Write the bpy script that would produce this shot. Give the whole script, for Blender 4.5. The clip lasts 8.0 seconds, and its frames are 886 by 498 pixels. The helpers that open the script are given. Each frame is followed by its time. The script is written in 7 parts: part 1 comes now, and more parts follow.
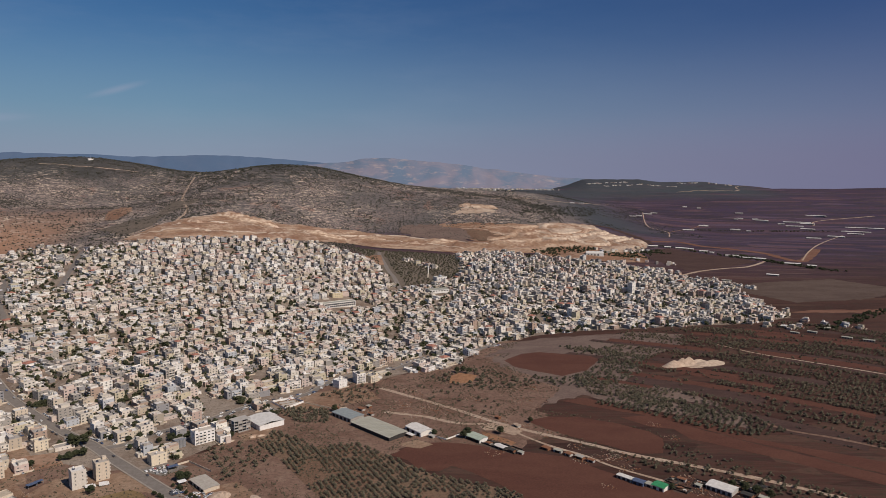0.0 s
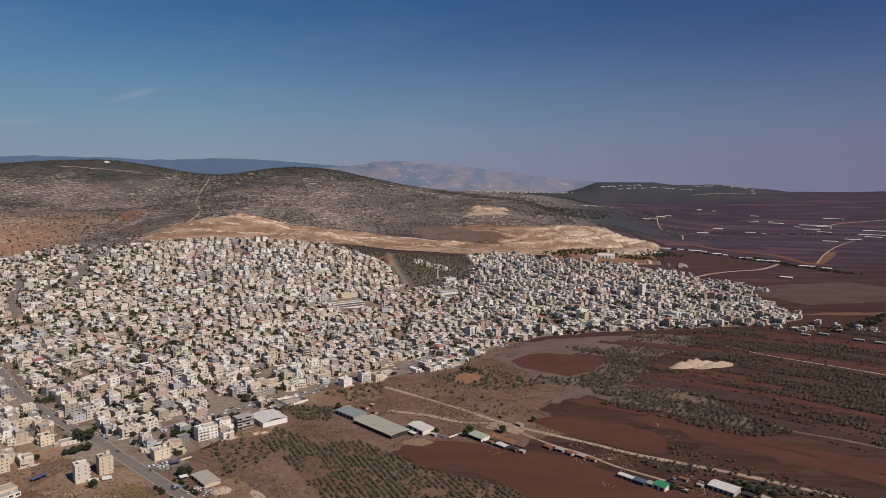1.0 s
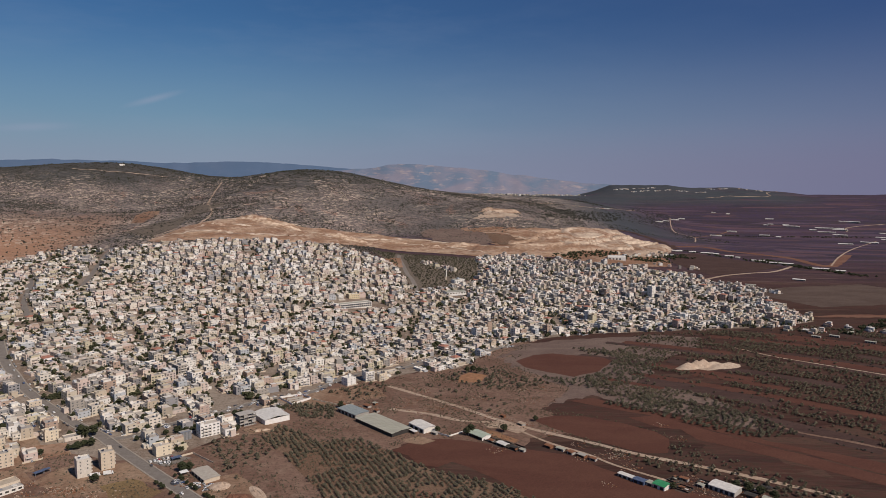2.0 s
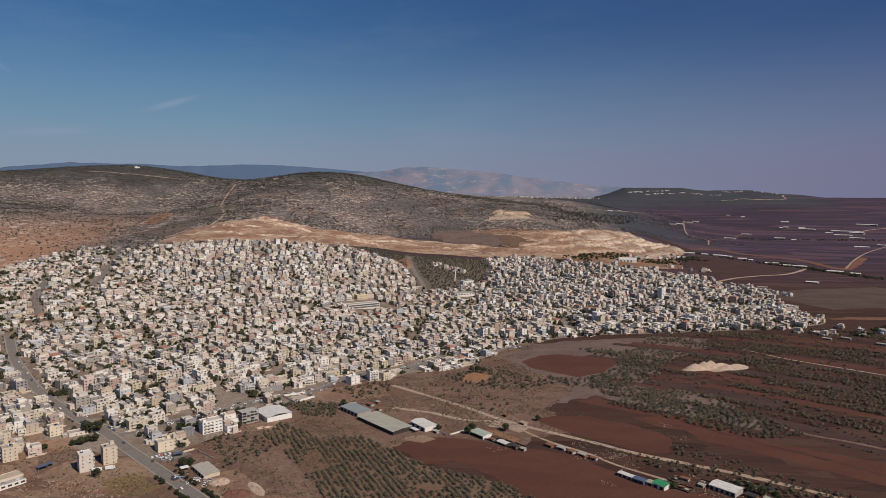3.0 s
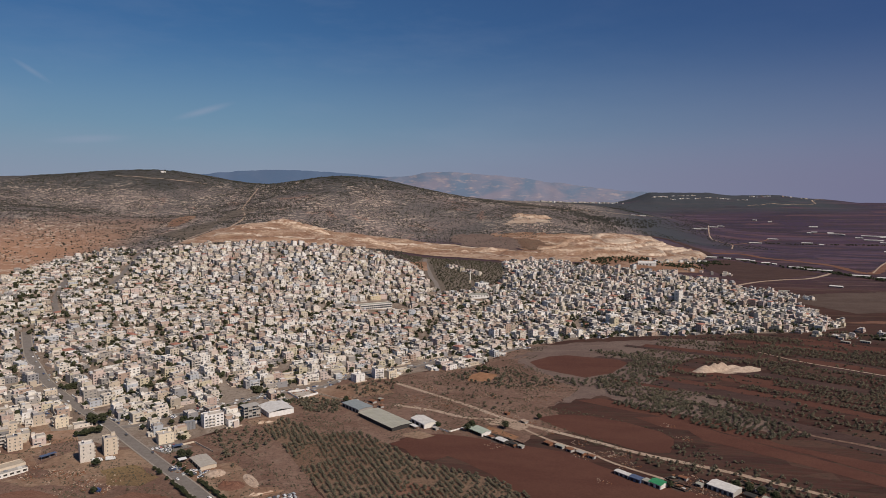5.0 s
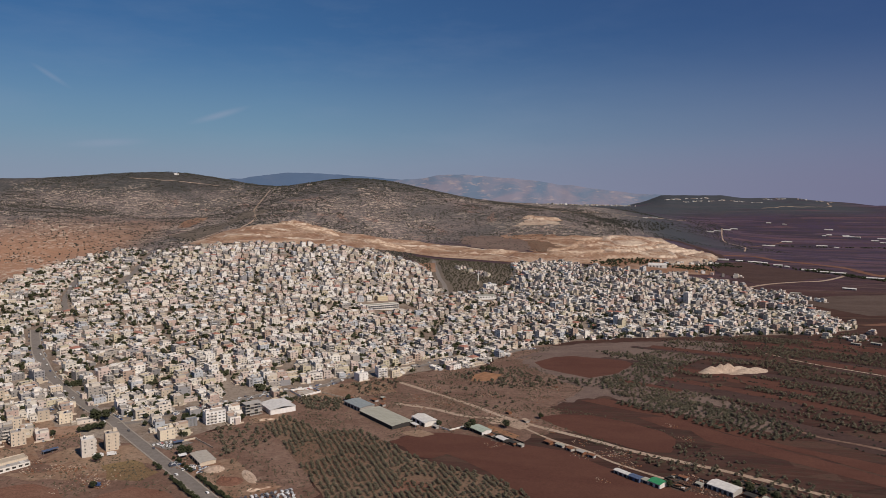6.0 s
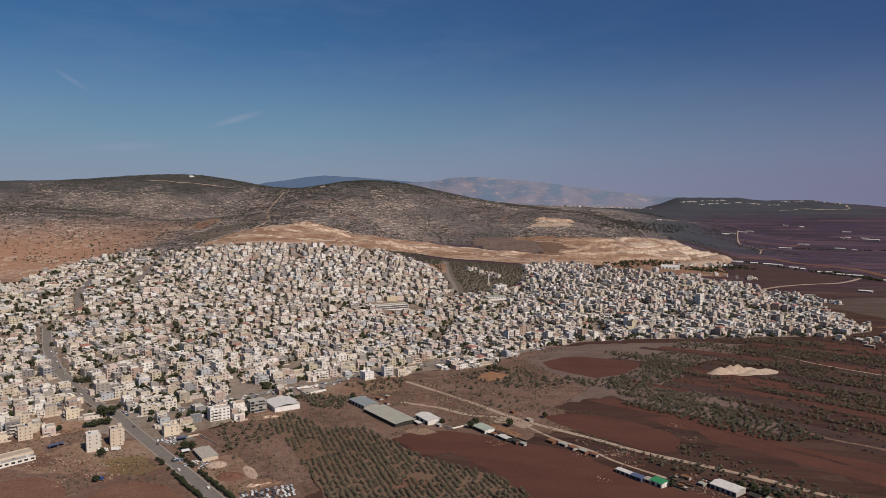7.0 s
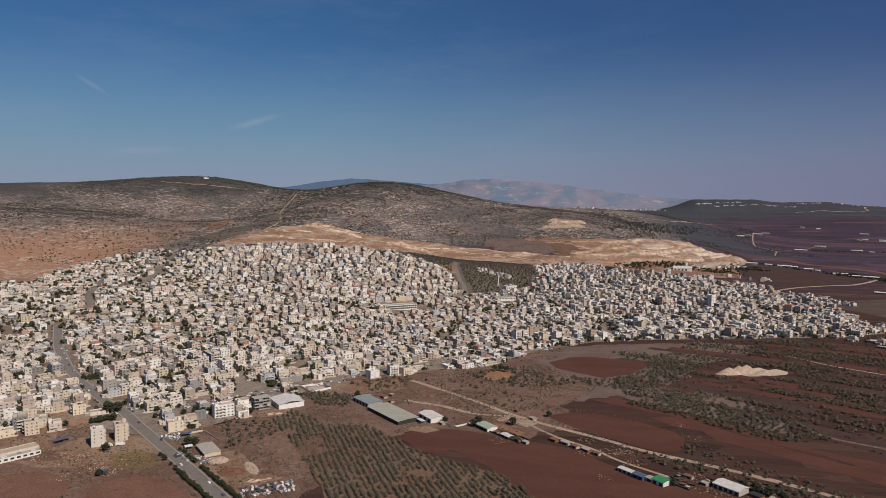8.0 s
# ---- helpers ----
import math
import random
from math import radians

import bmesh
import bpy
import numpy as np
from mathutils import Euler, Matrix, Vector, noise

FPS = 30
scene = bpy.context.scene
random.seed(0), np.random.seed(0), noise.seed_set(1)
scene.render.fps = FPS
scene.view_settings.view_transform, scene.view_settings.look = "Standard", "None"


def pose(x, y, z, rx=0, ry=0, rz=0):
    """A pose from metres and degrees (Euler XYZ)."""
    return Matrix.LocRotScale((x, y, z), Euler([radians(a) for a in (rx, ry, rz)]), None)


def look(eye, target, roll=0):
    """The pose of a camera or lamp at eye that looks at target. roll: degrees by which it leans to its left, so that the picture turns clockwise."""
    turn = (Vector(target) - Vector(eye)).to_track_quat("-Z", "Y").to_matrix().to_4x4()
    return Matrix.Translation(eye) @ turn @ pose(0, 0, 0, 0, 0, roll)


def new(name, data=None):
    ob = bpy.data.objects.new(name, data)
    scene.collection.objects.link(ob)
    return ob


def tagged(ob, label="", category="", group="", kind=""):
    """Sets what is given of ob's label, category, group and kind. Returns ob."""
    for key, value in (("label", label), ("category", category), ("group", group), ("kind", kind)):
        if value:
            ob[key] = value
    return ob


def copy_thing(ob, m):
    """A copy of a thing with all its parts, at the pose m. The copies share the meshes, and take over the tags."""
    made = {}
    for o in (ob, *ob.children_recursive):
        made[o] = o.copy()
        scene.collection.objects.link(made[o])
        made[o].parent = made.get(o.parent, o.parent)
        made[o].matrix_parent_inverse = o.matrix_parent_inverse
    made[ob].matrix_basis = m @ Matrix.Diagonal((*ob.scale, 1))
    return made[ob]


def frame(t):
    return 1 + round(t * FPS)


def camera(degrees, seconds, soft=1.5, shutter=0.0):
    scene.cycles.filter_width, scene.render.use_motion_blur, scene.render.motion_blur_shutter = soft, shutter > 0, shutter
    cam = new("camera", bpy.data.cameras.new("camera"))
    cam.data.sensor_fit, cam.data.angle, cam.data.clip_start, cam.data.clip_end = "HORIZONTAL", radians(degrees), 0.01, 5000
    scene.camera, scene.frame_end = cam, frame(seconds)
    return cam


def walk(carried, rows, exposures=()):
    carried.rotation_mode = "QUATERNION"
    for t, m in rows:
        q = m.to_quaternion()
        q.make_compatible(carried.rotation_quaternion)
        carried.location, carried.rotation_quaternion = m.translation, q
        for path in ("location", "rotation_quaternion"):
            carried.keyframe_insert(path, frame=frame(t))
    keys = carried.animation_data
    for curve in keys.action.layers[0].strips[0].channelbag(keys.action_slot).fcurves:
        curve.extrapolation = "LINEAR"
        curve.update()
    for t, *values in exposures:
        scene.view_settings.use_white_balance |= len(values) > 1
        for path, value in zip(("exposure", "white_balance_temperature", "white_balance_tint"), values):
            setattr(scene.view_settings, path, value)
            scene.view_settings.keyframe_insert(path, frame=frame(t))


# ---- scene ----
# A drone glides sideways over the plain and sinks while it turns to keep the town in view.
cam = camera(64.91, 8.0, 0.8)
PATH = [  # seconds, place, then yaw, pitch and roll in degrees
    (0.0, 0.00, 0.00, 273.00, 0.009, -6.634, 0.342),
    (0.5, 6.42, -0.81, 270.46, 0.629, -6.477, 0.343),
    (1.0, 13.04, -1.27, 267.72, 1.279, -6.332, 0.328),
    (1.5, 19.77, -1.50, 265.01, 1.877, -6.188, 0.306),
    (3.0, 40.13, -1.67, 257.25, 3.714, -5.750, 0.276),
    (3.5, 47.22, -1.49, 254.75, 4.323, -5.624, 0.268),
    (4.0, 53.95, -1.06, 252.28, 4.878, -5.496, 0.250),
    (4.5, 60.84, -0.51, 249.85, 5.426, -5.368, 0.248),
    (6.0, 80.54, 1.45, 242.10, 7.099, -4.959, 0.256),
    (6.5, 86.88, 2.31, 239.53, 7.759, -4.827, 0.258),
    (7.0, 92.90, 3.29, 236.88, 8.409, -4.702, 0.246),
    (7.5, 98.74, 4.36, 234.37, 9.029, -4.583, 0.232),
    (8.0, 104.65, 5.22, 231.88, 9.650, -4.480, 0.225),
]
walk(cam, [(t, pose(x, y, z, 0, 0, yaw) @ pose(0, 0, 0, 90 + pitch, 0, 0) @ pose(0, 0, 0, 0, 0, roll)) for t, x, y, z, yaw, pitch, roll in PATH], [(0.0, 0.0, 6500, 14), (8.0, 0.0, 6500, 14)])


# ==== world and light ====
SUN_AZIMUTH, SUN_HEIGHT = radians(128), radians(44)  # clockwise from +y; the sun stands behind the camera on its right

world = bpy.data.worlds.new("sky")
scene.world = world
world.use_nodes = True
wn, wl = world.node_tree.nodes, world.node_tree.links
sky = wn.new("ShaderNodeTexSky")
sky.sky_type, sky.sun_disc = "NISHITA", False
sky.sun_elevation, sky.sun_rotation = SUN_HEIGHT, SUN_AZIMUTH
sky.altitude, sky.air_density, sky.dust_density, sky.ozone_density = 300, 1.0, 1.6, 4.0
up = wn.new("ShaderNodeSeparateXYZ")
wl.new(wn.new("ShaderNodeTexCoord").outputs["Generated"], up.inputs[0])
heading = up.inputs[0].links[0].from_socket


def sky_ramp(value, low, high, to_low, to_high, soft=False):
    n = wn.new("ShaderNodeMapRange")
    n.interpolation_type = "SMOOTHSTEP" if soft else "LINEAR"
    n.inputs["From Min"].default_value, n.inputs["From Max"].default_value = low, high
    n.inputs["To Min"].default_value, n.inputs["To Max"].default_value = to_low, to_high
    wl.new(value, n.inputs["Value"])
    return n.outputs["Result"]


def sky_mix(fac, a, b, how="MIX"):
    n = wn.new("ShaderNodeMix")
    n.data_type, n.blend_type = "RGBA", how
    for key, value in (("Factor", fac), ("A", a), ("B", b)):
        if isinstance(value, (tuple, float)):
            n.inputs[key].default_value = value
        else:
            wl.new(value, n.inputs[key])
    return n.outputs["Result"]


def sky_math(how, a, b):
    n = wn.new("ShaderNodeMath")
    n.operation = how
    for k, value in enumerate((a, b)):
        if isinstance(value, float):
            n.inputs[k].default_value = value
        else:
            wl.new(value, n.inputs[k])
    return n.outputs[0]


# teal in the west, deep blue in the east, away from the sun
east = sky_ramp(up.outputs["X"], -0.35, 0.55, 0.0, 1.0)
clear = sky_mix(1.0, sky.outputs["Color"], sky_mix(east, (0.47, 0.83, 1.12, 1), (0.42, 0.56, 0.90, 1)), "MULTIPLY")
# dusty haze low over the land, mauve towards the east
hue = sky_mix(east, (4.1, 6.5, 8.6, 1), (3.5, 4.0, 6.4, 1))
hazy = sky_mix(sky_ramp(up.outputs["Z"], -0.02, 0.22, 0.96, 0.0, True), clear, hue)
dusty = sky_mix(sky_ramp(up.outputs["Z"], 0.0, 0.085, 0.8, 0.0, True), hazy, sky_mix(east, (5.0, 5.9, 7.6, 1), (3.4, 3.3, 5.2, 1)))
stretch = wn.new("ShaderNodeMapping")  # faint high cloud
stretch.inputs["Scale"].default_value = (2.2, 1.2, 9.0)
stretch.inputs["Rotation"].default_value = (0.0, 0.25, 0.3)
wl.new(heading, stretch.inputs["Vector"])
wisp = wn.new("ShaderNodeTexNoise")
wisp.inputs["Scale"].default_value, wisp.inputs["Detail"].default_value, wisp.inputs["Roughness"].default_value = 1.6, 7.0, 0.62
wl.new(stretch.outputs["Vector"], wisp.inputs["Vector"])
veil = sky_math("MULTIPLY", sky_ramp(wisp.outputs["Fac"], 0.48, 0.78, 0.0, 0.14), sky_ramp(up.outputs["X"], -0.1, 0.2, 1.0, 0.2))
for (ax, az), (bx, bz), wide, strong in (((-0.447, 0.0865), (-0.386, 0.1075), 0.0055, 0.62), ((-0.598, 0.148), (-0.57, 0.124), 0.004, 0.34), ((-0.58, 0.053), (-0.50, 0.060), 0.007, 0.4)):
    # a single streak: thin across, fading towards its ends
    turn = math.atan2(bz - az, bx - ax)
    local = wn.new("ShaderNodeMapping")
    local.vector_type = "TEXTURE"
    local.inputs["Location"].default_value = ((ax + bx) / 2, (az + bz) / 2, 0)
    local.inputs["Rotation"].default_value = (0, 0, turn)
    local.inputs["Scale"].default_value = (math.hypot(bx - ax, bz - az) * 0.62, wide, 1)
    flat = wn.new("ShaderNodeCombineXYZ")
    wl.new(up.outputs["X"], flat.inputs["X"])
    wl.new(up.outputs["Z"], flat.inputs["Y"])
    wl.new(flat.outputs[0], local.inputs["Vector"])
    span = wn.new("ShaderNodeVectorMath")
    span.operation = "LENGTH"
    wl.new(local.outputs[0], span.inputs[0])
    streak = sky_math("MULTIPLY", sky_ramp(span.outputs["Value"], 0.0, 1.15, strong, 0.0, True), sky_ramp(wisp.outputs["Fac"], 0.3, 0.6, 0.55, 1.0))
    veil = sky_math("MAXIMUM", veil, sky_math("MULTIPLY", streak, sky_ramp(up.outputs["Y"], 0.0, 0.2, 0.0, 1.0)))
cloudy = sky_mix(veil, dusty, (5.6, 6.8, 9.0, 1))
wl.new(cloudy, wn["Background"].inputs["Color"])
wn["Background"].inputs["Strength"].default_value = 0.049

sun = new("sun", bpy.data.lights.new("sun", "SUN"))
sun.data.energy, sun.data.angle, sun.data.color = 4.2, radians(0.5), (1.0, 0.90, 0.76)
sun_way = Vector((math.sin(SUN_AZIMUTH) * math.cos(SUN_HEIGHT), math.cos(SUN_AZIMUTH) * math.cos(SUN_HEIGHT), math.sin(SUN_HEIGHT)))
sun.matrix_world = look((300, -300, 600), Vector((300, -300, 600)) - sun_way)
scene.view_settings.exposure = 0.0


# ==== materials ====
class Nodes:
    """A short way to wire a material's nodes."""

    def __init__(self, name, rough=0.9, metal=0.0, spec=0.2):
        self.mat = bpy.data.materials.new(name)
        self.mat.use_nodes = True
        self.tree = self.mat.node_tree
        self.bsdf = self.tree.nodes["Principled BSDF"]
        self.bsdf.inputs["Roughness"].default_value = rough
        self.bsdf.inputs["Metallic"].default_value = metal
        self.bsdf.inputs["Specular IOR Level"].default_value = spec

    def node(self, kind, **sockets):
        n = self.tree.nodes.new("ShaderNode" + kind)
        for key, value in sockets.items():
            self.put(n.inputs[key.replace("_", " ")], value)
        return n

    def put(self, socket, value):
        if isinstance(value, bpy.types.NodeSocket):
            self.tree.links.new(value, socket)
        elif isinstance(value, tuple) and len(value) == 3 and socket.type == "RGBA":
            socket.default_value = (*value, 1)
        else:
            socket.default_value = value

    def where(self, turn=0.0, scale=(1, 1, 1)):
        """World places, turned about z and scaled."""
        g = self.node("NewGeometry")
        m = self.node("Mapping", Vector=g.outputs["Position"])
        m.vector_type = "POINT"
        m.inputs["Rotation"].default_value = (0, 0, radians(turn))
        m.inputs["Scale"].default_value = scale
        return m.outputs["Vector"]

    def noise(self, at, scale, detail=4, rough=0.6, warp=0.0):
        n = self.node("TexNoise", Vector=at, Scale=scale, Detail=detail, Roughness=rough, Distortion=warp)
        return n.outputs["Fac"]

    def ramp(self, fac, low, high, smooth=True):
        n = self.node("MapRange", Value=fac)
        n.interpolation_type = "SMOOTHSTEP" if smooth else "LINEAR"
        n.inputs["From Min"].default_value, n.inputs["From Max"].default_value = low, high
        return n.outputs["Result"]

    def mix(self, fac, a, b, how="MIX"):
        n = self.tree.nodes.new("ShaderNodeMix")
        n.data_type, n.blend_type = "RGBA", how
        self.put(n.inputs["Factor"], fac)
        self.put(n.inputs["A"], a)
        self.put(n.inputs["B"], b)
        return n.outputs["Result"]

    def math(self, how, a, b=0.0):
        n = self.tree.nodes.new("ShaderNodeMath")
        n.operation = how
        self.put(n.inputs[0], a)
        self.put(n.inputs[1], b)
        return n.outputs[0]

    def steps(self, fac, stops, constant=False):
        n = self.node("ValToRGB", Fac=fac)
        ramp = n.color_ramp
        ramp.interpolation = "CONSTANT" if constant else "LINEAR"
        while len(ramp.elements) < len(stops):
            ramp.elements.new(0.5)
        for e, (at, colour) in zip(ramp.elements, stops):
            e.position, e.color = at, (*colour, 1)
        return n.outputs["Color"]

    def attr(self, name):
        n = self.node("Attribute")
        n.attribute_name = name
        return n.outputs["Fac"]

    def done(self, colour, bump=None, height=0.1, rough=None):
        self.put(self.bsdf.inputs["Base Color"], colour)
        if rough is not None:
            self.put(self.bsdf.inputs["Roughness"], rough)
        if bump is not None:
            b = self.node("Bump", Height=bump, Distance=height, Strength=0.8)
            self.tree.links.new(b.outputs["Normal"], self.bsdf.inputs["Normal"])
        return self.mat


def earth(name, a, b, c=None, grain=0.25, turn=0.0, stretch=1.0, spots=0.0, bump=0.15, benches=0.0):
    """Soil: two tones in patches, a third in fine grain, drawn out along the furrows."""
    m = Nodes(name, 0.95, 0, 0.1)
    at = m.where(turn, (1, stretch, 1))
    broad, mid, fine = m.noise(at, 0.012, 5, 0.6, 0.6), m.noise(at, 0.09, 5, 0.65), m.noise(at, grain, 4, 0.7)
    colour = m.mix(m.ramp(broad, 0.38, 0.62), a, b)
    colour = m.mix(m.math("MULTIPLY", m.ramp(mid, 0.45, 0.75), 0.7), colour, c or a)
    colour = m.mix(m.math("MULTIPLY", m.ramp(fine, 0.3, 0.75), 0.45), colour, (0.02, 0.014, 0.01), "MIX")
    speck = m.ramp(m.noise(m.where(), 1.1, 3, 0.8), 0.52, 0.66)
    colour = m.mix(m.math("MULTIPLY", speck, 0.4), colour, tuple(min(0.8, 1.45 * k) for k in b))
    if benches:  # fresh pale rock on the steep cuts, and steps that follow the contours
        steep = m.node("SeparateXYZ", Vector=m.node("NewGeometry").outputs["Normal"]).outputs["Z"]
        colour = m.mix(m.math("MULTIPLY", m.ramp(steep, 0.96, 0.80), m.ramp(mid, 0.3, 0.7)), colour, (0.62, 0.50, 0.385))
        high = m.node("SeparateXYZ", Vector=m.node("NewGeometry").outputs["Position"]).outputs["Z"]
        level = m.math("ADD", m.math("MULTIPLY", high, 0.15), m.math("MULTIPLY", m.noise(m.where(), 0.02, 6, 0.7), 4.0))
        step = m.math("PINGPONG", level, 1.0)
        colour = m.mix(m.math("MULTIPLY", m.ramp(step, 0.62, 0.9), benches * 0.6), colour, (0.56, 0.44, 0.33))
        colour = m.mix(m.math("MULTIPLY", m.ramp(step, 0.32, 0.1), benches * 0.8), colour, (0.20, 0.105, 0.06))
    if spots:
        clump = m.ramp(m.noise(m.where(), 0.35, 3, 0.8), 0.60, 0.66)
        colour = m.mix(m.math("MULTIPLY", clump, spots), colour, (0.035, 0.034, 0.02))
    return m.done(colour, fine, bump)


def plain_material():
    """The plain and the hills: ploughed strips below, terraced scrub and bare rock above."""
    m = Nodes("land", 0.95, 0, 0.1)
    hill, bare = m.attr("hill"), m.attr("bare")
    bare = m.math("MULTIPLY", bare, m.ramp(m.math("ADD", m.math("MULTIPLY", bare, 0.7), m.noise(m.where(), 0.012, 6, 0.65)), 0.46, 0.9))
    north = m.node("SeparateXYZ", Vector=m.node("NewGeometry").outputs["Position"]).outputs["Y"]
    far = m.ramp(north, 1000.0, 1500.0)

    def parcels(turn, size):
        """Long narrow parcels, each of one tone, with crooked edges."""
        at = m.node("Mapping", Vector=m.where(turn, (0.13, 1, 0)))
        bent = m.node("VectorMath")
        bent.operation = "ADD"
        m.put(bent.inputs[0], at.outputs["Vector"])
        wave = m.node("TexNoise", Vector=m.where(), Scale=0.004, Detail=2)
        grow = m.node("VectorMath")
        grow.operation = "SCALE"
        m.put(grow.inputs[0], wave.outputs["Color"])
        grow.inputs["Scale"].default_value = 40.0
        m.put(bent.inputs[1], grow.outputs[0])
        cell = m.node("TexVoronoi", Vector=bent.outputs[0], Scale=size)
        cell.inputs["Randomness"].default_value = 0.9
        return m.node("SeparateXYZ", Vector=cell.outputs["Color"]).outputs["X"]

    tones = [(0.0, (0.062, 0.029, 0.023)), (0.16, (0.048, 0.022, 0.018)), (0.3, (0.071, 0.035, 0.027)), (0.45, (0.040, 0.019, 0.016)), (0.58, (0.067, 0.031, 0.024)), (0.72, (0.085, 0.047, 0.035)), (0.85, (0.053, 0.026, 0.022))]
    # mauve soil tones with distance haze painted in, used on the far plain
    haze_tones = [(0.0, (0.049, 0.036, 0.072)), (0.16, (0.037, 0.031, 0.059)), (0.3, (0.067, 0.045, 0.081)), (0.45, (0.031, 0.027, 0.052)), (0.58, (0.061, 0.038, 0.070)), (0.72, (0.093, 0.065, 0.105)), (0.85, (0.040, 0.035, 0.065)), (0.93, (0.111, 0.063, 0.086))]
    soil = m.mix(far, m.steps(parcels(36, 0.05), tones, True), m.mix(m.ramp(north, 1400.0, 2400.0), m.steps(parcels(50, 0.035), tones, True), m.steps(parcels(50, 0.028), haze_tones, True)))
    soil = m.mix(m.math("MULTIPLY", m.ramp(m.noise(m.where(), 0.013, 6, 0.7, 0.8), 0.42, 0.7), 0.4), soil, (0.080, 0.048, 0.039))
    weeds = m.ramp(m.noise(m.where(36, (0.4, 1, 1)), 0.2, 5, 0.8), 0.50, 0.58)
    soil = m.mix(m.math("MULTIPLY", weeds, 0.6), soil, (0.045, 0.036, 0.025))
    soil = m.mix(m.math("MULTIPLY", m.ramp(m.noise(m.where(36, (0.03, 1, 1)), 0.55, 3, 0.7), 0.46, 0.62), 0.3), soil, (0.105, 0.063, 0.049))
    soil = m.mix(m.math("MULTIPLY", m.ramp(m.noise(m.where(), 0.8, 3, 0.8), 0.45, 0.7), 0.35), soil, (0.05, 0.03, 0.022))
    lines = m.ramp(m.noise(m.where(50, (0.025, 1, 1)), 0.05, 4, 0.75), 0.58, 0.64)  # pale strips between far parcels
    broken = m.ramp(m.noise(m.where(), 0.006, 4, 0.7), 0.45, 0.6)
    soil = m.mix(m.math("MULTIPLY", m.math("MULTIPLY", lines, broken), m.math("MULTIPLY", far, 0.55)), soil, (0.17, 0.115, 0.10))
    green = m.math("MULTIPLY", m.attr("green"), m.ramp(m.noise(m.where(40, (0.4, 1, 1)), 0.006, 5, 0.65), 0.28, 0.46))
    # green of the far scrub, shifted to blue-grey as painted distance haze
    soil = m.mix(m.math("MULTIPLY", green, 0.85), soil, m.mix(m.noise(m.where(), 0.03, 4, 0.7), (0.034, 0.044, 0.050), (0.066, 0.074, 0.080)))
    # hillsides: orange soil low down, grey-green maquis, pale ledges that follow the contours
    g = m.node("NewGeometry")
    split = m.node("SeparateXYZ", Vector=g.outputs["Position"])
    level = m.math("ADD", m.math("MULTIPLY", split.outputs["Z"], 0.20), m.math("MULTIPLY", m.noise(m.where(), 0.012, 5, 0.6), 14.0))
    ledge = m.math("PINGPONG", level, 1.0)
    rocky = m.ramp(m.noise(m.where(0, (1, 1, 2.5)), 0.07, 6, 0.8), 0.46, 0.55)
    # slope and maquis tones lean to blue: distance haze mixed into their colour
    slope = m.mix(m.ramp(m.noise(m.where(), 0.005, 5, 0.6, 0.5), 0.35, 0.65), (0.205, 0.162, 0.148), (0.132, 0.115, 0.108))
    slope = m.mix(m.math("MULTIPLY", m.ramp(m.noise(m.where(), 0.008, 4, 0.7, 1.0), 0.58, 0.68), 0.7), slope, (0.27, 0.155, 0.115))
    slope = m.mix(bare, slope, m.mix(m.noise(m.where(), 0.02, 5, 0.7), (0.34, 0.185, 0.115), (0.27, 0.165, 0.11)))
    high = m.math("MULTIPLY", m.ramp(split.outputs["Z"], 195.0, 265.0), 0.15)  # closed scrub along the crests
    maquis = m.ramp(m.math("ADD", m.noise(m.where(0, (1, 1, 2)), 0.11, 5, 0.85), high), 0.475, 0.56)
    slope = m.mix(m.math("MULTIPLY", m.math("MULTIPLY", maquis, m.math("SUBTRACT", 1.0, m.math("MULTIPLY", bare, 0.75))), 0.85), slope, (0.044, 0.047, 0.047))
    pale = m.math("MULTIPLY", m.math("MULTIPLY", m.ramp(ledge, 0.45, 0.75), rocky), m.math("MULTIPLY", m.ramp(m.noise(m.where(), 0.0035, 3, 0.6), 0.38, 0.58), 0.9))
    pale = m.math("MULTIPLY", pale, m.math("SUBTRACT", 1.0, m.ramp(split.outputs["Z"], 225.0, 290.0)))
    slope = m.mix(pale, slope, (0.44, 0.36, 0.285))
    colour = m.mix(hill, soil, slope)
    return m.done(colour, m.noise(m.where(), 0.5, 5, 0.75), 0.4)


def plaster(name, tones, per="object", dirt=0.5):
    """Rendered walls and bare concrete: one tone a house, with streaks and blotches."""
    m = Nodes(name, 0.85, 0, 0.25)
    pick = m.node("ObjectInfo").outputs["Random"] if per == "object" else m.node("NewGeometry").outputs["Random Per Island"]
    n = len(tones)
    colour = m.steps(pick, [(i / n, t) for i, t in enumerate(tones)], True)
    at = m.where()
    blotch = m.ramp(m.noise(at, 0.25, 5, 0.7, 0.5), 0.42, 0.72)
    streak = m.ramp(m.noise(m.where(0, (1, 1, 0.12)), 1.3, 4, 0.7), 0.48, 0.75)
    colour = m.mix(m.math("MULTIPLY", blotch, 0.35 * dirt), colour, (0.26, 0.22, 0.17))
    colour = m.mix(m.math("MULTIPLY", streak, 0.40 * dirt), colour, (0.20, 0.17, 0.14))
    return m.done(colour, m.noise(at, 3.0, 4, 0.7), 0.03)


def simple(name, a, b, scale=0.5, rough=0.8, metal=0.0, spec=0.3, bump=0.02, stretch=(1, 1, 1)):
    m = Nodes(name, rough, metal, spec)
    at = m.where(0, stretch)
    colour = m.mix(m.ramp(m.noise(at, scale, 5, 0.7), 0.3, 0.72), a, b)
    return m.done(colour, m.noise(at, scale * 6, 3, 0.6), bump)


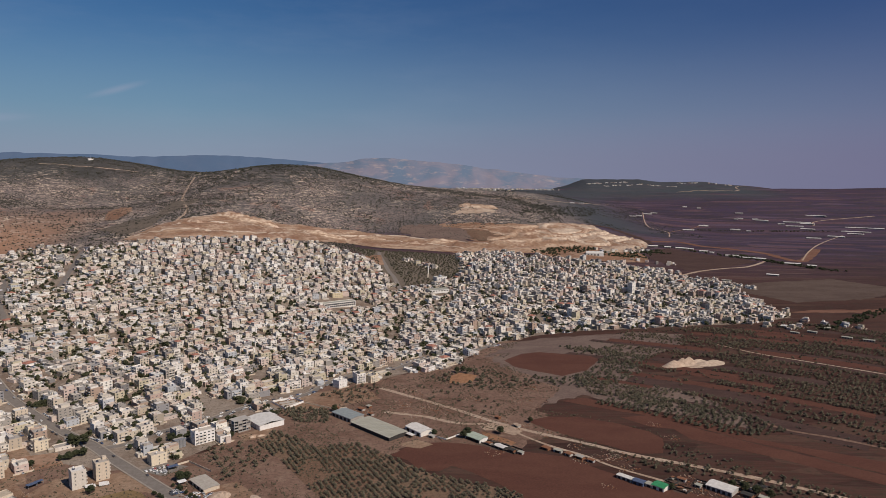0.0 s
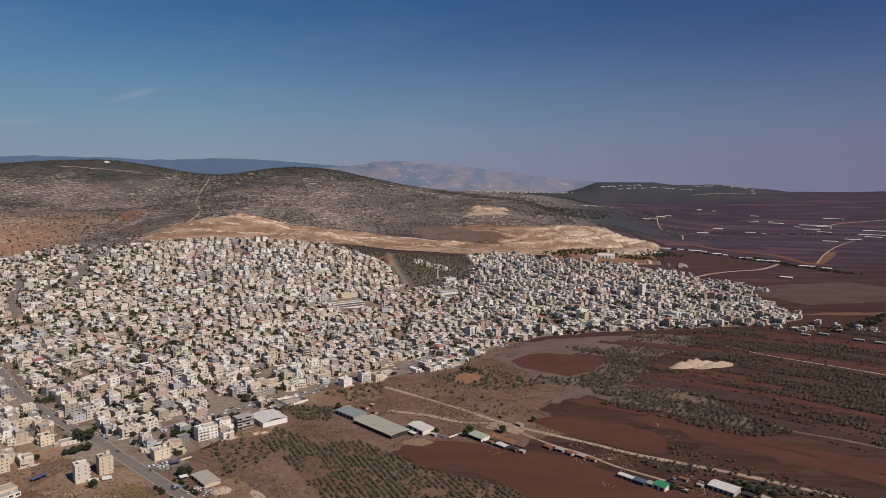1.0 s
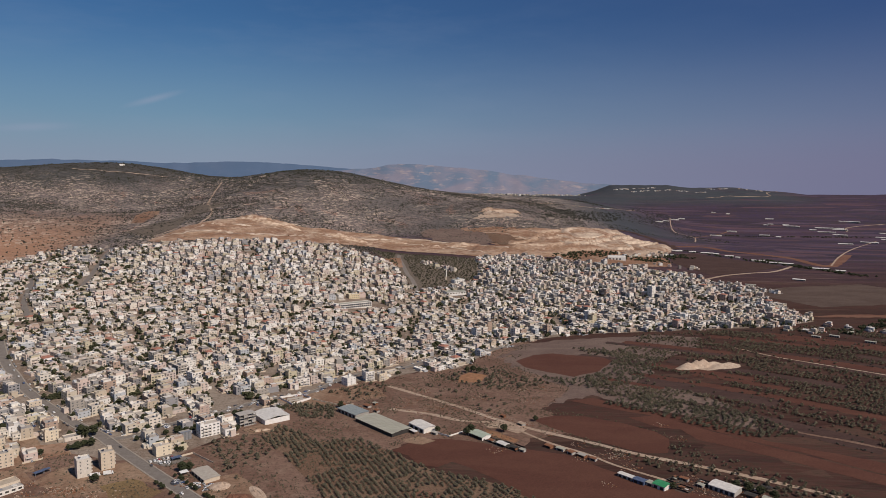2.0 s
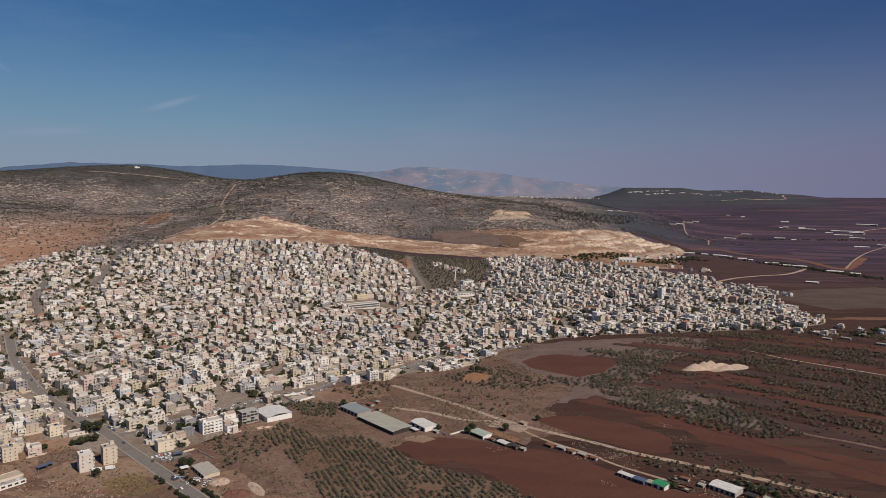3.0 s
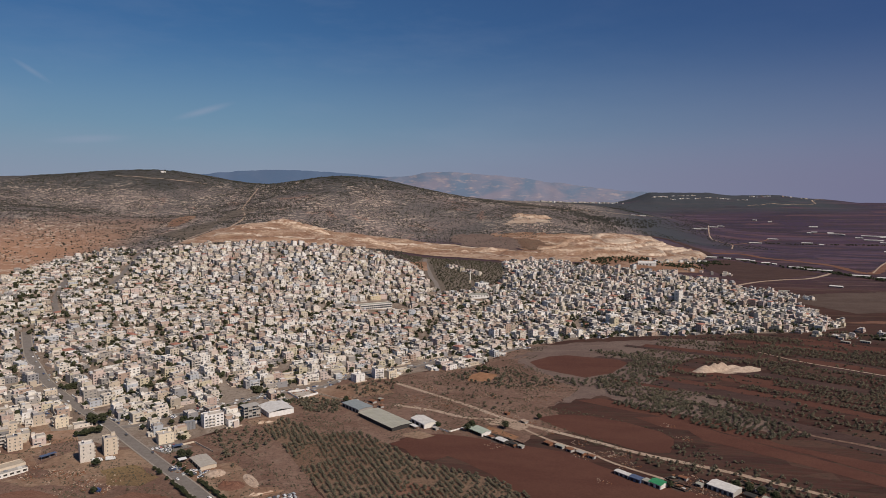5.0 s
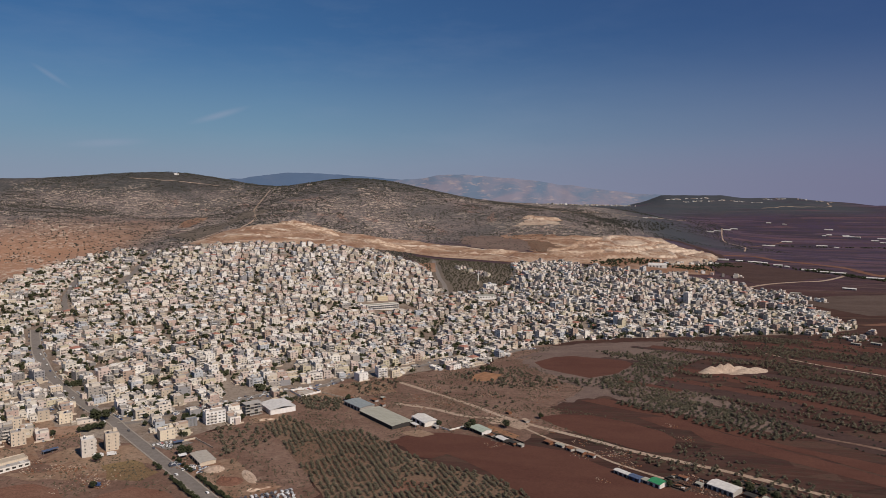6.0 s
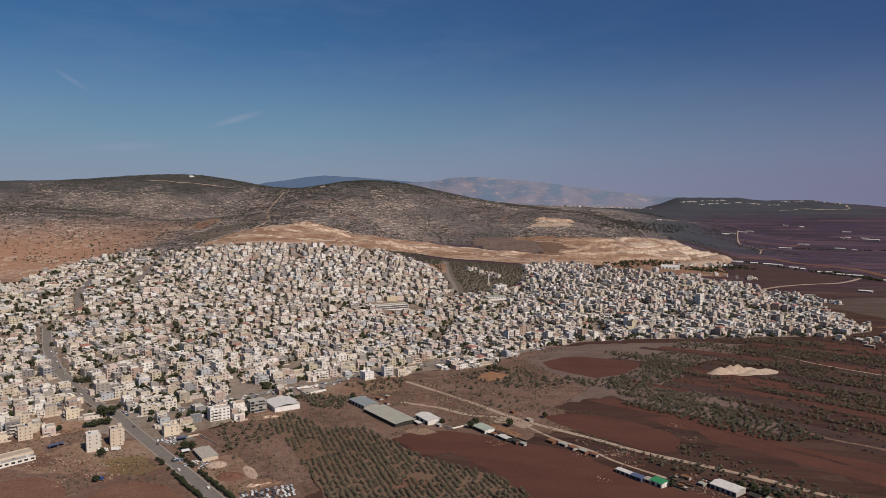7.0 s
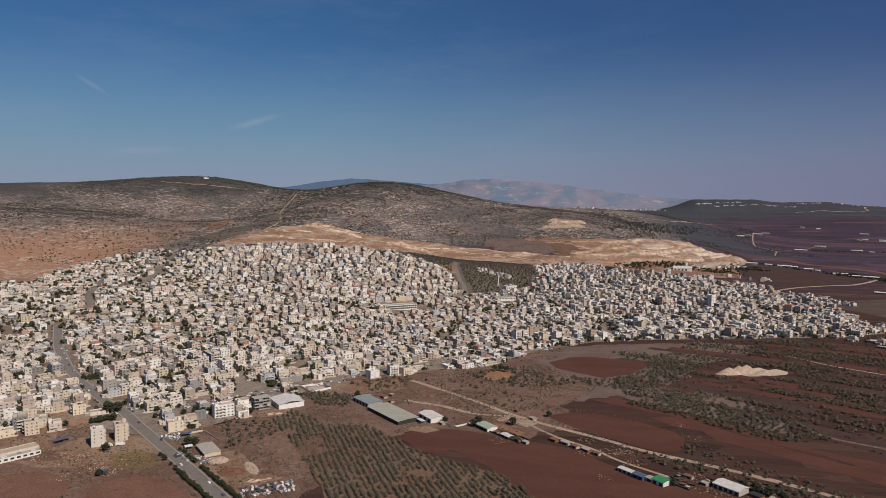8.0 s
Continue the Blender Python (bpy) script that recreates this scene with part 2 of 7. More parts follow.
def foliage(name, a, b, per="island"):
    m = Nodes(name, 0.8, 0, 0.15)
    g = m.node("NewGeometry").outputs["Random Per Island"]
    o = m.node("ObjectInfo").outputs["Random"]
    colour = m.mix(g, a, b)
    colour = m.mix(m.math("MULTIPLY", o, 0.35), colour, (b[0] * 1.2, b[1] * 0.95, b[2] * 0.9))
    return m.done(colour)


HOUSE_TONES = [(0.55, 0.50, 0.425), (0.68, 0.65, 0.60), (0.34, 0.295, 0.235), (0.52, 0.455, 0.36), (0.74, 0.715, 0.675), (0.27, 0.25, 0.23), (0.47, 0.395, 0.305), (0.61, 0.565, 0.49), (0.20, 0.19, 0.185), (0.56, 0.465, 0.405), (0.38, 0.28, 0.22), (0.70, 0.66, 0.605), (0.50, 0.42, 0.375), (0.26, 0.255, 0.26), (0.54, 0.43, 0.38), (0.50, 0.445, 0.32), (0.33, 0.30, 0.265), (0.64, 0.575, 0.495), (0.42, 0.44, 0.46), (0.72, 0.69, 0.63), (0.44, 0.33, 0.28)]
ROOF_TONES = [(0.533, 0.486, 0.421), (0.602, 0.576, 0.533), (0.396, 0.361, 0.318), (0.482, 0.430, 0.370), (0.568, 0.525, 0.464), (0.344, 0.318, 0.288), (0.636, 0.615, 0.576)]
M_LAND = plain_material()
M_PLOUGHED = earth("ploughed_soil", (0.098, 0.042, 0.031), (0.118, 0.053, 0.038), (0.108, 0.048, 0.035), 0.5, 36, 3.0)
M_REDSOIL = earth("red_soil", (0.175, 0.085, 0.058), (0.21, 0.115, 0.08), (0.15, 0.072, 0.05), 0.4, 36, 2.0, 0.2)
M_DRY = earth("dry_soil", (0.205, 0.13, 0.098), (0.155, 0.092, 0.068), (0.27, 0.19, 0.142), 0.3, 0, 1, 0.75)
M_GROVE = earth("grove_soil", (0.165, 0.10, 0.068), (0.19, 0.128, 0.088), (0.13, 0.085, 0.06), 0.35, 0, 1, 0.4)
M_HAUL = earth("haul_road_chalk", (0.60, 0.49, 0.39), (0.50, 0.39, 0.30), (0.64, 0.54, 0.44), 0.3)
M_SAND = earth("pale_sand", (0.36, 0.24, 0.16), (0.255, 0.145, 0.095), (0.47, 0.365, 0.275), 0.12, 0, 1, 0.3, 0.15, 0.5)
M_LIME = earth("quarried_limestone", (0.46, 0.375, 0.295), (0.34, 0.24, 0.175), (0.54, 0.46, 0.375), 0.12, 0, 1, 0.25, 0.3, 0.45)
M_ORANGE = earth("orange_earth", (0.33, 0.175, 0.095), (0.27, 0.14, 0.08), (0.37, 0.22, 0.13), 0.2)
M_REDBROWN = earth("reddish_earth", (0.27, 0.155, 0.10), (0.20, 0.11, 0.072), (0.31, 0.20, 0.135), 0.12, 0, 1, 0.25, 0.15, 0.3)
M_TOWN = earth("town_ground", (0.28, 0.23, 0.185), (0.19, 0.14, 0.108), (0.34, 0.29, 0.24), 0.3, 0, 1, 0.85)
M_TAN = earth("trampled_earth", (0.29, 0.20, 0.138), (0.22, 0.132, 0.088), (0.36, 0.27, 0.195), 0.3, 0, 1, 0.45)
M_WEED = earth("yellow_weeds", (0.235, 0.165, 0.082), (0.19, 0.125, 0.068), (0.15, 0.115, 0.06), 0.5, 0, 1, 0.7)
M_GREY_SOIL = earth("grey_brown_soil", (0.118, 0.085, 0.07), (0.09, 0.062, 0.051), (0.14, 0.105, 0.085), 0.4, 36, 2.5, 0.5)
M_PLOT = earth("olive_plot_soil", (0.19, 0.138, 0.115), (0.15, 0.104, 0.088), (0.22, 0.165, 0.135), 0.4, 36, 2.5, 0.5)
M_DARKSOIL = earth("dark_soil", (0.082, 0.050, 0.043), (0.064, 0.038, 0.033), (0.098, 0.062, 0.053), 0.3, 50, 3.0)
M_SCRUB = earth("scrub_ground", (0.135, 0.112, 0.09), (0.165, 0.132, 0.105), (0.115, 0.10, 0.08), 0.3, 0, 1, 0.7)
M_TRACK = earth("dirt_track", (0.44, 0.34, 0.26), (0.36, 0.26, 0.19), (0.50, 0.41, 0.32), 0.4)
M_ASPHALT = simple("asphalt", (0.15, 0.132, 0.117), (0.20, 0.178, 0.157), 0.25, 0.9, 0, 0.2)
M_KERB = simple("kerbstone", (0.30, 0.265, 0.225), (0.23, 0.20, 0.165), 0.6)
M_WALL = plaster("house_walls", HOUSE_TONES)
M_WALLS_FAR = plaster("far_house_walls", HOUSE_TONES, "island")
M_WHITE = plaster("white_plaster", [(0.74, 0.72, 0.68), (0.70, 0.67, 0.61)], dirt=0.6)
M_CREAM = plaster("cream_plaster", [(0.66, 0.57, 0.43)], dirt=0.6)
M_BEIGE = plaster("beige_stone", [(0.58, 0.49, 0.38)], dirt=0.8)
M_CONCRETE = plaster("raw_concrete", [(0.38, 0.36, 0.33), (0.33, 0.31, 0.28)], dirt=1.0)
M_ROOF = plaster("roof_screed", ROOF_TONES, dirt=0.9)
M_ROOF_FAR = plaster("far_roof_screed", ROOF_TONES, "island", 0.9)
M_GLASS = simple("window_glass", (0.035, 0.04, 0.048), (0.06, 0.065, 0.07), 0.8, 0.15, 0, 0.6, 0)
M_GLASS_FAR = simple("far_window_glass", (0.06, 0.06, 0.066), (0.11, 0.11, 0.115), 0.4, 0.25, 0, 0.5, 0)
M_TRIM = simple("window_trim", (0.62, 0.58, 0.52), (0.5, 0.46, 0.4), 1.0)
M_TILE = simple("red_roof_tile", (0.34, 0.155, 0.11), (0.27, 0.13, 0.095), 0.9, stretch=(1, 1, 3))
M_TANK = simple("white_tank", (0.78, 0.78, 0.76), (0.68, 0.67, 0.64), 1.5, 0.5)
M_PANEL = simple("solar_panel", (0.02, 0.025, 0.045), (0.035, 0.04, 0.06), 1.0, 0.15, 0, 0.6, 0)
M_SHEET = simple("grey_sheet_roof", (0.44, 0.43, 0.35), (0.34, 0.33, 0.27), 0.25, 0.55, 0.2, stretch=(0.3, 1.5, 1))
M_ROOF_DUST = simple("dusty_tan_roof", (0.46, 0.39, 0.30), (0.36, 0.295, 0.22), 0.3)
M_SHEETW = simple("white_sheet_roof", (0.64, 0.62, 0.58), (0.48, 0.465, 0.43), 0.3, 0.5)
M_SHEETG = simple("green_sheet_roof", (0.03, 0.20, 0.085), (0.045, 0.25, 0.11), 0.4, 0.6)
M_SHEETB = simple("blue_sheet", (0.06, 0.085, 0.15), (0.10, 0.13, 0.20), 0.6, 0.6)
M_RUST = simple("rusty_sheet", (0.26, 0.115, 0.06), (0.17, 0.085, 0.05), 0.9, 0.8, 0.2)
# Near-black: painted shade inside openings, and the colour of dark nets and sheets.
M_DARK = simple("shade_and_dark_sheet", (0.03, 0.028, 0.026), (0.05, 0.045, 0.04), 0.5)
M_STEEL = simple("galvanised_steel", (0.45, 0.46, 0.47), (0.33, 0.34, 0.35), 0.8, 0.45, 0.6)
M_BARK = simple("olive_bark", (0.10, 0.075, 0.055), (0.15, 0.12, 0.09), 4.0)
M_OLIVE = foliage("olive_leaves", (0.056, 0.055, 0.036), (0.112, 0.104, 0.072))
M_LEAF = foliage("dark_leaves", (0.020, 0.026, 0.013), (0.042, 0.048, 0.024))
M_SHRUB = foliage("maquis_leaves", (0.032, 0.035, 0.029), (0.064, 0.062, 0.050))


# ==== shape of the land ====
# Heights of broad swells on a lattice 390 m wide, west to east, from the near row to the far one.
SWELLS = np.array([
    (-20, 9, 48, 39, 16, 1, -1, 5, -6, -12),
    (40, 32, 30, 31, 18, 20, 0, -4, 12, 3),
    (84, 60, 35, 22, -21, 39, -1, -20, -3, -1),
    (94, 57, 43, 62, 12, 77, 26, 13, 5, -6),
    (72, 47, 49, 80, 29, 57, -42, 26, -6, 9),
    (81, 105, 66, -5, 12, 120, 34, 91, 9, 5),
    (94, 81, 124, 159, 78, 118, 68, 42, 26, -5),
    (74, 20, 46, 73, 31, 91, 55, 52, 64, 6),
    (62, 66, 78, 55, 44, 49, 13, 20, 10, -20),
], float)
MESA_X, MESA_HIGH = (690, 800, 880, 1230, 1370, 1640, 1800, 1940, 2130, 2350, 2700), (0, 34, 66, 68, 52, 56, 36, 29, 8, 4, 22)  # the far ridge, west to east


def smooth(v, a, b):
    k = np.clip((v - a) / (b - a), 0, 1)
    return k * k * (3 - 2 * k)


def land(x, y):
    """The ground's height at arrays of places."""
    x, y = np.asarray(x, float), np.asarray(y, float)
    z = 10.4 * smooth(y, 845, 1950) + 131.0 * smooth(y, 2990, 4200)
    z = z + np.interp(x, MESA_X, MESA_HIGH) * np.exp(-0.5 * ((y - 4420) / 170) ** 2)
    ex = np.exp(-0.5 * ((x[..., None] + 2600 - 390 * np.arange(10)) / 273) ** 2)
    ey = np.exp(-0.5 * ((y[..., None] - 585 - 390 * np.arange(9)) / 273) ** 2)
    z = z + np.einsum("...i,ij,...j->...", ey, SWELLS, ex)
    rough = smooth(z, 65, 170)
    return z + rough * (1.6 * np.sin(x / 31 + 2 * np.sin(y / 47)) * np.sin(y / 27 + 1.5 * np.sin(x / 39)) + 0.8 * np.sin(x / 13 + y / 17) * np.sin(y / 11 - x / 23))


def ground_at(x, y):
    return float(land(np.array([x]), np.array([y]))[0])


def mesh_object(name, verts, faces, materials, parent=None, slots=None, smooth_faces=False):
    data = bpy.data.meshes.new(name)
    data.from_pydata(verts, [], faces)
    for m in materials if isinstance(materials, (list, tuple)) else [materials]:
        data.materials.append(m)
    if slots is not None:
        data.polygons.foreach_set("material_index", slots)
    if smooth_faces:
        data.polygons.foreach_set("use_smooth", [True] * len(faces))
    data.update()
    ob = new(name, data)
    ob.parent = parent
    return ob


def axis(core_a, core_b, step, far):
    """Lines of a grid: even inside the core, wider and wider outside it."""
    inner = list(np.arange(core_a, core_b + step, step))
    out, gap, low, high = inner[:], step, inner[0], inner[-1]
    left, right = [], []
    while low > -far:
        gap *= 1.18
        low -= gap
        left.append(low)
    gap = step
    while high < far:
        gap *= 1.06
        high += min(gap, 90)
        right.append(high)
    return np.array(left[::-1] + out + right)


def build_ground():
    xs, ys = axis(-1950, 1150, 14, 5200), axis(390, 3250, 14, 4950)
    gx, gy = np.meshgrid(xs, ys)
    gz = land(gx, gy)
    verts = np.stack([gx, gy, gz], -1).reshape(-1, 3)
    w, h = len(xs), len(ys)
    i = np.arange(w * h).reshape(h, w)
    faces = np.stack([i[:-1, :-1], i[:-1, 1:], i[1:, 1:], i[1:, :-1]], -1).reshape(-1, 4)
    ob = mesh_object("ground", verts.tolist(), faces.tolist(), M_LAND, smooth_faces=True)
    x, y, z = verts.T
    # the scrub begins where the land rises behind and beside the town; the lower western slope is bare
    hill = smooth(z + 30 * smooth(-x, 760, 960), 55, 80) * (1 - smooth(y, 3250, 3600)) * (1 - smooth(x, 330, 650) * (1 - smooth(y, 3600, 4100)))
    bare = smooth(-x, 780, 1040) * (1 - smooth(z, 78, 185)) * (1 - smooth(y, 2000, 2560))
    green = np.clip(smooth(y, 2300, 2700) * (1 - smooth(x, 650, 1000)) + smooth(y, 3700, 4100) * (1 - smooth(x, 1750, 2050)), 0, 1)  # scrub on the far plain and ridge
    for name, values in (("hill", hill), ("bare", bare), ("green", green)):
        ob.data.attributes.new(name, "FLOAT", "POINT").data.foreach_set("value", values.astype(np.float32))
    tagged(ob, "red-brown farmland plain rising to scrub-covered hills", "ground", kind="structure")


build_ground()


# ==== fields, quarry and roads laid on the land ====
def inside(poly, x, y):
    """Which of the places lie inside a polygon."""
    x, y = np.asarray(x, float), np.asarray(y, float)
    if x.size == 1:
        px, py, odd = float(x[0]), float(y[0]), False
        for (ax, ay), (bx, by) in zip(poly, poly[1:] + poly[:1]):
            if (ay > py) != (by > py) and px < (bx - ax) * (py - ay) / (by - ay + 1e-9) + ax:
                odd = not odd
        return np.array([odd])
    hit = np.zeros(x.shape, bool)
    for (ax, ay), (bx, by) in zip(poly, poly[1:] + poly[:1]):
        cross = (ay > y) != (by > y)
        hit ^= cross & (x < (bx - ax) * (y - ay) / (by - ay + 1e-9) + ax)
    return hit


def spread(poly, gap, seed, loose=0.3, turn=-36, across=1.0):
    """Places about gap apart inside a polygon, on a loosened grid that follows the fields."""
    rng = random.Random(seed)
    xs, ys = [p[0] for p in poly], [p[1] for p in poly]
    cx, cy, reach = sum(xs) / len(xs), sum(ys) / len(ys), max(max(xs) - min(xs), max(ys) - min(ys))
    c, s = math.cos(radians(turn)), math.sin(radians(turn))
    n, out = int(reach / gap) + 2, []
    for i in range(-n, n + 1):
        for j in range(-n, n + 1):
            u, v = gap * (i + rng.uniform(-loose, loose)), gap * across * (j + rng.uniform(-loose, loose))
            out.append((cx + u * c - v * s, cy + u * s + v * c))
    keep = inside(poly, [p[0] for p in out], [p[1] for p in out])
    return [p for p, k in zip(out, keep) if k]


def wobbled(poly, step, loose):
    """A polygon's edge in short steps, drawn by an unsteady hand."""
    out = []
    for k, ((ax, ay), (bx, by)) in enumerate(zip(poly, poly[1:] + poly[:1])):
        n = max(1, int(math.hypot(bx - ax, by - ay) / step))
        for i in range(n):
            f = i / n
            x, y = ax + (bx - ax) * f, ay + (by - ay) * f
            v = noise.noise_vector(Vector((x * 0.06, y * 0.06, 3.0)))
            out.append((x + v.x * loose, y + v.y * loose))
    return out


from mathutils.geometry import delaunay_2d_cdt


def terraced(x, y, z, poly, step):
    """Heights of ground cut into level benches, which run out towards the edge of a polygon."""
    gap = np.full(x.shape, 1e9)
    for (ax, ay), (bx, by) in zip(poly, poly[1:] + poly[:1]):
        t = np.clip(((x - ax) * (bx - ax) + (y - ay) * (by - ay)) / ((bx - ax) ** 2 + (by - ay) ** 2), 0, 1)
        gap = np.minimum(gap, np.hypot(x - ax - t * (bx - ax), y - ay - t * (by - ay)))
    level = z / step + 0.7 * np.sin(x / 61 + 1.3 * np.sin(y / 43)) + 0.35 * np.sin(x / 23 - y / 31)
    whole = np.floor(level)
    cut = whole + smooth(level - whole, 0.0, 0.3)
    return z + smooth(gap, 2, 26) * step * np.maximum(cut - level, 0)


def patch(name, poly, material, label, lift=0.12, step=8, loose=2.0, grid=22, category="field", bench=0.0):
    edge = wobbled(poly, step, loose)
    inner = [p for p in spread(poly, grid, 5, 0.1)]
    pts = [Vector(p) for p in edge + inner]
    n = len(edge)
    got = delaunay_2d_cdt(pts, [(i, (i + 1) % n) for i in range(n)], [], 1, 0.01)
    xy = np.array([(v.x, v.y) for v in got[0]])
    z = land(xy[:, 0], xy[:, 1])
    z = (terraced(xy[:, 0], xy[:, 1], z, poly, bench) if bench else z) + lift
    ob = mesh_object(name, np.c_[xy, z].tolist(), [list(f) for f in got[2]], material, smooth_faces=True)
    return tagged(ob, label, category, kind="structure")


def curve_through(pts, step=8):
    """A smooth line through a few places."""
    p = [Vector(q) for q in pts]
    p = [p[0] * 2 - p[1]] + p + [p[-1] * 2 - p[-2]]
    out = []
    for a, b, c, d in zip(p, p[1:], p[2:], p[3:]):
        n = max(1, int((c - b).length / step))
        for i in range(n):
            t = i / n
            out.append(0.5 * (2 * b + (c - a) * t + (2 * a - 5 * b + 4 * c - d) * t * t + (3 * b - a - 3 * c + d) * t**3))
    return out + [p[-2]]


def ribbon_mesh(line, left, right, lift, thick=0.0, wobble=0.0, height=ground_at):
    """A strip along a line, between two distances to its left."""
    verts, faces = [], []
    n = len(line)
    for i, p in enumerate(line):
        way = (line[min(i + 1, n - 1)] - line[max(i - 1, 0)]).normalized()
        side = Vector((-way.y, way.x))
        w = 1 + wobble * noise.noise(Vector((p.x * 0.05, p.y * 0.05, 0)))
        for off in (left * w, right * w):
            q = p + side * off
            verts.append((q.x, q.y, height(q.x, q.y) + lift))
    for i in range(n - 1):
        faces.append((2 * i, 2 * i + 1, 2 * i + 3, 2 * i + 2))
    if thick:
        k = len(verts)
        verts += [(x, y, z - thick) for x, y, z in verts]
        for i in range(n - 1):
            faces.append((2 * i, 2 * i + 2, k + 2 * i + 2, k + 2 * i))
            faces.append((2 * i + 1, k + 2 * i + 1, k + 2 * i + 3, 2 * i + 3))
    return verts, faces


def road(name, pts, width, material, label, lift=0.22, wobble=0.0, step=8, height=ground_at):
    line = curve_through(pts, step)
    ob = mesh_object(name, *ribbon_mesh(line, -width / 2, width / 2, lift, 0.0, wobble, height), material)
    tagged(ob, label, "road", kind="structure")
    return ob, line


TOWN = [(-399, 575), (-373, 585), (-360, 607), (-298, 590), (-250, 597), (-216, 662), (-183, 764), (-148, 841), (-82, 875), (-43, 920), (10, 941), (40, 1017), (94, 1114), (161, 1166), (240, 1195), (335, 1197), (450, 1205), (543, 1205), (640, 1257), (641, 1349), (646, 1466), (660, 1596), (598, 1667), (555, 1746), (437, 1833), (308, 1846), (165, 1892), (26, 1859), (43, 1625), (-18, 1528), (-99, 1453), (-125, 1522), (-176, 1660), (-245, 1690), (-318, 1735), (-408, 1645), (-503, 1592), (-595, 1545), (-681, 1525), (-730, 1514), (-796, 1508), (-878, 1590), (-970, 1587), (-1021, 1505), (-1034, 1430), (-997, 1307), (-1050, 1262), (-910, 1040), (-676, 780), (-520, 598)]
FIELDS = {
    "round": [(90, 993), (121, 1035), (151, 1045), (221, 1015), (230, 993), (198, 933), (161, 907), (129, 930), (100, 959)],
    "near": [(-49, 633), (-32, 621), (-22, 602), (-4, 597), (10, 611), (47, 577), (64, 551), (98, 500), (156, 442), (338, 416), (242, 546), (192, 568), (151, 598), (114, 633), (78, 644), (46, 655), (6, 667), (-26, 663)],
    "middle": [(92, 728), (117, 742), (150, 742), (186, 724), (215, 699), (224, 680), (213, 643), (191, 641), (170, 656), (138, 678), (112, 702)],
    "upper": [(196, 742), (232, 748), (287, 692), (314, 669), (420, 590), (408, 570), (307, 643), (252, 681), (244, 706), (222, 712)],
    "strip": [(142, 797), (157, 788), (198, 762), (237, 742), (265, 718), (299, 684), (347, 651), (390, 616), (546, 507), (585, 533), (403, 641), (322, 680), (287, 728), (226, 760), (169, 811)],
    "west": [(-420, 430), (-372, 478), (-336, 488), (-317, 500), (-288, 494), (-268, 474), (-262, 380), (-430, 380)],
    "west_inner": [(-250, 490), (-233, 507), (-204, 503), (-178, 485), (-143, 455), (-156, 377), (-246, 380)],
}
FALLOW = [(-520, 520), (-400, 590), (-365, 612), (-300, 590), (-250, 600), (-215, 660), (-182, 765), (-148, 842), (-82, 876), (-40, 922), (12, 942), (42, 1018), (95, 1115), (125, 1120), (108, 1060), (88, 985), (118, 905), (150, 850), (110, 770), (130, 690), (60, 650), (-30, 660), (-60, 630), (-90, 560), (-80, 460), (-60, 400), (-100, 330), (-440, 330)]
patch("fallow_land", FALLOW, M_DRY, "brown fallow land with dry weeds below the town", 0.06, 6, 16, 24)
patch("grey_plot", [(80, 960), (60, 1040), (100, 1108), (170, 1146), (330, 1172), (400, 1140), (370, 1060), (300, 1000), (262, 905), (205, 850), (150, 850), (118, 905)], M_PLOT, "grey-brown soil with scattered olive trees", 0.065, 6, 9, 22)
patch("grey_plot", [(118, 900), (150, 850), (112, 775), (140, 800), (170, 818), (230, 768), (290, 738), (325, 705), (335, 745), (300, 850), (262, 905), (205, 850)], M_PLOT, "grey-brown soil under the olive rows", 0.07, 6, 9, 22)
patch("grey_plot", [(118, 905), (165, 898), (212, 930), (246, 990), (232, 1030), (180, 1050), (140, 1075), (175, 1090), (262, 1062), (300, 1000), (262, 905), (205, 850), (150, 850)], M_PLOT, "grey-brown soil round the ploughed field", 0.08, 6, 9, 22)
for where, poly in FIELDS.items():
    patch("ploughed_field", poly, M_REDSOIL if where.startswith("west") else M_PLOUGHED, "dark red ploughed field of bare soil", 0.14)
patch("town_ground", TOWN, M_TOWN, "dusty pale ground between the houses", 0.1, 12, 3, 20, "ground")
QUARRY = [(-724, 1565), (-698, 1680), (-675, 1764), (-649, 1878), (-595, 2012), (-519, 2012), (-474, 2038), (-433, 2118), (-287, 2205), (-122, 2180), (-12, 2085), (234, 2019), (308, 2014), (296, 1924), (72, 1867), (-88, 1944), (-260, 1950), (-330, 1800), (-408, 1668), (-503, 1613), (-595, 1566), (-682, 1546)]
patch("quarry_terrace", QUARRY, M_SAND, "pale sandy earthworks terraced along the hill foot", 0.7, 10, 5, 7, "earthwork", 5.0)
patch("orange_slope", [(-18, 2270), (255, 2262), (306, 2070), (105, 2008), (56, 2209)], M_REDBROWN, "reddish bare slope of graded earth", 0.9, 10, 22, 16, "earthwork")
patch("rock_cut", [(27, 2357), (68, 2428), (152, 2470), (190, 2395), (113, 2368)], M_LIME, "pale rock cut into the hillside", 0.9, 6, 14, 14, "earthwork")
patch("quarry_floor", [(311, 2321), (395, 2387), (487, 2477), (545, 2507), (563, 2433), (599, 2353), (662, 2322), (673, 2269), (635, 2166), (546, 2051), (484, 2016), (478, 2092), (427, 2122), (379, 2106), (297, 2093), (293, 2171)], M_LIME, "whitish quarry of cut limestone", 0.9, 8, 5, 6, "earthwork", 14.0)
patch("quarry_apron", [(130, 2240), (226, 2282), (307, 2299), (381, 2394), (500, 2480), (565, 2402), (670, 2320), (650, 2200), (614, 2124), (524, 2120), (463, 2080), (406, 2069), (240, 1972), (161, 1923), (120, 2000)], M_SAND, "orange and pale terraces of the quarry", 0.5, 10, 8, 8, "earthwork", 11.0)
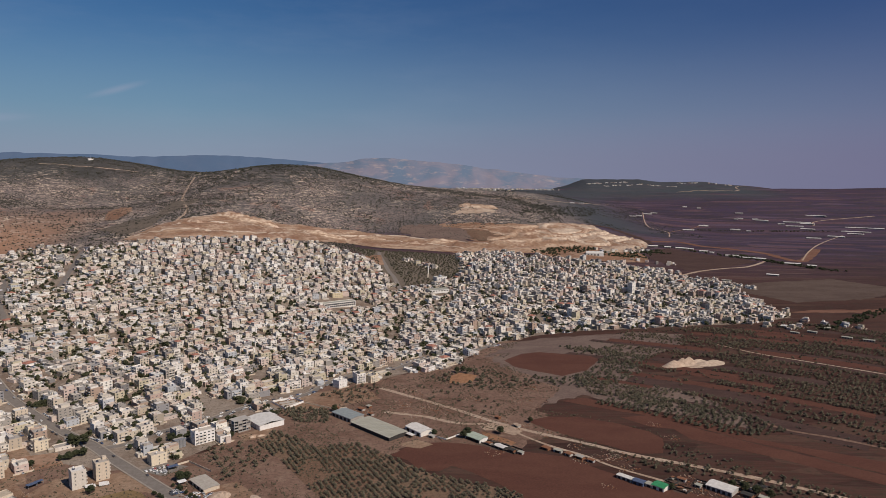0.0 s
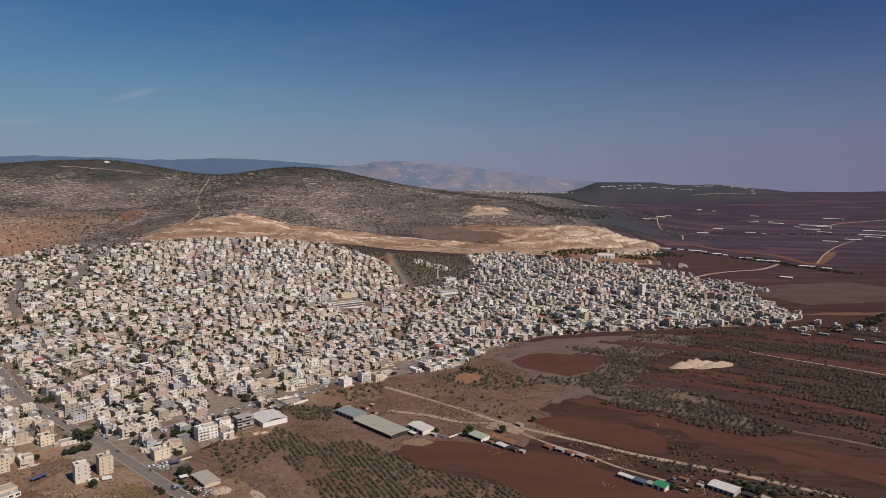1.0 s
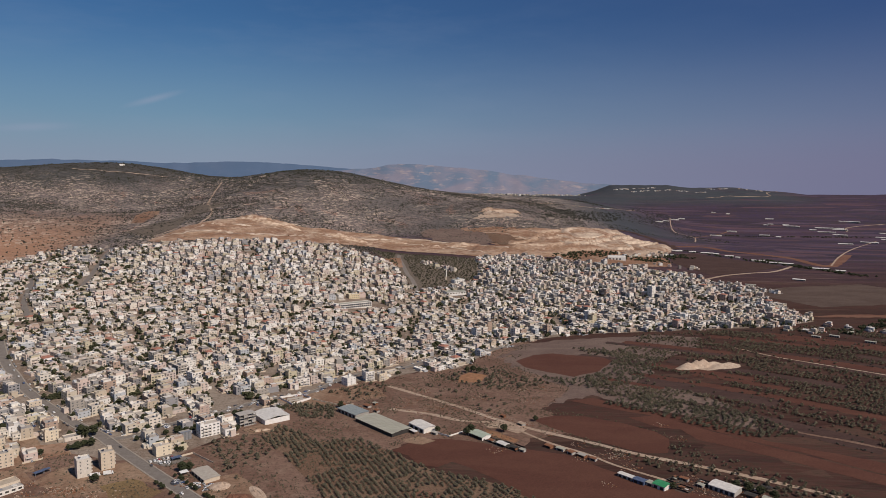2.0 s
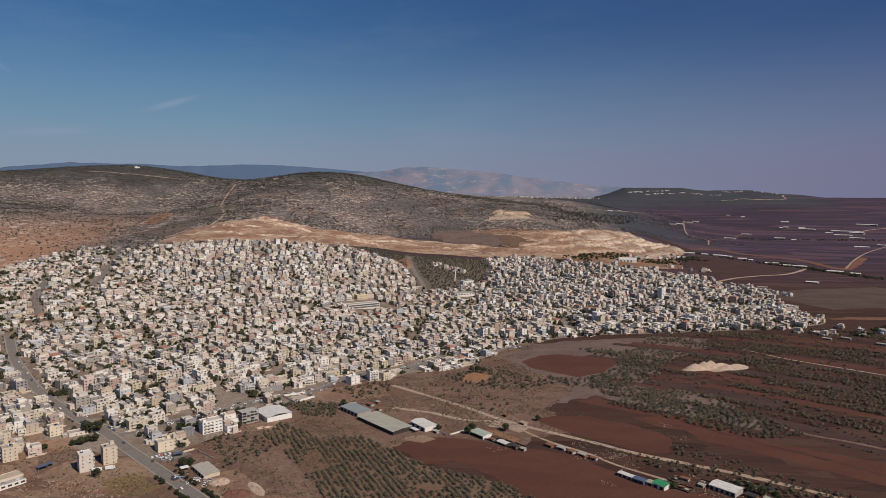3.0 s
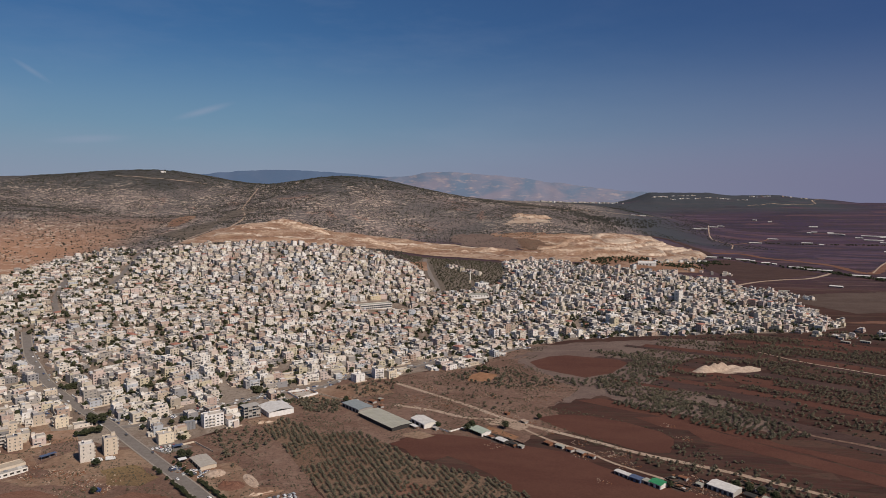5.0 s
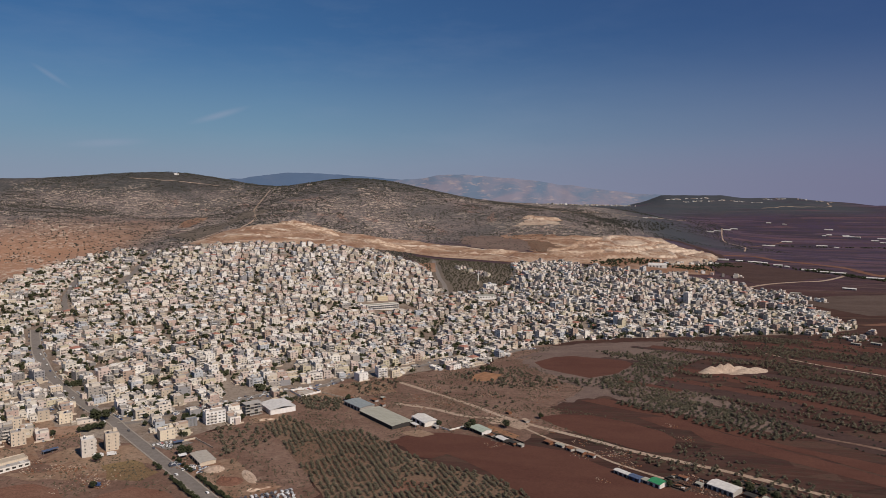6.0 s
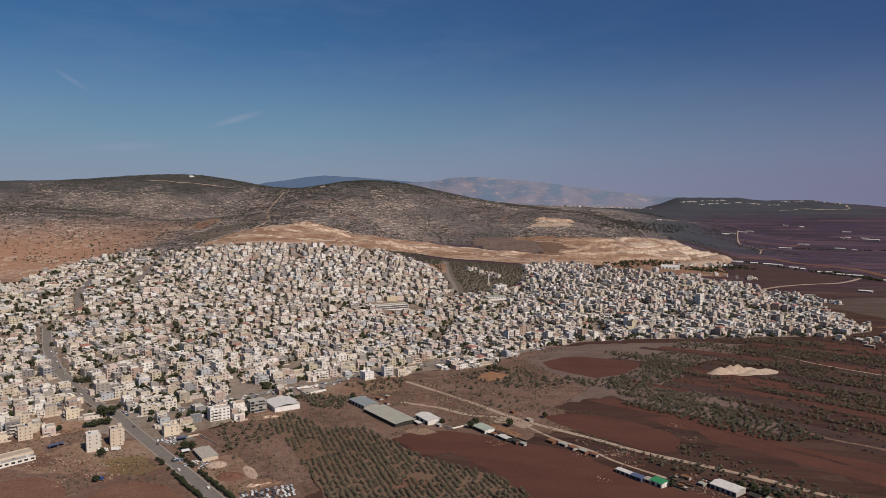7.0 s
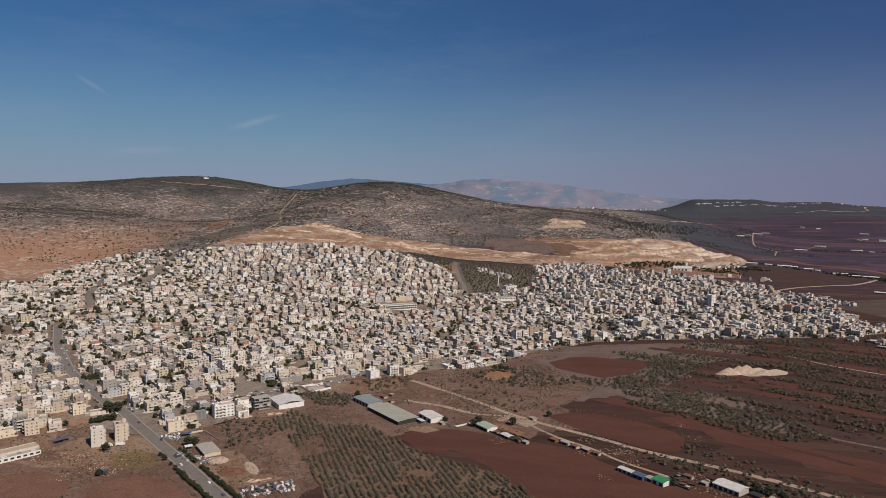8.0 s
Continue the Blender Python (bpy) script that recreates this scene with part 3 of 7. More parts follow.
patch("trampled_lot", [(-352, 510), (-315, 526), (-300, 571), (-283, 588), (-255, 572), (-232, 552), (-262, 548), (-285, 530), (-290, 512), (-320, 505)], M_TAN, "tan trampled ground beside the building sites", 0.17, 5, 4, 14)
patch("trampled_lot", [(-425, 500), (-365, 520), (-341, 543), (-361, 562), (-400, 560), (-440, 520)], M_TAN, "tan trampled ground beside the long concrete block", 0.16, 5, 4, 14)
patch("trampled_lot", [(-438, 647), (-451, 680), (-420, 664), (-375, 606), (-352, 562), (-368, 560), (-396, 600)], M_TAN, "tan dusty building plot between the houses", 0.17, 5, 4, 14)
patch("weedy_plot", [(-282, 542), (-262, 556), (-226, 535), (-232, 518), (-259, 516)], M_WEED, "plot of yellow dry weeds", 0.18, 4, 3, 10)
patch("pit_ground", [(-210, 549), (-178, 576), (-160, 556), (-138, 526), (-122, 529), (-114, 512), (-132, 502), (-134, 489), (-148, 488), (-165, 508), (-197, 531)], M_TAN, "tan dug ground of the scrapyard", 0.2, 4, 3, 10)
patch("dug_ground", [(-105, 716), (-99, 721), (-66, 661), (-49, 656), (-60, 636), (-74, 637), (-87, 657)], M_DRY, "tan bare ground below the warehouse", 0.19, 4, 3, 10)
patch("dug_ground", [(-42, 660), (-25, 673), (-9, 661), (-20, 650), (-37, 655)], M_TAN, "tan dug ground beside the white shed", 0.19, 3, 2, 8)
patch("grove_clearing", [(-29, 536), (-13, 551), (4, 542), (17, 532), (-27, 520)], M_REDSOIL, "reddish clearing in the olive grove", 0.19, 4, 2, 10)
patch("track_verge", [(40, 712), (64, 722), (84, 698), (74, 686), (58, 699), (45, 700)], M_TRACK, "pale worn ground where the tracks meet", 0.2, 3, 2, 8)
SAND_LOT = [(9, 868), (10, 900), (23, 920), (47, 909), (38, 872)]
patch("sand_lot", SAND_LOT, M_ORANGE, "small levelled lot of orange sand", 0.2, 4, 1)
patch("orange_yard", [(40, 698), (51, 690), (74, 667), (70, 659), (43, 679)], M_ORANGE, "orange earth yard beside the farm sheds", 0.2, 4, 0.8)
GROVE_NEAR = [(-182, 655), (-172, 690), (-140, 668), (-124, 650), (-84, 662), (-48, 628), (-8, 590), (52, 565), (83, 536), (98, 494), (-55, 470), (-82, 520), (-110, 560), (-149, 618)]
patch("grove_floor", GROVE_NEAR, M_GROVE, "weedy brown soil of an olive grove", 0.1, 8, 2)
OLIVE_HILL = [(-98, 1462), (-18, 1534), (43, 1632), (32, 1846), (-78, 1872), (-247, 1820), (-169, 1664), (-124, 1534)]
patch("scrub_slope", OLIVE_HILL, M_SCRUB, "dark scrubby slope inside the town", 0.3, 10, 4, 18)

ROAD_MAIN = [(-70, 415), (-153, 487), (-195, 524), (-247, 568), (-306, 617), (-338, 644), (-369, 663), (-433, 710), (-482, 750), (-520, 788), (-560, 829), (-624, 910)]
ROAD_EDGE = [(-325, 634), (-304, 649), (-287, 675), (-246, 719), (-217, 760), (-187, 783), (-161, 809), (-142, 861), (-114, 897), (-68, 930), (-29, 988), (25, 1030), (65, 1072), (90, 1097)]
road_main, LINE_MAIN = road("road_main", ROAD_MAIN, 9.8, M_ASPHALT, "grey asphalt main road entering the town")
road_edge, LINE_EDGE = road("road_edge", ROAD_EDGE, 7, M_ASPHALT, "grey asphalt street along the edge of town")
ROAD_HILL = [(-166, 1807), (-160, 1747), (-126, 1589), (-109, 1537), (-91, 1456)]
road("road_hill", ROAD_HILL, 10, M_ASPHALT, "grey asphalt street climbing the slope", 0.5)
road("road_west", [(-780, 1495), (-762, 1443), (-706, 1294), (-676, 1209)], 9, M_ASPHALT, "grey asphalt street between the houses", 0.4)
road("road_west_lower", [(-832, 1300), (-783, 1225), (-706, 1091), (-650, 1014)], 9, M_ASPHALT, "grey asphalt street between the houses", 0.4)
TRACK_A = [(-77, 842), (3, 776), (56, 725), (90, 699), (142, 666), (187, 636), (230, 616), (278, 592), (321, 567), (429, 500)]
track_a, LINE_A = road("track_long", TRACK_A, 6.2, M_TRACK, "pale dirt track across the fields", 0.25, 0.35)
TRACK_B = [(-65, 753), (-20, 740), (17, 720), (56, 718)]
road("track_farm", TRACK_B, 5.6, M_TRACK, "pale dirt track to the farm sheds", 0.3, 0.35)
road("track_lower", [(62, 712), (103, 662), (138, 633), (157, 611), (195, 582)], 3.6, M_TRACK, "dirt track behind the farm huts", 0.28, 0.35)
road("track_east", [(428, 1062), (462, 1005), (500, 968), (551, 927), (676, 832)], 3.2, M_TRACK, "thin pale track between groves", 0.25, 0.4)
road("track_strip", [(343, 734), (365, 706), (421, 676), (546, 585)], 4.5, M_DRY, "weedy track between ploughed strips", 0.25, 0.4)
road("track_far", [(1625, 2821), (1368, 2500), (1174, 2215), (1034, 1988)], 5, M_TRACK, "dirt road crossing the far plain", 0.6, 0.3, 20)
road("track_far_east", [(2125, 3429), (1780, 3303), (1699, 3187)], 7, M_TRACK, "pale dirt road crossing the far plain", 0.8, 0.3, 20)
road("track_gully", [(985, 3440), (905, 3130), (852, 2883), (862, 2802), (875, 2700), (815, 2497)], 5, M_TRACK, "pale farm track along a dry gully", 0.8, 0.3, 20)
road("track_gully_side", [(875, 2700), (982, 2872), (1090, 3030), (1172, 3163)], 5, M_REDBROWN, "reddish farm track on the far plain", 0.8, 0.3, 20)
road("road_village", [(13, 2650), (117, 2660), (206, 2740), (325, 3077), (481, 3152), (621, 3243), (857, 3623)], 7, M_TRACK, "thin pale road through the far scrub", 1.2, 0.2, 20)
road("road_farms", [(560, 1672), (587, 1700), (665, 1777), (749, 1832), (816, 1862), (877, 1920), (930, 1985)], 9, M_TRACK, "pale farm road on the plain", 0.5, 0.2, 15)
patch("dark_field", [(609, 2106), (709, 2185), (894, 1961), (751, 1848), (631, 1777), (586, 1941)], M_DARKSOIL, "dark field between the farm road and the sheds", 0.35, 12, 5, 30)
patch("brown_field", [(640, 1560), (760, 1640), (960, 1700), (1060, 1560), (900, 1450), (720, 1400)], M_GREY_SOIL, "dark brown field at the edge of town", 0.3, 12, 8, 30)
patch("orange_field", [(650, 1300), (720, 1326), (900, 1342), (930, 1322), (800, 1300)], M_REDSOIL, "strip of bare orange earth on the plain", 0.34, 10, 8, 24)
road("bank_red", [(698, 2316), (796, 2349), (840, 2267), (893, 2226), (956, 2162), (988, 2109), (995, 2035), (1018, 1975), (1084, 2050), (1222, 2264)], 28, M_REDSOIL, "strip of bare reddish earth on the plain", 0.5, 0.5, 15)
road("track_ridge", [(-987, 2785), (-946, 2579), (-862, 2301), (-749, 2036), (-676, 1754), (-706, 1681), (-728, 1600)], 7, M_TRACK, "pale track winding up the hill", 1.0, 0.3, 15)
road("track_summit", [(-1612, 2794), (-1443, 2812), (-1239, 2847)], 5, M_TRACK, "pale track below the hilltop", 1.5, 0.3, 15)
def terrace_at(x, y):
    x, y = np.array([x], float), np.array([y], float)
    return float(terraced(x, y, land(x, y), QUARRY, 5.0)[0])


HAUL = [
    ([(-709, 1590), (-611, 1650), (-534, 1655), (-433, 1749), (-370, 2007), (-189, 2177), (-25, 2105), (109, 2029), (220, 1995)], 9),
    ([(-657, 1676), (-631, 1757), (-560, 1770), (-487, 1831), (-424, 1954), (-306, 2120), (-110, 2083), (60, 1949)], 7),
    ([(-668, 1815), (-635, 1920), (-556, 2007), (-477, 2050)], 8),
]
for pts, width in HAUL:
    road("haul_road", pts, width, M_HAUL, "pale haul road along the earthworks", 1.1, 0.4, 5, terrace_at)
patch("works_yard", [(265, 1990), (363, 2060), (478, 2075), (569, 2080), (594, 2009), (560, 1880), (470, 1860), (380, 1850), (268, 1895)], M_REDBROWN, "brown yard of the quarry works", 0.5, 10, 8, 18)
road("track_ridge_far", [(1356, 4058), (1442, 4084), (1500, 4119), (1586, 4101), (1715, 4115), (1761, 4166), (1780, 4262), (1903, 4400)], 8, M_TRACK, "pale track along the far ridge", 1.2, 0.5, 20)
road("quarry_face_dark", [(535, 2530), (599, 2560), (634, 2500), (663, 2410), (680, 2330), (672, 2250)], 26, M_DARKSOIL, "dark brown cut face at the quarry's edge", 1.2, 1.3, 9)
road("quarry_face_mid", [(302, 2144), (379, 2231), (447, 2227)], 16, M_REDBROWN, "brown cut face in the quarry", 2.0, 0.6, 12)
road("quarry_road_slope", [(59, 2216), (138, 2193), (204, 2120), (264, 2048)], 7, M_LIME, "pale haul road down the red slope", 1.6, 0.4, 12)
patch("tip_slope", [(-141, 2279), (-43, 2282), (86, 2182), (82, 2061), (-16, 2095), (-129, 2208)], M_PLOT, "brownish weedy tip between the earthworks", 1.6, 10, 22, 18, "earthwork")
patch("dark_slope", [(68, 2203), (138, 2180), (208, 2107), (167, 2038), (86, 2092)], M_GROVE, "dark brown tipped soil on the red slope", 2.0, 10, 14, 16, "earthwork")
patch("brown_lot", [(-213, 1670), (-158, 1756), (-139, 1634), (-183, 1598)], M_REDBROWN, "brown levelled plot beside the hill street", 0.8, 10, 3, 16)
patch("scrub_gully", [(-847, 1703), (-793, 1924), (-880, 2250), (-787, 2268), (-778, 1970), (-711, 1694), (-740, 1615)], M_SCRUB, "dark scrub in the gully above the town", 1.0, 12, 5, 20)
patch("red_bank", [(-918, 1880), (-1010, 2100), (-1060, 2290), (-1010, 2260), (-930, 2080), (-880, 1870)], M_REDBROWN, "reddish cut bank on the hillside", 1.2, 12, 5, 20)


# ==== far mountains ====
def far_range(name, label, crest, depth, base, material, seed):
    """A mountain range far off: a rough slope up to a crest given by bearing (degrees right of +y) and height."""
    bearings, heights = [c[0] for c in crest], [c[1] for c in crest]
    verts, faces, n, rows = [], [], 160, 9
    for i in range(n):
        b = bearings[0] + (bearings[-1] - bearings[0]) * i / (n - 1)
        top = float(np.interp(b, bearings, heights)) + 9 * noise.fractal(Vector((b * 0.5, seed, 0)), 1.0, 2.0, 5)
        for j in range(rows):
            f = j / (rows - 1)
            far = depth - 380 * (1 - f) + 9 * noise.noise(Vector((b * 0.9, f * 3, seed)))
            z = base + (top - base) * f**1.25 + 5 * math.sin(math.pi * f) * noise.noise(Vector((b * 1.3, f * 4, seed + 7)))
            verts.append((far * math.tan(radians(b)), far, z))
    for i in range(n - 1):
        for j in range(rows - 1):
            a = i * rows + j
            faces.append((a, a + rows, a + rows + 1, a + 1))
    ob = mesh_object(name, verts, faces, material, smooth_faces=True)
    return tagged(ob, label, "mountains", kind="structure")


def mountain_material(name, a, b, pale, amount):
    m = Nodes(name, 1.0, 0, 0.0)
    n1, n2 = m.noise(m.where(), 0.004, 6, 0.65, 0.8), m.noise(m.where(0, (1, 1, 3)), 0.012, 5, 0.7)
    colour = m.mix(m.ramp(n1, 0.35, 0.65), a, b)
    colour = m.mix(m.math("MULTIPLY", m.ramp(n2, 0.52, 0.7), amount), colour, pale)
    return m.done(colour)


# Distance haze is put into these base colours: blue behind, paler in front.
M_HAZE_BLUE = mountain_material("haze_blue_mountains", (0.082, 0.128, 0.205), (0.092, 0.134, 0.21), (0.115, 0.15, 0.215), 0.25)
M_HAZE_PALE = mountain_material("haze_pale_mountains", (0.118, 0.165, 0.235), (0.20, 0.195, 0.245), (0.33, 0.275, 0.275), 0.75)
far_range("backdrop_west", "long mountain range coloured blue for distant haze", [(-48, 300), (-40, 325), (-36, 345), (-33.5, 362), (-31, 364), (-28.5, 354), (-26.5, 354), (-24, 338), (-22.5, 340), (-20.5, 348), (-18, 350), (-15.6, 344), (-13.5, 330), (-11.5, 316), (-9, 300), (-4, 292), (0, 279)], 4850, 110, M_HAZE_BLUE, 1.0)
far_range("backdrop_middle", "mountain beyond the plain, its colour paled for haze", [(-14, 250), (-11, 290), (-8.5, 303), (-6.5, 330), (-5.4, 338), (-3.6, 334), (-1.8, 318), (1, 300), (4, 268), (7, 236), (11, 205), (16, 180), (22, 165)], 4700, 90, M_HAZE_PALE, 4.0)


# ==== solid builder ====
class Solid:
    """Collects boxes and other forms into one mesh, with a material slot for each face."""

    def __init__(self):
        self.v, self.f, self.s = [], [], []

    def quad(self, pts, slot=0):
        k = len(self.v)
        self.v += [tuple(p) for p in pts]
        self.f.append(tuple(range(k, k + len(pts))))
        self.s.append(slot)

    def box(self, x0, x1, y0, y1, z0, z1, slot=0, top=None, bottom=True):
        k = len(self.v)
        self.v += [(x0, y0, z0), (x1, y0, z0), (x1, y1, z0), (x0, y1, z0), (x0, y0, z1), (x1, y0, z1), (x1, y1, z1), (x0, y1, z1)]
        fs = [(0, 1, 5, 4), (1, 2, 6, 5), (2, 3, 7, 6), (3, 0, 4, 7), (4, 5, 6, 7)] + ([(3, 2, 1, 0)] if bottom else [])
        for i, f in enumerate(fs):
            self.f.append(tuple(k + a for a in f))
            self.s.append(top if top is not None and i == 4 else slot)

    def tray(self, x0, x1, y0, y1, z0, z1, lip=0.25, deep=0.8, slot=0, floor=1):
        """A block with a raised edge round its flat roof, all one piece."""
        k = len(self.v)
        ring = lambda a, z: [(x0 + a, y0 + a, z), (x1 - a, y0 + a, z), (x1 - a, y1 - a, z), (x0 + a, y1 - a, z)]  # noqa: E731
        self.v += ring(0, z0) + ring(0, z1) + ring(lip, z1) + ring(lip, z1 - deep)
        for r in range(3):
            for i in range(4):
                j = (i + 1) % 4
                self.f.append((k + 4 * r + i, k + 4 * r + j, k + 4 * r + 4 + j, k + 4 * r + 4 + i))
                self.s.append(slot)
        self.f.append(tuple(k + 12 + i for i in range(4)))
        self.s.append(floor)

    def hip(self, x0, x1, y0, y1, z0, rise, slot=0, over=0.4):
        x0, x1, y0, y1 = x0 - over, x1 + over, y0 - over, y1 + over
        w, d = x1 - x0, y1 - y0
        k = len(self.v)
        if w >= d:
            r = [(x0 + d / 2, (y0 + y1) / 2, z0 + rise), (x1 - d / 2, (y0 + y1) / 2, z0 + rise)]
            fs = [(0, 1, 5, 4), (1, 2, 5), (2, 3, 4, 5), (3, 0, 4)]
        else:
            r = [((x0 + x1) / 2, y0 + w / 2, z0 + rise), ((x0 + x1) / 2, y1 - w / 2, z0 + rise)]
            fs = [(0, 1, 4), (1, 2, 5, 4), (2, 3, 5), (3, 0, 4, 5)]
        self.v += [(x0, y0, z0), (x1, y0, z0), (x1, y1, z0), (x0, y1, z0)] + r
        for f in fs + [(3, 2, 1, 0)]:
            self.f.append(tuple(k + a for a in f))
            self.s.append(slot)

    def gable(self, x0, x1, y0, y1, z0, rise, slot=0, over=0.4, thick=0.2):
        """A pitched roof with its ridge along x and some thickness."""
        x0, x1, y0, y1 = x0 - over, x1 + over, y0 - over, y1 + over
        ym = (y0 + y1) / 2
        k = len(self.v)
        for dz in (0, thick):
            self.v += [(x0, y0, z0 + dz), (x0, ym, z0 + rise + dz), (x0, y1, z0 + dz), (x1, y0, z0 + dz), (x1, ym, z0 + rise + dz), (x1, y1, z0 + dz)]
        for f in [(6, 9, 10, 7), (7, 10, 11, 8), (1, 4, 3, 0), (2, 5, 4, 1), (0, 3, 9, 6), (5, 2, 8, 11), (0, 6, 7, 1), (1, 7, 8, 2), (4, 10, 9, 3), (5, 11, 10, 4)]:
            self.f.append(tuple(k + a for a in f))
            self.s.append(slot)

    def drum(self, x, y, z0, z1, r, slot=0, n=10, r2=None, lying=False):
        r2 = r if r2 is None else r2
        k = len(self.v)
        for z, rr in ((z0, r), (z1, r2)):
            for i in range(n):
                a = 2 * math.pi * i / n
                p = (rr * math.cos(a), rr * math.sin(a), z)
                self.v.append((x + p[2], y + p[0], r + p[1]) if lying else (x + p[0], y + p[1], z))
        for i in range(n):
            j = (i + 1) % n
            self.f.append((k + i, k + j, k + n + j, k + n + i))
            self.s.append(slot)
        self.f += [tuple(k + n + i for i in range(n)), tuple(k + n - 1 - i for i in range(n))]
        self.s += [slot, slot]

    def facade(self, a, b, z0, cols, rows, slot=0, deep=0.18, back=None):
        """A wall from a to b (outside on its right) with niches: cols and rows give the openings' edges."""
        (ax, ay), (bx, by) = a, b
        long = math.hypot(bx - ax, by - ay)
        ux, uy = (bx - ax) / long, (by - ay) / long
        nx, ny = -uy, ux  # into the house
        us = [0.0] + [c for col in cols for c in col] + [long]
        zs = [z0] + [c for row in rows for c in row[:2]] + [rows[-1][2]]

        def at(u, z, d=0.0):
            return (ax + ux * u + nx * d, ay + uy * u + ny * d, z)

        for i in range(len(us) - 1):
            for j in range(len(zs) - 1):
                u0, u1, c0, c1 = us[i], us[i + 1], zs[j], zs[j + 1]
                if u1 - u0 < 1e-4 or c1 - c0 < 1e-4:
                    continue
                if i % 2 and j % 2:
                    self.quad([at(u0, c0), at(u1, c0), at(u1, c0, deep), at(u0, c0, deep)], slot)
                    self.quad([at(u0, c1, deep), at(u1, c1, deep), at(u1, c1), at(u0, c1)], slot)
                    self.quad([at(u0, c0), at(u0, c0, deep), at(u0, c1, deep), at(u0, c1)], slot)
                    self.quad([at(u1, c0, deep), at(u1, c0), at(u1, c1), at(u1, c1, deep)], slot)
                    self.quad([at(u0, c0, deep), at(u1, c0, deep), at(u1, c1, deep), at(u0, c1, deep)], slot if back is None else back)
                else:
                    self.quad([at(u0, c0), at(u1, c0), at(u1, c1), at(u0, c1)], slot)

    def add(self, other, m, slots=None):
        k = len(self.v)
        self.v += [tuple(m @ Vector(p)) for p in other.v]
        self.f += [tuple(k + a for a in f) for f in other.f]
        self.s += [slots[s] if slots else s for s in other.s]

    def mesh(self, name, materials):
        data = bpy.data.meshes.new(name)
        data.from_pydata(self.v, [], self.f)
        for m in materials:
            data.materials.append(m)
        data.polygons.foreach_set("material_index", self.s)
        data.update()
        return data

    def link(self, name, materials, parent=None, label=""):
        ob = new(name, self.mesh(name, materials if isinstance(materials, (list, tuple)) else [materials]))
        ob.parent = parent
        if label:
            ob["label"] = label
        return ob


def thing(name, label, category, group=""):
    return tagged(new(name), label, category, group)


def set_at(ob, x, y, turn=0.0, sink=0.0):
    ob.matrix_world = pose(x, y, ground_at(x, y) - sink, 0, 0, turn)
    return ob


# ==== houses ====
WINDOW_MESHES = {}


def window_mesh(w, h):
    """A window: a trim frame, a pane set back in it and a sill."""
    key = (round(w, 1), round(h, 1))
    if key not in WINDOW_MESHES:
        s = Solid()
        t = 0.09
        s.facade((-w / 2, -0.07), (w / 2, -0.07), 0.0, [(t, w / 2 - t / 2), (w / 2 + t / 2, w - t)], [(t, h - t, h)], 0, 0.045, 1)
        WINDOW_MESHES[key] = s.mesh("window", [M_TRIM, M_GLASS])
    return WINDOW_MESHES[key]


def openings(long, kind, rng):
    """Edges of a row of windows along a wall."""
    n = max(1, int(long / 4.0))
    w = {"s": 1.2, "w": 2.0}[kind]
    cell = long / n
    return [(cell * (i + 0.5) - w / 2, cell * (i + 0.5) + w / 2) for i in range(n)]


def far_windows(t, rng, w, d, floors, z0=0.0, cx=0.0, cy=0.0, deep=True):
    """Dark windows and deep balconies on a block's four sides."""
    for side in range(4):
        long, out = (w, d / 2) if side % 2 == 0 else (d, w / 2)
        n = max(1, int(long / 3.4))
        turn = Matrix.Translation((cx, cy, z0)) @ Matrix.Rotation(math.pi / 2 * side, 4, "Z")
        balcony = rng.random() < 0.45
        q = Solid()
        for k in range(floors):
            for i in range(n):
                if rng.random() < 0.3:
                    continue
                u = long * ((i + 0.5) / n - 0.5) + rng.uniform(-0.3, 0.3)
                h = 0.55 if rng.random() < 0.75 else 1.0
                if deep:
                    q.box(u - h, u + h, -out - 0.05, -out + 0.05, k * 3.0 + 0.9, k * 3.0 + 2.35, 2, bottom=False)
                else:
                    q.quad([(u - h, -out - 0.03, k * 3.0 + 0.9), (u + h, -out - 0.03, k * 3.0 + 0.9), (u + h, -out - 0.03, k * 3.0 + 2.35), (u - h, -out - 0.03, k * 3.0 + 2.35)], 2)
            if balcony and k:
                q.box(-long * 0.35, long * 0.2, -out - 1.3, -out - 0.02, k * 3.0 - 0.15, k * 3.0 + 0.85, 0)
        t.add(q, turn)


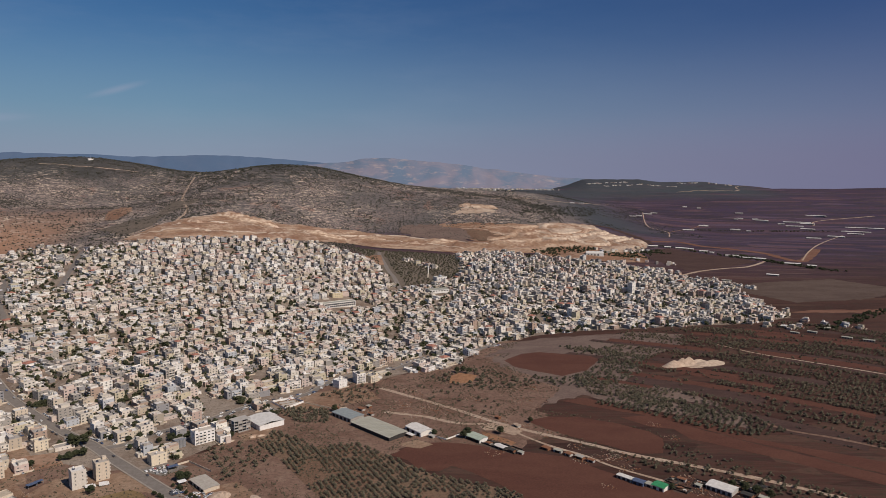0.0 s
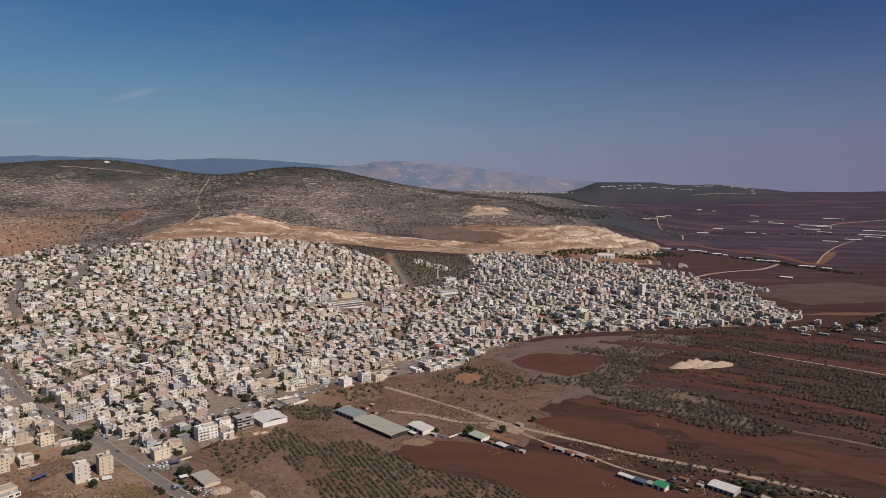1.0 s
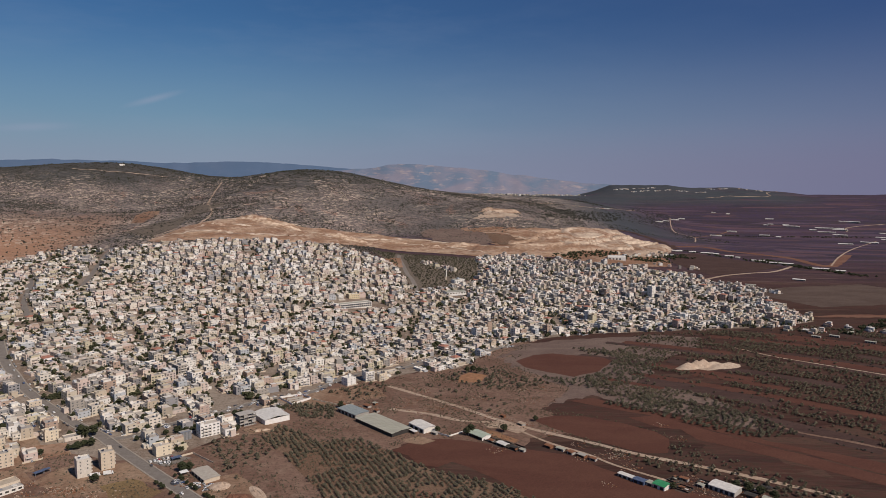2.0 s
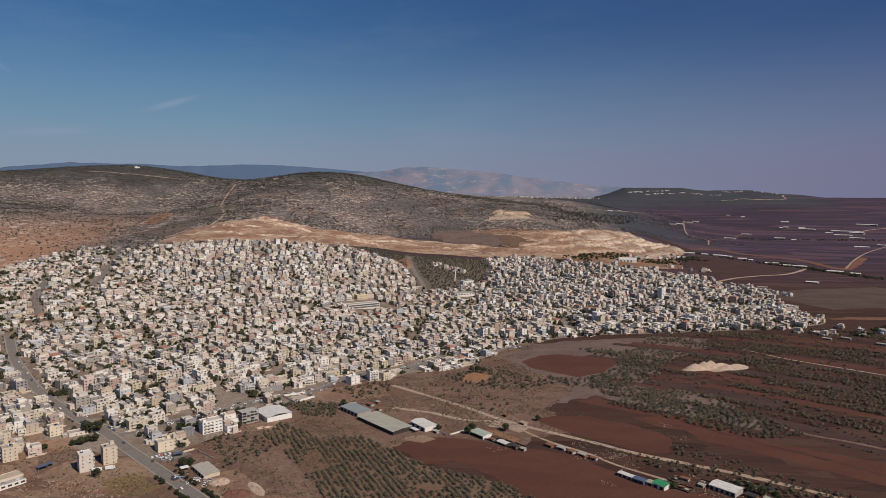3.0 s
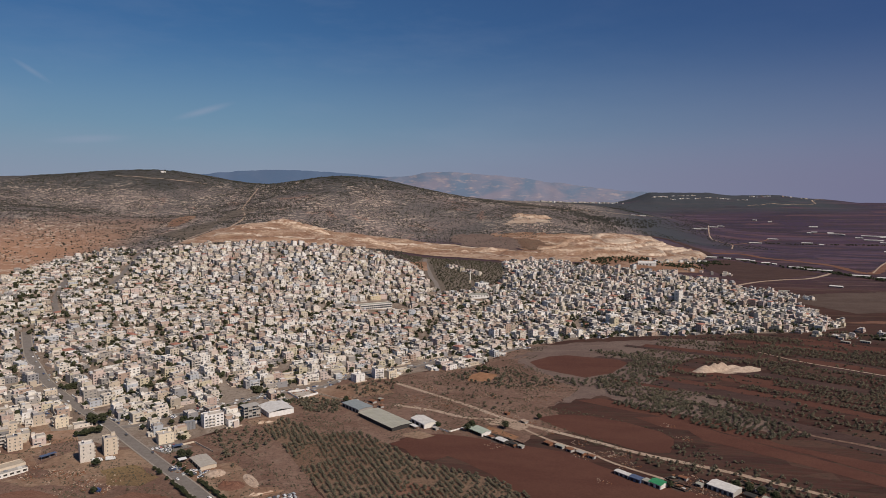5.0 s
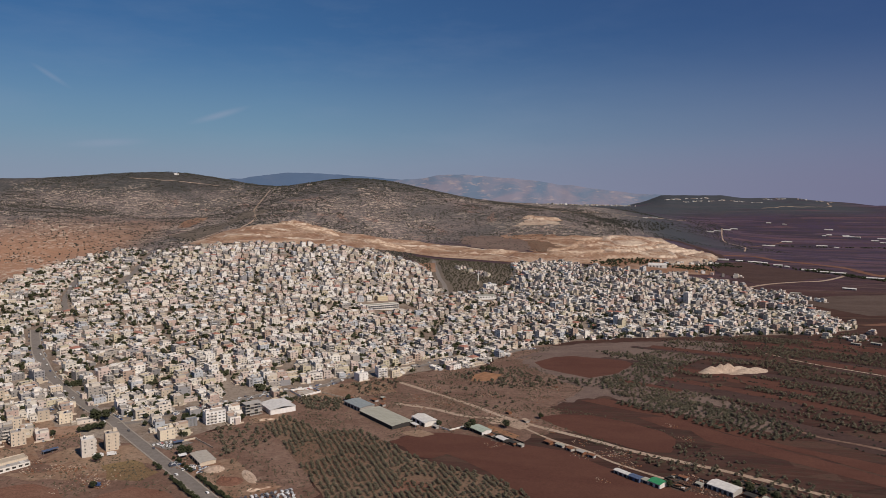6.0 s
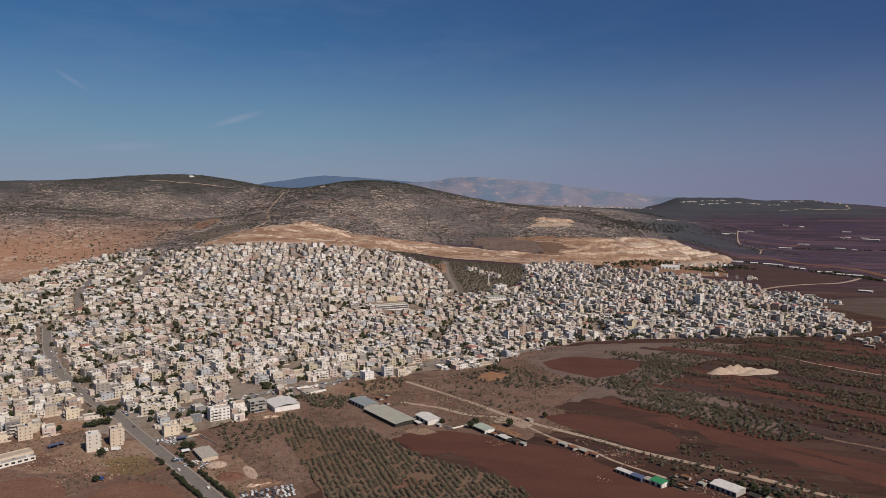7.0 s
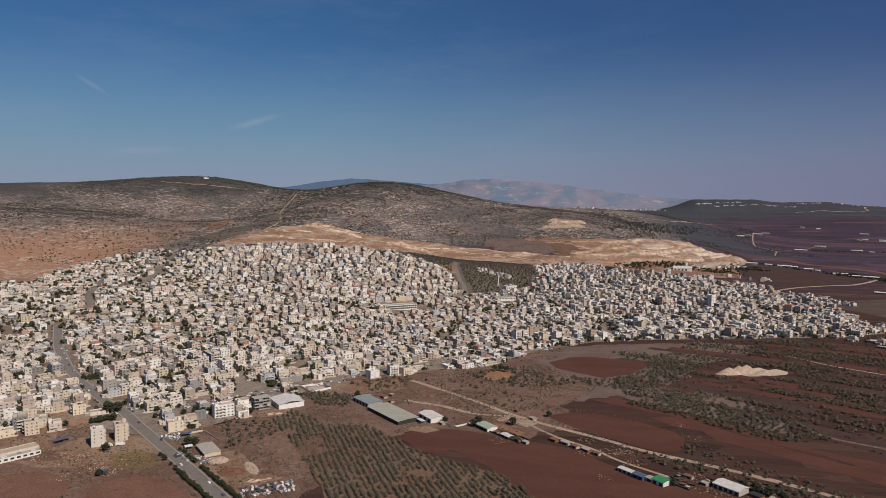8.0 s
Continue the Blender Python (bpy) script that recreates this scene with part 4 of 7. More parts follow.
def house(w, d, floors, seed, wall=None, roof="flat", split=True, extras=True, label="", group="houses of the town", category="house", name="house", floor_h=3.1, tank=True, wide="s", wing=None):
    """A town house: walls with window niches, a parapet roof, balconies, stair head, water tank and solar heater."""
    rng = random.Random(seed)
    wall = wall or M_WALL
    base = thing(name, label, category, group)
    top = floors * floor_h
    s = Solid()
    corners = [(-w / 2, -d / 2), (w / 2, -d / 2), (w / 2, d / 2), (-w / 2, d / 2)]
    rows = []
    for k in range(floors):
        z = k * floor_h
        rows.append((z + 1.0, z + 2.35, top + 0.9))
    sides = []
    for i in range(4):
        a, b = corners[i], corners[(i + 1) % 4]
        long = math.hypot(b[0] - a[0], b[1] - a[1])
        cols = openings(long, wide, rng)
        s.facade(a, b, -3.0, cols, rows)
        sides.append((a, b, cols))
    lip = 0.25
    x0, x1, y0, y1 = -w / 2, w / 2, -d / 2, d / 2
    ring = lambda e, z: [(x0 + e, y0 + e, z), (x1 - e, y0 + e, z), (x1 - e, y1 - e, z), (x0 + e, y1 - e, z)]  # noqa: E731
    outer, inner, low = ring(0, top + 0.9), ring(lip, top + 0.9), ring(lip, top)
    for i in range(4):
        j = (i + 1) % 4
        s.quad([outer[i], outer[j], inner[j], inner[i]])
        s.quad([inner[i], inner[j], low[j], low[i]])
    s.link("wall", wall, base)
    r = Solid()
    if roof == "hip":
        r.box(x0 + lip, x1 - lip, y0 + lip, y1 - lip, top - 0.2, top + 0.02)
        r.hip(x0, x1, y0, y1, top + 0.92, min(w, d) * 0.26, 0)
        r.link("roof", M_TILE, base, "red tiled hipped roof")
    else:
        r.box(x0 + lip, x1 - lip, y0 + lip, y1 - lip, top - 0.2, top + 0.03)
        r.link("roof", M_ROOF, base)
    # windows
    joined = Solid()
    for a, b, cols in sides:
        turn = math.atan2(b[1] - a[1], b[0] - a[0])
        ux, uy = math.cos(turn), math.sin(turn)
        for row in rows:
            for c0, c1 in cols:
                if rng.random() < 0.12:
                    continue
                u = (c0 + c1) / 2
                m = Matrix.Translation((a[0] + ux * u - uy * 0.178, a[1] + uy * u + ux * 0.178, row[0])) @ Matrix.Rotation(turn, 4, "Z")
                if split:
                    o = new("window", window_mesh(c1 - c0, 1.35))
                    o.parent, o.matrix_basis = base, m
                else:
                    hw = (c1 - c0) / 2
                    k = len(joined.v)
                    joined.v += [tuple(m @ Vector(p)) for p in ((-hw, -0.03, 0), (hw, -0.03, 0), (hw, -0.03, 1.35), (-hw, -0.03, 1.35))]
                    joined.f.append((k, k + 1, k + 2, k + 3))
                    joined.s.append(0)
    if not split:
        tagged(joined.link("window_panes", M_GLASS, base), kind="stuff")
    if extras and roof == "flat":
        if rng.random() < 0.75:
            hx, hy = rng.choice((-1, 1)) * (w / 2 - 2.1), rng.choice((-1, 1)) * (d / 2 - 2.1)
            t = Solid()
            t.tray(hx - 1.6, hx + 1.6, hy - 1.6, hy + 1.6, top + 0.03, top + 2.7, 0.15, 0.2)
            t.link("stair_head", [wall, M_ROOF], base)
        if tank and rng.random() < 0.85:
            t = Solid()
            tx, ty = rng.uniform(-w / 4, w / 4), rng.uniform(-d / 4, d / 4)
            t.box(tx - 0.6, tx + 0.6, ty - 0.5, ty + 0.5, top + 0.03, top + 1.1)
            t.link("tank_stand", M_STEEL, base)
            c = Solid()
            c.drum(tx, ty, top + 1.1, top + 2.4, 0.62, 0, 10)
            c.link("water_tank", M_TANK, base, "white rooftop water tank")
        if rng.random() < 0.6:
            t = Solid()
            tx, ty = rng.uniform(-w / 4, w / 4), rng.uniform(-d / 4, d / 4)
            k = len(t.v)
            t.v += [(tx - 1, ty - 0.9, top + 0.1), (tx + 1, ty - 0.9, top + 0.1), (tx + 1, ty + 0.5, top + 1.2), (tx - 1, ty + 0.5, top + 1.2)]
            t.v += [(x, y, z - 0.1) for x, y, z in t.v[k : k + 4]]
            t.f += [(k, k + 1, k + 2, k + 3), (k + 7, k + 6, k + 5, k + 4), (k, k + 4, k + 5, k + 1), (k + 1, k + 5, k + 6, k + 2), (k + 2, k + 6, k + 7, k + 3), (k + 3, k + 7, k + 4, k)]
            t.s += [0] * 6
            t.link("solar_heater", M_PANEL, base, "dark tilted solar water heater")
    if wing:  # a lower block joined to one side
        ww, wd, wf = wing
        t = Solid()
        t.tray(-w / 2 - ww, -w / 2 - 0.004, -d / 2 + 0.6, -d / 2 + 0.6 + wd, -3, wf * 3.0 + 0.7, 0.22, 0.7)
        far_windows(t, rng, ww - 0.2, wd, wf, 0.0, -w / 2 - ww / 2, -d / 2 + 0.6 + wd / 2)
        t.link("wing", [wall, M_ROOF, M_GLASS], base)
    if extras and category == "house":
        if rng.random() < 0.7:
            t = Solid()
            aw, ad = rng.uniform(3.5, 6), rng.uniform(4, 7)
            ax, ay = w / 2 + 0.004, rng.uniform(-d / 2, d / 2 - ad)
            t.tray(ax, ax + aw, ay, ay + ad, -3, rng.choice((2.9, 3.2, 6.0)), 0.2, 0.4)
            t.link("annex", [wall, M_ROOF], base)
        if roof == "flat" and rng.random() < 0.5:
            t = Solid()
            t.tray(-w / 2 + 0.3, w * rng.uniform(-0.1, 0.15), -d / 2 + 0.3, d * rng.uniform(0.1, 0.45), top + 0.03, top + 3.0, 0.2, 0.3)
            t.link("upper_room", [wall, M_ROOF], base)
        if rng.random() < 0.75:
            t = Solid()
            gx0, gx1, gy0, gy1 = -w / 2 - rng.uniform(1.5, 3), w / 2 + rng.uniform(1.5, 3), -d / 2 - rng.uniform(1.5, 3.5), d / 2 + 2
            for bx0, bx1, by0, by1 in ((gx0, gx1, gy0, gy0 + 0.2), (gx0, gx0 + 0.2, gy0 + 0.2, gy1), (gx1 - 0.2, gx1, gy0 + 0.2, gy1)):
                t.box(bx0, bx1, by0, by1, -2, 1.5)
            t.link("garden_wall", M_BEIGE, base)
    if extras:
        side = rng.choice((0, 1, 3))
        a, b, _ = sides[side]
        long = math.hypot(b[0] - a[0], b[1] - a[1])
        turn = math.atan2(b[1] - a[1], b[0] - a[0])
        u0 = rng.uniform(0.05, 0.3) * long
        u1 = u0 + rng.uniform(0.4, 0.6) * long
        for k in range(1, floors):
            t = Solid()
            z = k * floor_h
            t.box(u0, u1, -1.5, -0.003, z - 0.18, z)
            t.box(u0, u1, -1.5, -1.38, z, z + 0.95)
            t.box(u0, u0 + 0.12, -1.38, -0.003, z, z + 0.95)
            t.box(u1 - 0.12, u1, -1.38, -0.003, z, z + 0.95)
            o = t.link("balcony", M_TRIM, base)
            o.matrix_basis = Matrix.Translation((*a, 0)) @ Matrix.Rotation(turn, 4, "Z")
    return base


ROADS_KEEP = [(ROAD_MAIN, 13), (ROAD_EDGE, 10.5), (ROAD_HILL, 13), ([(-780, 1495), (-762, 1443), (-706, 1294), (-676, 1209)], 11), ([(-832, 1300), (-783, 1225), (-706, 1091), (-650, 1014)], 11)]
KEEP_OFF = []  # x, y, radius of the buildings set by hand


def off_roads(x, y):
    ok = np.ones(x.shape, bool)
    for pts, gap in ROADS_KEEP:
        for (ax, ay), (bx, by) in zip(pts, pts[1:]):
            t = np.clip(((x - ax) * (bx - ax) + (y - ay) * (by - ay)) / ((bx - ax) ** 2 + (by - ay) ** 2), 0, 1)
            ok &= np.hypot(x - ax - t * (bx - ax), y - ay - t * (by - ay)) > gap
    for kx, ky, r in KEEP_OFF:
        ok &= np.hypot(x - kx, y - ky) > r
    return ok


# ==== buildings with a shape of their own ====
def keep(x, y, r):
    KEEP_OFF.append((x, y, r))


def special(w, d, floors, x, y, turn, label, wall, **more):
    keep(x, y, max(w, d) * 0.5 + 7.5)
    ob = house(w, d, floors, int(x * 7 + y), wall=wall, label=label, group="", **more)
    return set_at(ob, x, y, turn, 0.3)


tower_white = special(11, 11, 5, -306.8, 560.3, 40, "five-storey pale apartment tower with side balconies", plaster("pale_plaster", [(0.60, 0.55, 0.48)], dirt=0.9), category="apartment building", name="apartment_tower")
tower_beige = special(11, 11, 5, -295.1, 577.2, 40, "five-storey beige apartment tower with tall blind front", M_BEIGE, category="apartment building", name="apartment_tower", floor_h=3.1)
special(14, 11, 3, -260, 609.7, 42, "three-storey cream corner building beside the parking lot", M_CREAM, category="building", name="corner_building")
special(20, 11, 4, -235.3, 659.1, 42, "four-storey white apartment block at the grove's edge", M_WHITE, category="apartment building", name="apartment_block", wide="w")
special(13, 12, 3, -127.4, 842.4, 48, "three-storey white house at the edge of the fields", M_WHITE)
special(13, 12, 3, -91, 868.4, 48, "three-storey cream house at the edge of the fields", M_CREAM)
special(13, 12, 8, 410.8, 1497.6, 40, "tall white apartment tower above the town", M_WHITE, category="apartment building", name="apartment_tower", split=False)
special(18, 12, 6, 247, 1303.9, 40, "long white apartment block in the town", M_WHITE, category="apartment building", name="apartment_block", split=False)
special(22, 14, 2, -208, 1339, 35, "low yellow sports hall behind the school", plaster("yellow_plaster", [(0.58, 0.49, 0.33)]), category="hall", name="sports_hall", split=False, floor_h=4)
special(12, 11, 4, -384, 572, 44, "four-storey pale apartment house beside a dirt lot", M_BEIGE, category="apartment building", name="apartment_house")
special(12, 10, 2, -402, 562, 44, "two-storey cream house beside a dirt lot", M_CREAM)
special(12, 11, 3, -415, 606, 44, "three-storey pale house beside a dirt lot", M_BEIGE)
special(11, 10, 3, -430, 598, 44, "three-storey white house beside a dirt lot", M_WHITE)
special(12, 11, 3, -379, 630, 48, "three-storey cream house with a projecting front above the lot", M_CREAM)
special(12, 10, 2, -405, 664, 48, "two-storey cream house beside the main road", M_CREAM)
special(12, 10, 3, -438, 698, 48, "three-storey pale house beside the main road", M_BEIGE)


def low_building():
    """A long single-storey block: a tan hall behind and a lower gallery with a row of openings in front."""
    keep(-366, 510, 30)
    ob = thing("low_building", "long low pale building with a dusty flat roof", "building")
    s = Solid()
    s.tray(-33, 33, -1, 11, -1.5, 5.6, 0.4, 0.5, 0, 1)
    s.link("hall", [M_BEIGE, M_ROOF_DUST], ob)
    g = Solid()
    n = 13
    cell = 64 / n
    g.facade((-32, -9), (32, -9), -1.5, [(cell * (i + 0.2), cell * (i + 0.8)) for i in range(n)], [(1.0, 2.8, 4.0)], 0, 0.5, 1)
    g.facade((32, -9), (32, -1.004), -1.5, [(2.5, 5.5)], [(1.0, 2.8, 4.0)], 0, 0.5, 1)
    g.facade((-32, -1.004), (-32, -9), -1.5, [(2.5, 5.5)], [(1.0, 2.8, 4.0)], 0, 0.5, 1)
    g.link("gallery", [M_WHITE, M_DARK], ob)
    r = Solid()
    r.box(-31.6, 31.6, -8.6, -1.01, 3.4, 3.6)
    r.link("gallery_roof", M_CONCRETE, ob)
    for i, u in enumerate((-24, -9, 2, 15, 25)):
        b = Solid()
        b.box(u, u + 2.5 + i % 3, -6.5, -3.0 - i % 2, 3.6, 4.3 + 0.3 * (i % 2))
        b.link("roof_unit", M_STEEL if i % 2 else M_SHEETW, ob)
    set_at(ob, -366, 510, 55.8)




def shed(name, label, w, d, high, x, y, turn, wall, roof, rise=1.2, doors=2, open_front=False):
    """A farm shed or warehouse: walls or posts, a pitched sheet roof with ribs, and dark doorways."""
    keep(x, y, max(w, d) * 0.5 + 4)
    ob = thing(name, label, "shed")
    s = Solid()
    t = 0.2
    if open_front:
        s.box(-w / 2, w / 2, d / 2 - t, d / 2, -0.5, high)
        s.box(-w / 2, -w / 2 + t, -d / 2, d / 2 - t, -0.5, high)
        s.box(w / 2 - t, w / 2, -d / 2, d / 2 - t, -0.5, high)
    else:
        s.box(-w / 2, w / 2, -d / 2, d / 2, -0.5, high)
    k = len(s.v)
    for x0 in (-w / 2, w / 2):
        s.v += [(x0, -d / 2, high), (x0, d / 2, high), (x0, 0, high + rise)]
    s.f += [(k, k + 1, k + 2), (k + 3, k + 5, k + 4)]
    s.s += [0, 0]
    s.link("wall", wall, ob)
    r = Solid()
    r.gable(-w / 2, w / 2, -d / 2, d / 2, high + 0.03, rise, 0, 0.5, 0.15)
    sheet = r.link("roof", roof, ob)
    n = int(w / 3.5) if w > 14 else 0
    for i in range(n):
        u = -w / 2 + w * (i + 0.5) / n
        for sign in (-1, 1):
            q = Solid()
            y0, z0, y1, z1 = sign * (d / 2 + 0.45), high + 0.19, 0.0, high + rise + 0.2
            q.v += [(u - 0.07, y0, z0), (u + 0.07, y0, z0), (u + 0.07, y1, z1), (u - 0.07, y1, z1)]
            q.v += [(a, b, c + 0.12) for a, b, c in q.v[:4]]
            q.f += [(4, 5, 6, 7), (0, 1, 5, 4), (1, 2, 6, 5), (2, 3, 7, 6), (3, 0, 4, 7)]
            q.s += [0] * 5
            q.link("rib", roof, sheet)
    if open_front:
        for i in range(max(2, int(w / 5)) + 1):
            u = -w / 2 + 0.2 + (w - 0.4) * i / max(2, int(w / 5))
            p = Solid()
            p.box(u - 0.12, u + 0.12, -d / 2, -d / 2 + 0.24, -0.5, high)
            p.link("post", M_STEEL, ob)
    for i in range(doors):
        u = -w / 2 + w * (i + 0.5) / doors
        for sign in (-1,) if open_front else (-1, 1):
            p = Solid()
            y0 = sign * d / 2
            p.box(u - w / doors * 0.28, u + w / doors * 0.28, y0 - 0.06, y0 + 0.06, 0.1 if doors < 6 else high * 0.5, high * 0.78)
            p.link("doorway", M_DARK, ob)
    return set_at(ob, x, y, turn)


low_building()
shed("market_hall", "large white hall with a grey sheet roof", 44, 22, 7.5, -12, 1462, 24, M_WHITE, M_SHEET, 1.0, 7)
# The warehouse's near-black solid walls stand in for shade below an open-sided roof.
shed("warehouse", "long farm warehouse with dark sides under a grey sheet roof", 61, 25, 4.0, -65.5, 697.0, -44.5, M_DARK, M_SHEET, 0.8, 9)
shed("warehouse_annex", "lower warehouse annex with a blue-grey sheet roof", 32, 18.5, 4.5, -103, 734.5, -43, M_CONCRETE, simple("bluegrey_sheet", (0.30, 0.33, 0.32), (0.24, 0.27, 0.27), 0.3, 0.5, 0.2), 0.7, 5)
shed("white_shed", "white farm building with a bright sheet roof", 25, 15.4, 4.6, -24, 693.5, -49, M_WHITE, M_SHEETW, 1.6, 3)
shed("farm_shed", "open farm shed with a pale green sheet roof", 20, 12.5, 3.4, 34.8, 674.5, -46, M_WHITE, simple("palegreen_sheet", (0.36, 0.41, 0.34), (0.28, 0.33, 0.27), 0.3, 0.6), 1.2, 3, True)
shed("animal_shed", "small white-roofed animal shed in a dark pen", 11.7, 6.5, 2.8, 57.2, 651.3, -46, M_DARK, M_SHEETW, 0.7, 2, True)
shed("green_shed", "small shed with a bright green sheet roof", 11.1, 10.4, 3.5, 187.2, 568.1, -46, M_WHITE, M_SHEETG, 1.1, 2)
shed("row_shed", "low white-roofed shed beside the field", 13.7, 5.2, 3, 161.2, 585, -44, M_CONCRETE, M_SHEETW, 0.5, 3)
shed("row_shed", "blue-sheeted shed beside the field", 9.8, 6.5, 3.2, 171, 575.9, -42, M_SHEETB, M_SHEETB, 0.6, 2)
shed("row_shed", "pale sheet-roofed shed beside the field", 6.5, 5.9, 2.8, 179.4, 572, -44, M_CONCRETE, M_SHEET, 0.5, 1)
shed("white_barn", "long white barn with a bright sheet roof", 22.1, 14.3, 3.8, 239.2, 566.8, -44, M_CONCRETE, M_SHEETW, 1.3, 5)
for i, (x, y, w, d, roof) in enumerate([(101.4, 650, 7, 5, M_RUST), (111.8, 643.5, 8, 4, M_SHEET), (120.9, 635.7, 6, 5, M_RUST), (130, 629.2, 8, 5, M_CONCRETE), (139.1, 621.4, 6, 4, M_RUST), (46.8, 660.4, 5, 4, M_RUST), (67.6, 643.5, 6, 4, M_DARK), (75.4, 638.3, 5, 4, M_SHEET), (79.3, 711.1, 7, 5, M_TRACK), (61.1, 735.8, 5, 4, M_RUST), (210.6, 583.7, 7, 4, M_RUST), (221, 572, 5, 4, M_SHEET), (256.1, 556.4, 9, 6, M_DARK), (267.8, 551.2, 7, 5, M_SHEET), (278.2, 542.1, 6, 4, M_RUST), (-119.6, 760.5, 7, 4, M_RUST), (-91, 757.9, 8, 5, M_RUST), (-78, 742.3, 6, 4, M_RUST), (-83.2, 767, 5, 4, M_SHEET), (-10.4, 678.6, 6, 4, M_CONCRETE)]):
    shed("hut", "small farm hut with a patched sheet roof", w, d, 2.4, x, y, -44 + 7 * math.sin(i * 2.1), M_CONCRETE if i % 3 else M_RUST, roof, 0.4, 1)
for x, y, w, d, high, turn in [(581, 1126, 13, 5, 2.6, -40), (612, 1130, 14, 5, 2.6, -42), (650, 1157, 14, 5, 2.6, 20), (646, 1089, 15, 5, 2.6, -36), (670, 1071, 16, 5, 2.6, -30), (600, 1641, 18, 9, 4, -40), (676, 1640, 22, 9, 4, -20)]:
    shed("plain_shed", "long low pale shed on the plain", w, d, high, x, y, turn, M_CONCRETE, M_SHEET, 0.8, 4)


def greenhouse(x, y, w, d, turn):
    """A far tunnel house: a ribbed pale vault with end walls."""
    ob = thing("greenhouse", "long white poultry house on the plain", "greenhouse", "long white farm buildings")
    s = Solid()
    s.box(-w / 2, w / 2, -d / 2, d / 2, -1.5, 2.6)
    s.link("wall", M_CONCRETE, ob)
    r = Solid()
    r.gable(-w / 2, w / 2, -d / 2, d / 2, 2.63, 1.8, 0, 0.5, 0.2)
    r.link("roof", M_SHEETW, ob)
    for sign in (-1, 1):
        v = Solid()
        v.box(-w / 2 + 1, w / 2 - 1, sign * d / 2 - 0.06, sign * d / 2 + 0.06, 0.8, 2.0)
        v.link("vent_strip", M_DARK, ob)
    set_at(ob, x, y, turn)


for i, (x, y, long, d) in enumerate([(1028, 2911, 45, 13), (1173, 3133, 41, 13), (1508, 3307, 68, 18), (1659, 3263, 118, 22), (1690, 3225, 60, 18), (1274, 3030, 40, 13), (1303, 2961, 18, 10), (1564, 3215, 29, 12), (1475, 3474, 37, 13), (1495, 3335, 26, 11), (1430, 3350, 22, 10), (1400, 3330, 16, 9), (1597, 3158, 72, 12), (1611, 3070, 56, 12), (1888, 3113, 150, 14), (1760, 2960, 110, 11), (1700, 2860, 60, 10), (1424, 2665, 50, 10), (1555, 2744, 60, 11), (668, 2207, 30, 11), (714, 2202, 20, 11), (748, 2191, 24, 12), (766, 2185, 15, 11), (778, 2174, 16, 11), (803, 2134, 24, 12), (820, 2110, 12, 9), (858, 2054, 36, 13), (900, 2011, 72, 12), (969, 1923, 50, 12), (1010, 1890, 24, 10), (833, 1741, 28, 10), (870, 3200, 34, 10), (920, 3270, 26, 9), (990, 3380, 40, 10), (1040, 3440, 30, 10), (590, 3196, 20, 9), (645, 3263, 24, 10), (1260, 3640, 20, 9), (1320, 3600, 18, 9), (1830, 3420, 90, 14)]):
    greenhouse(x, y, long, d, -math.degrees(math.atan2(x, y)) + 9 * math.sin(i * 2.7))


def quarry_hall():
    ob = thing("quarry_hall", "white vaulted quarry hall beside the pale rock face", "hall")
    w, d, n = 48, 28, 12
    s = Solid()
    s.box(-w / 2, w / 2, -d / 2, d / 2, -3, 6)
    s.link("wall", M_WHITE, ob)
    r = Solid()
    for i in range(n):
        a0, a1 = math.pi * i / n, math.pi * (i + 1) / n
        p = lambda x, a: (x, -math.cos(a) * (d / 2 + 0.3), 6 + math.sin(a) * 5)  # noqa: E731
        r.quad([p(-w / 2, a0), p(w / 2, a0), p(w / 2, a1), p(-w / 2, a1)])
        r.quad([p(-w / 2, a1), (-w / 2, 0, 6), p(-w / 2, a0)])
        r.quad([p(w / 2, a0), (w / 2, 0, 6), p(w / 2, a1)])
    r.link("vault", M_SHEETW, ob)
    for i in range(4):
        v = Solid()
        v.box(-w / 2 + 4 + i * 9, -w / 2 + 8 + i * 9, -d / 2 - 0.08, -d / 2 + 0.05, 0, 4.5)
        v.link("doorway", M_DARK, ob)
    set_at(ob, 427.7, 1952.6, -8)


quarry_hall()


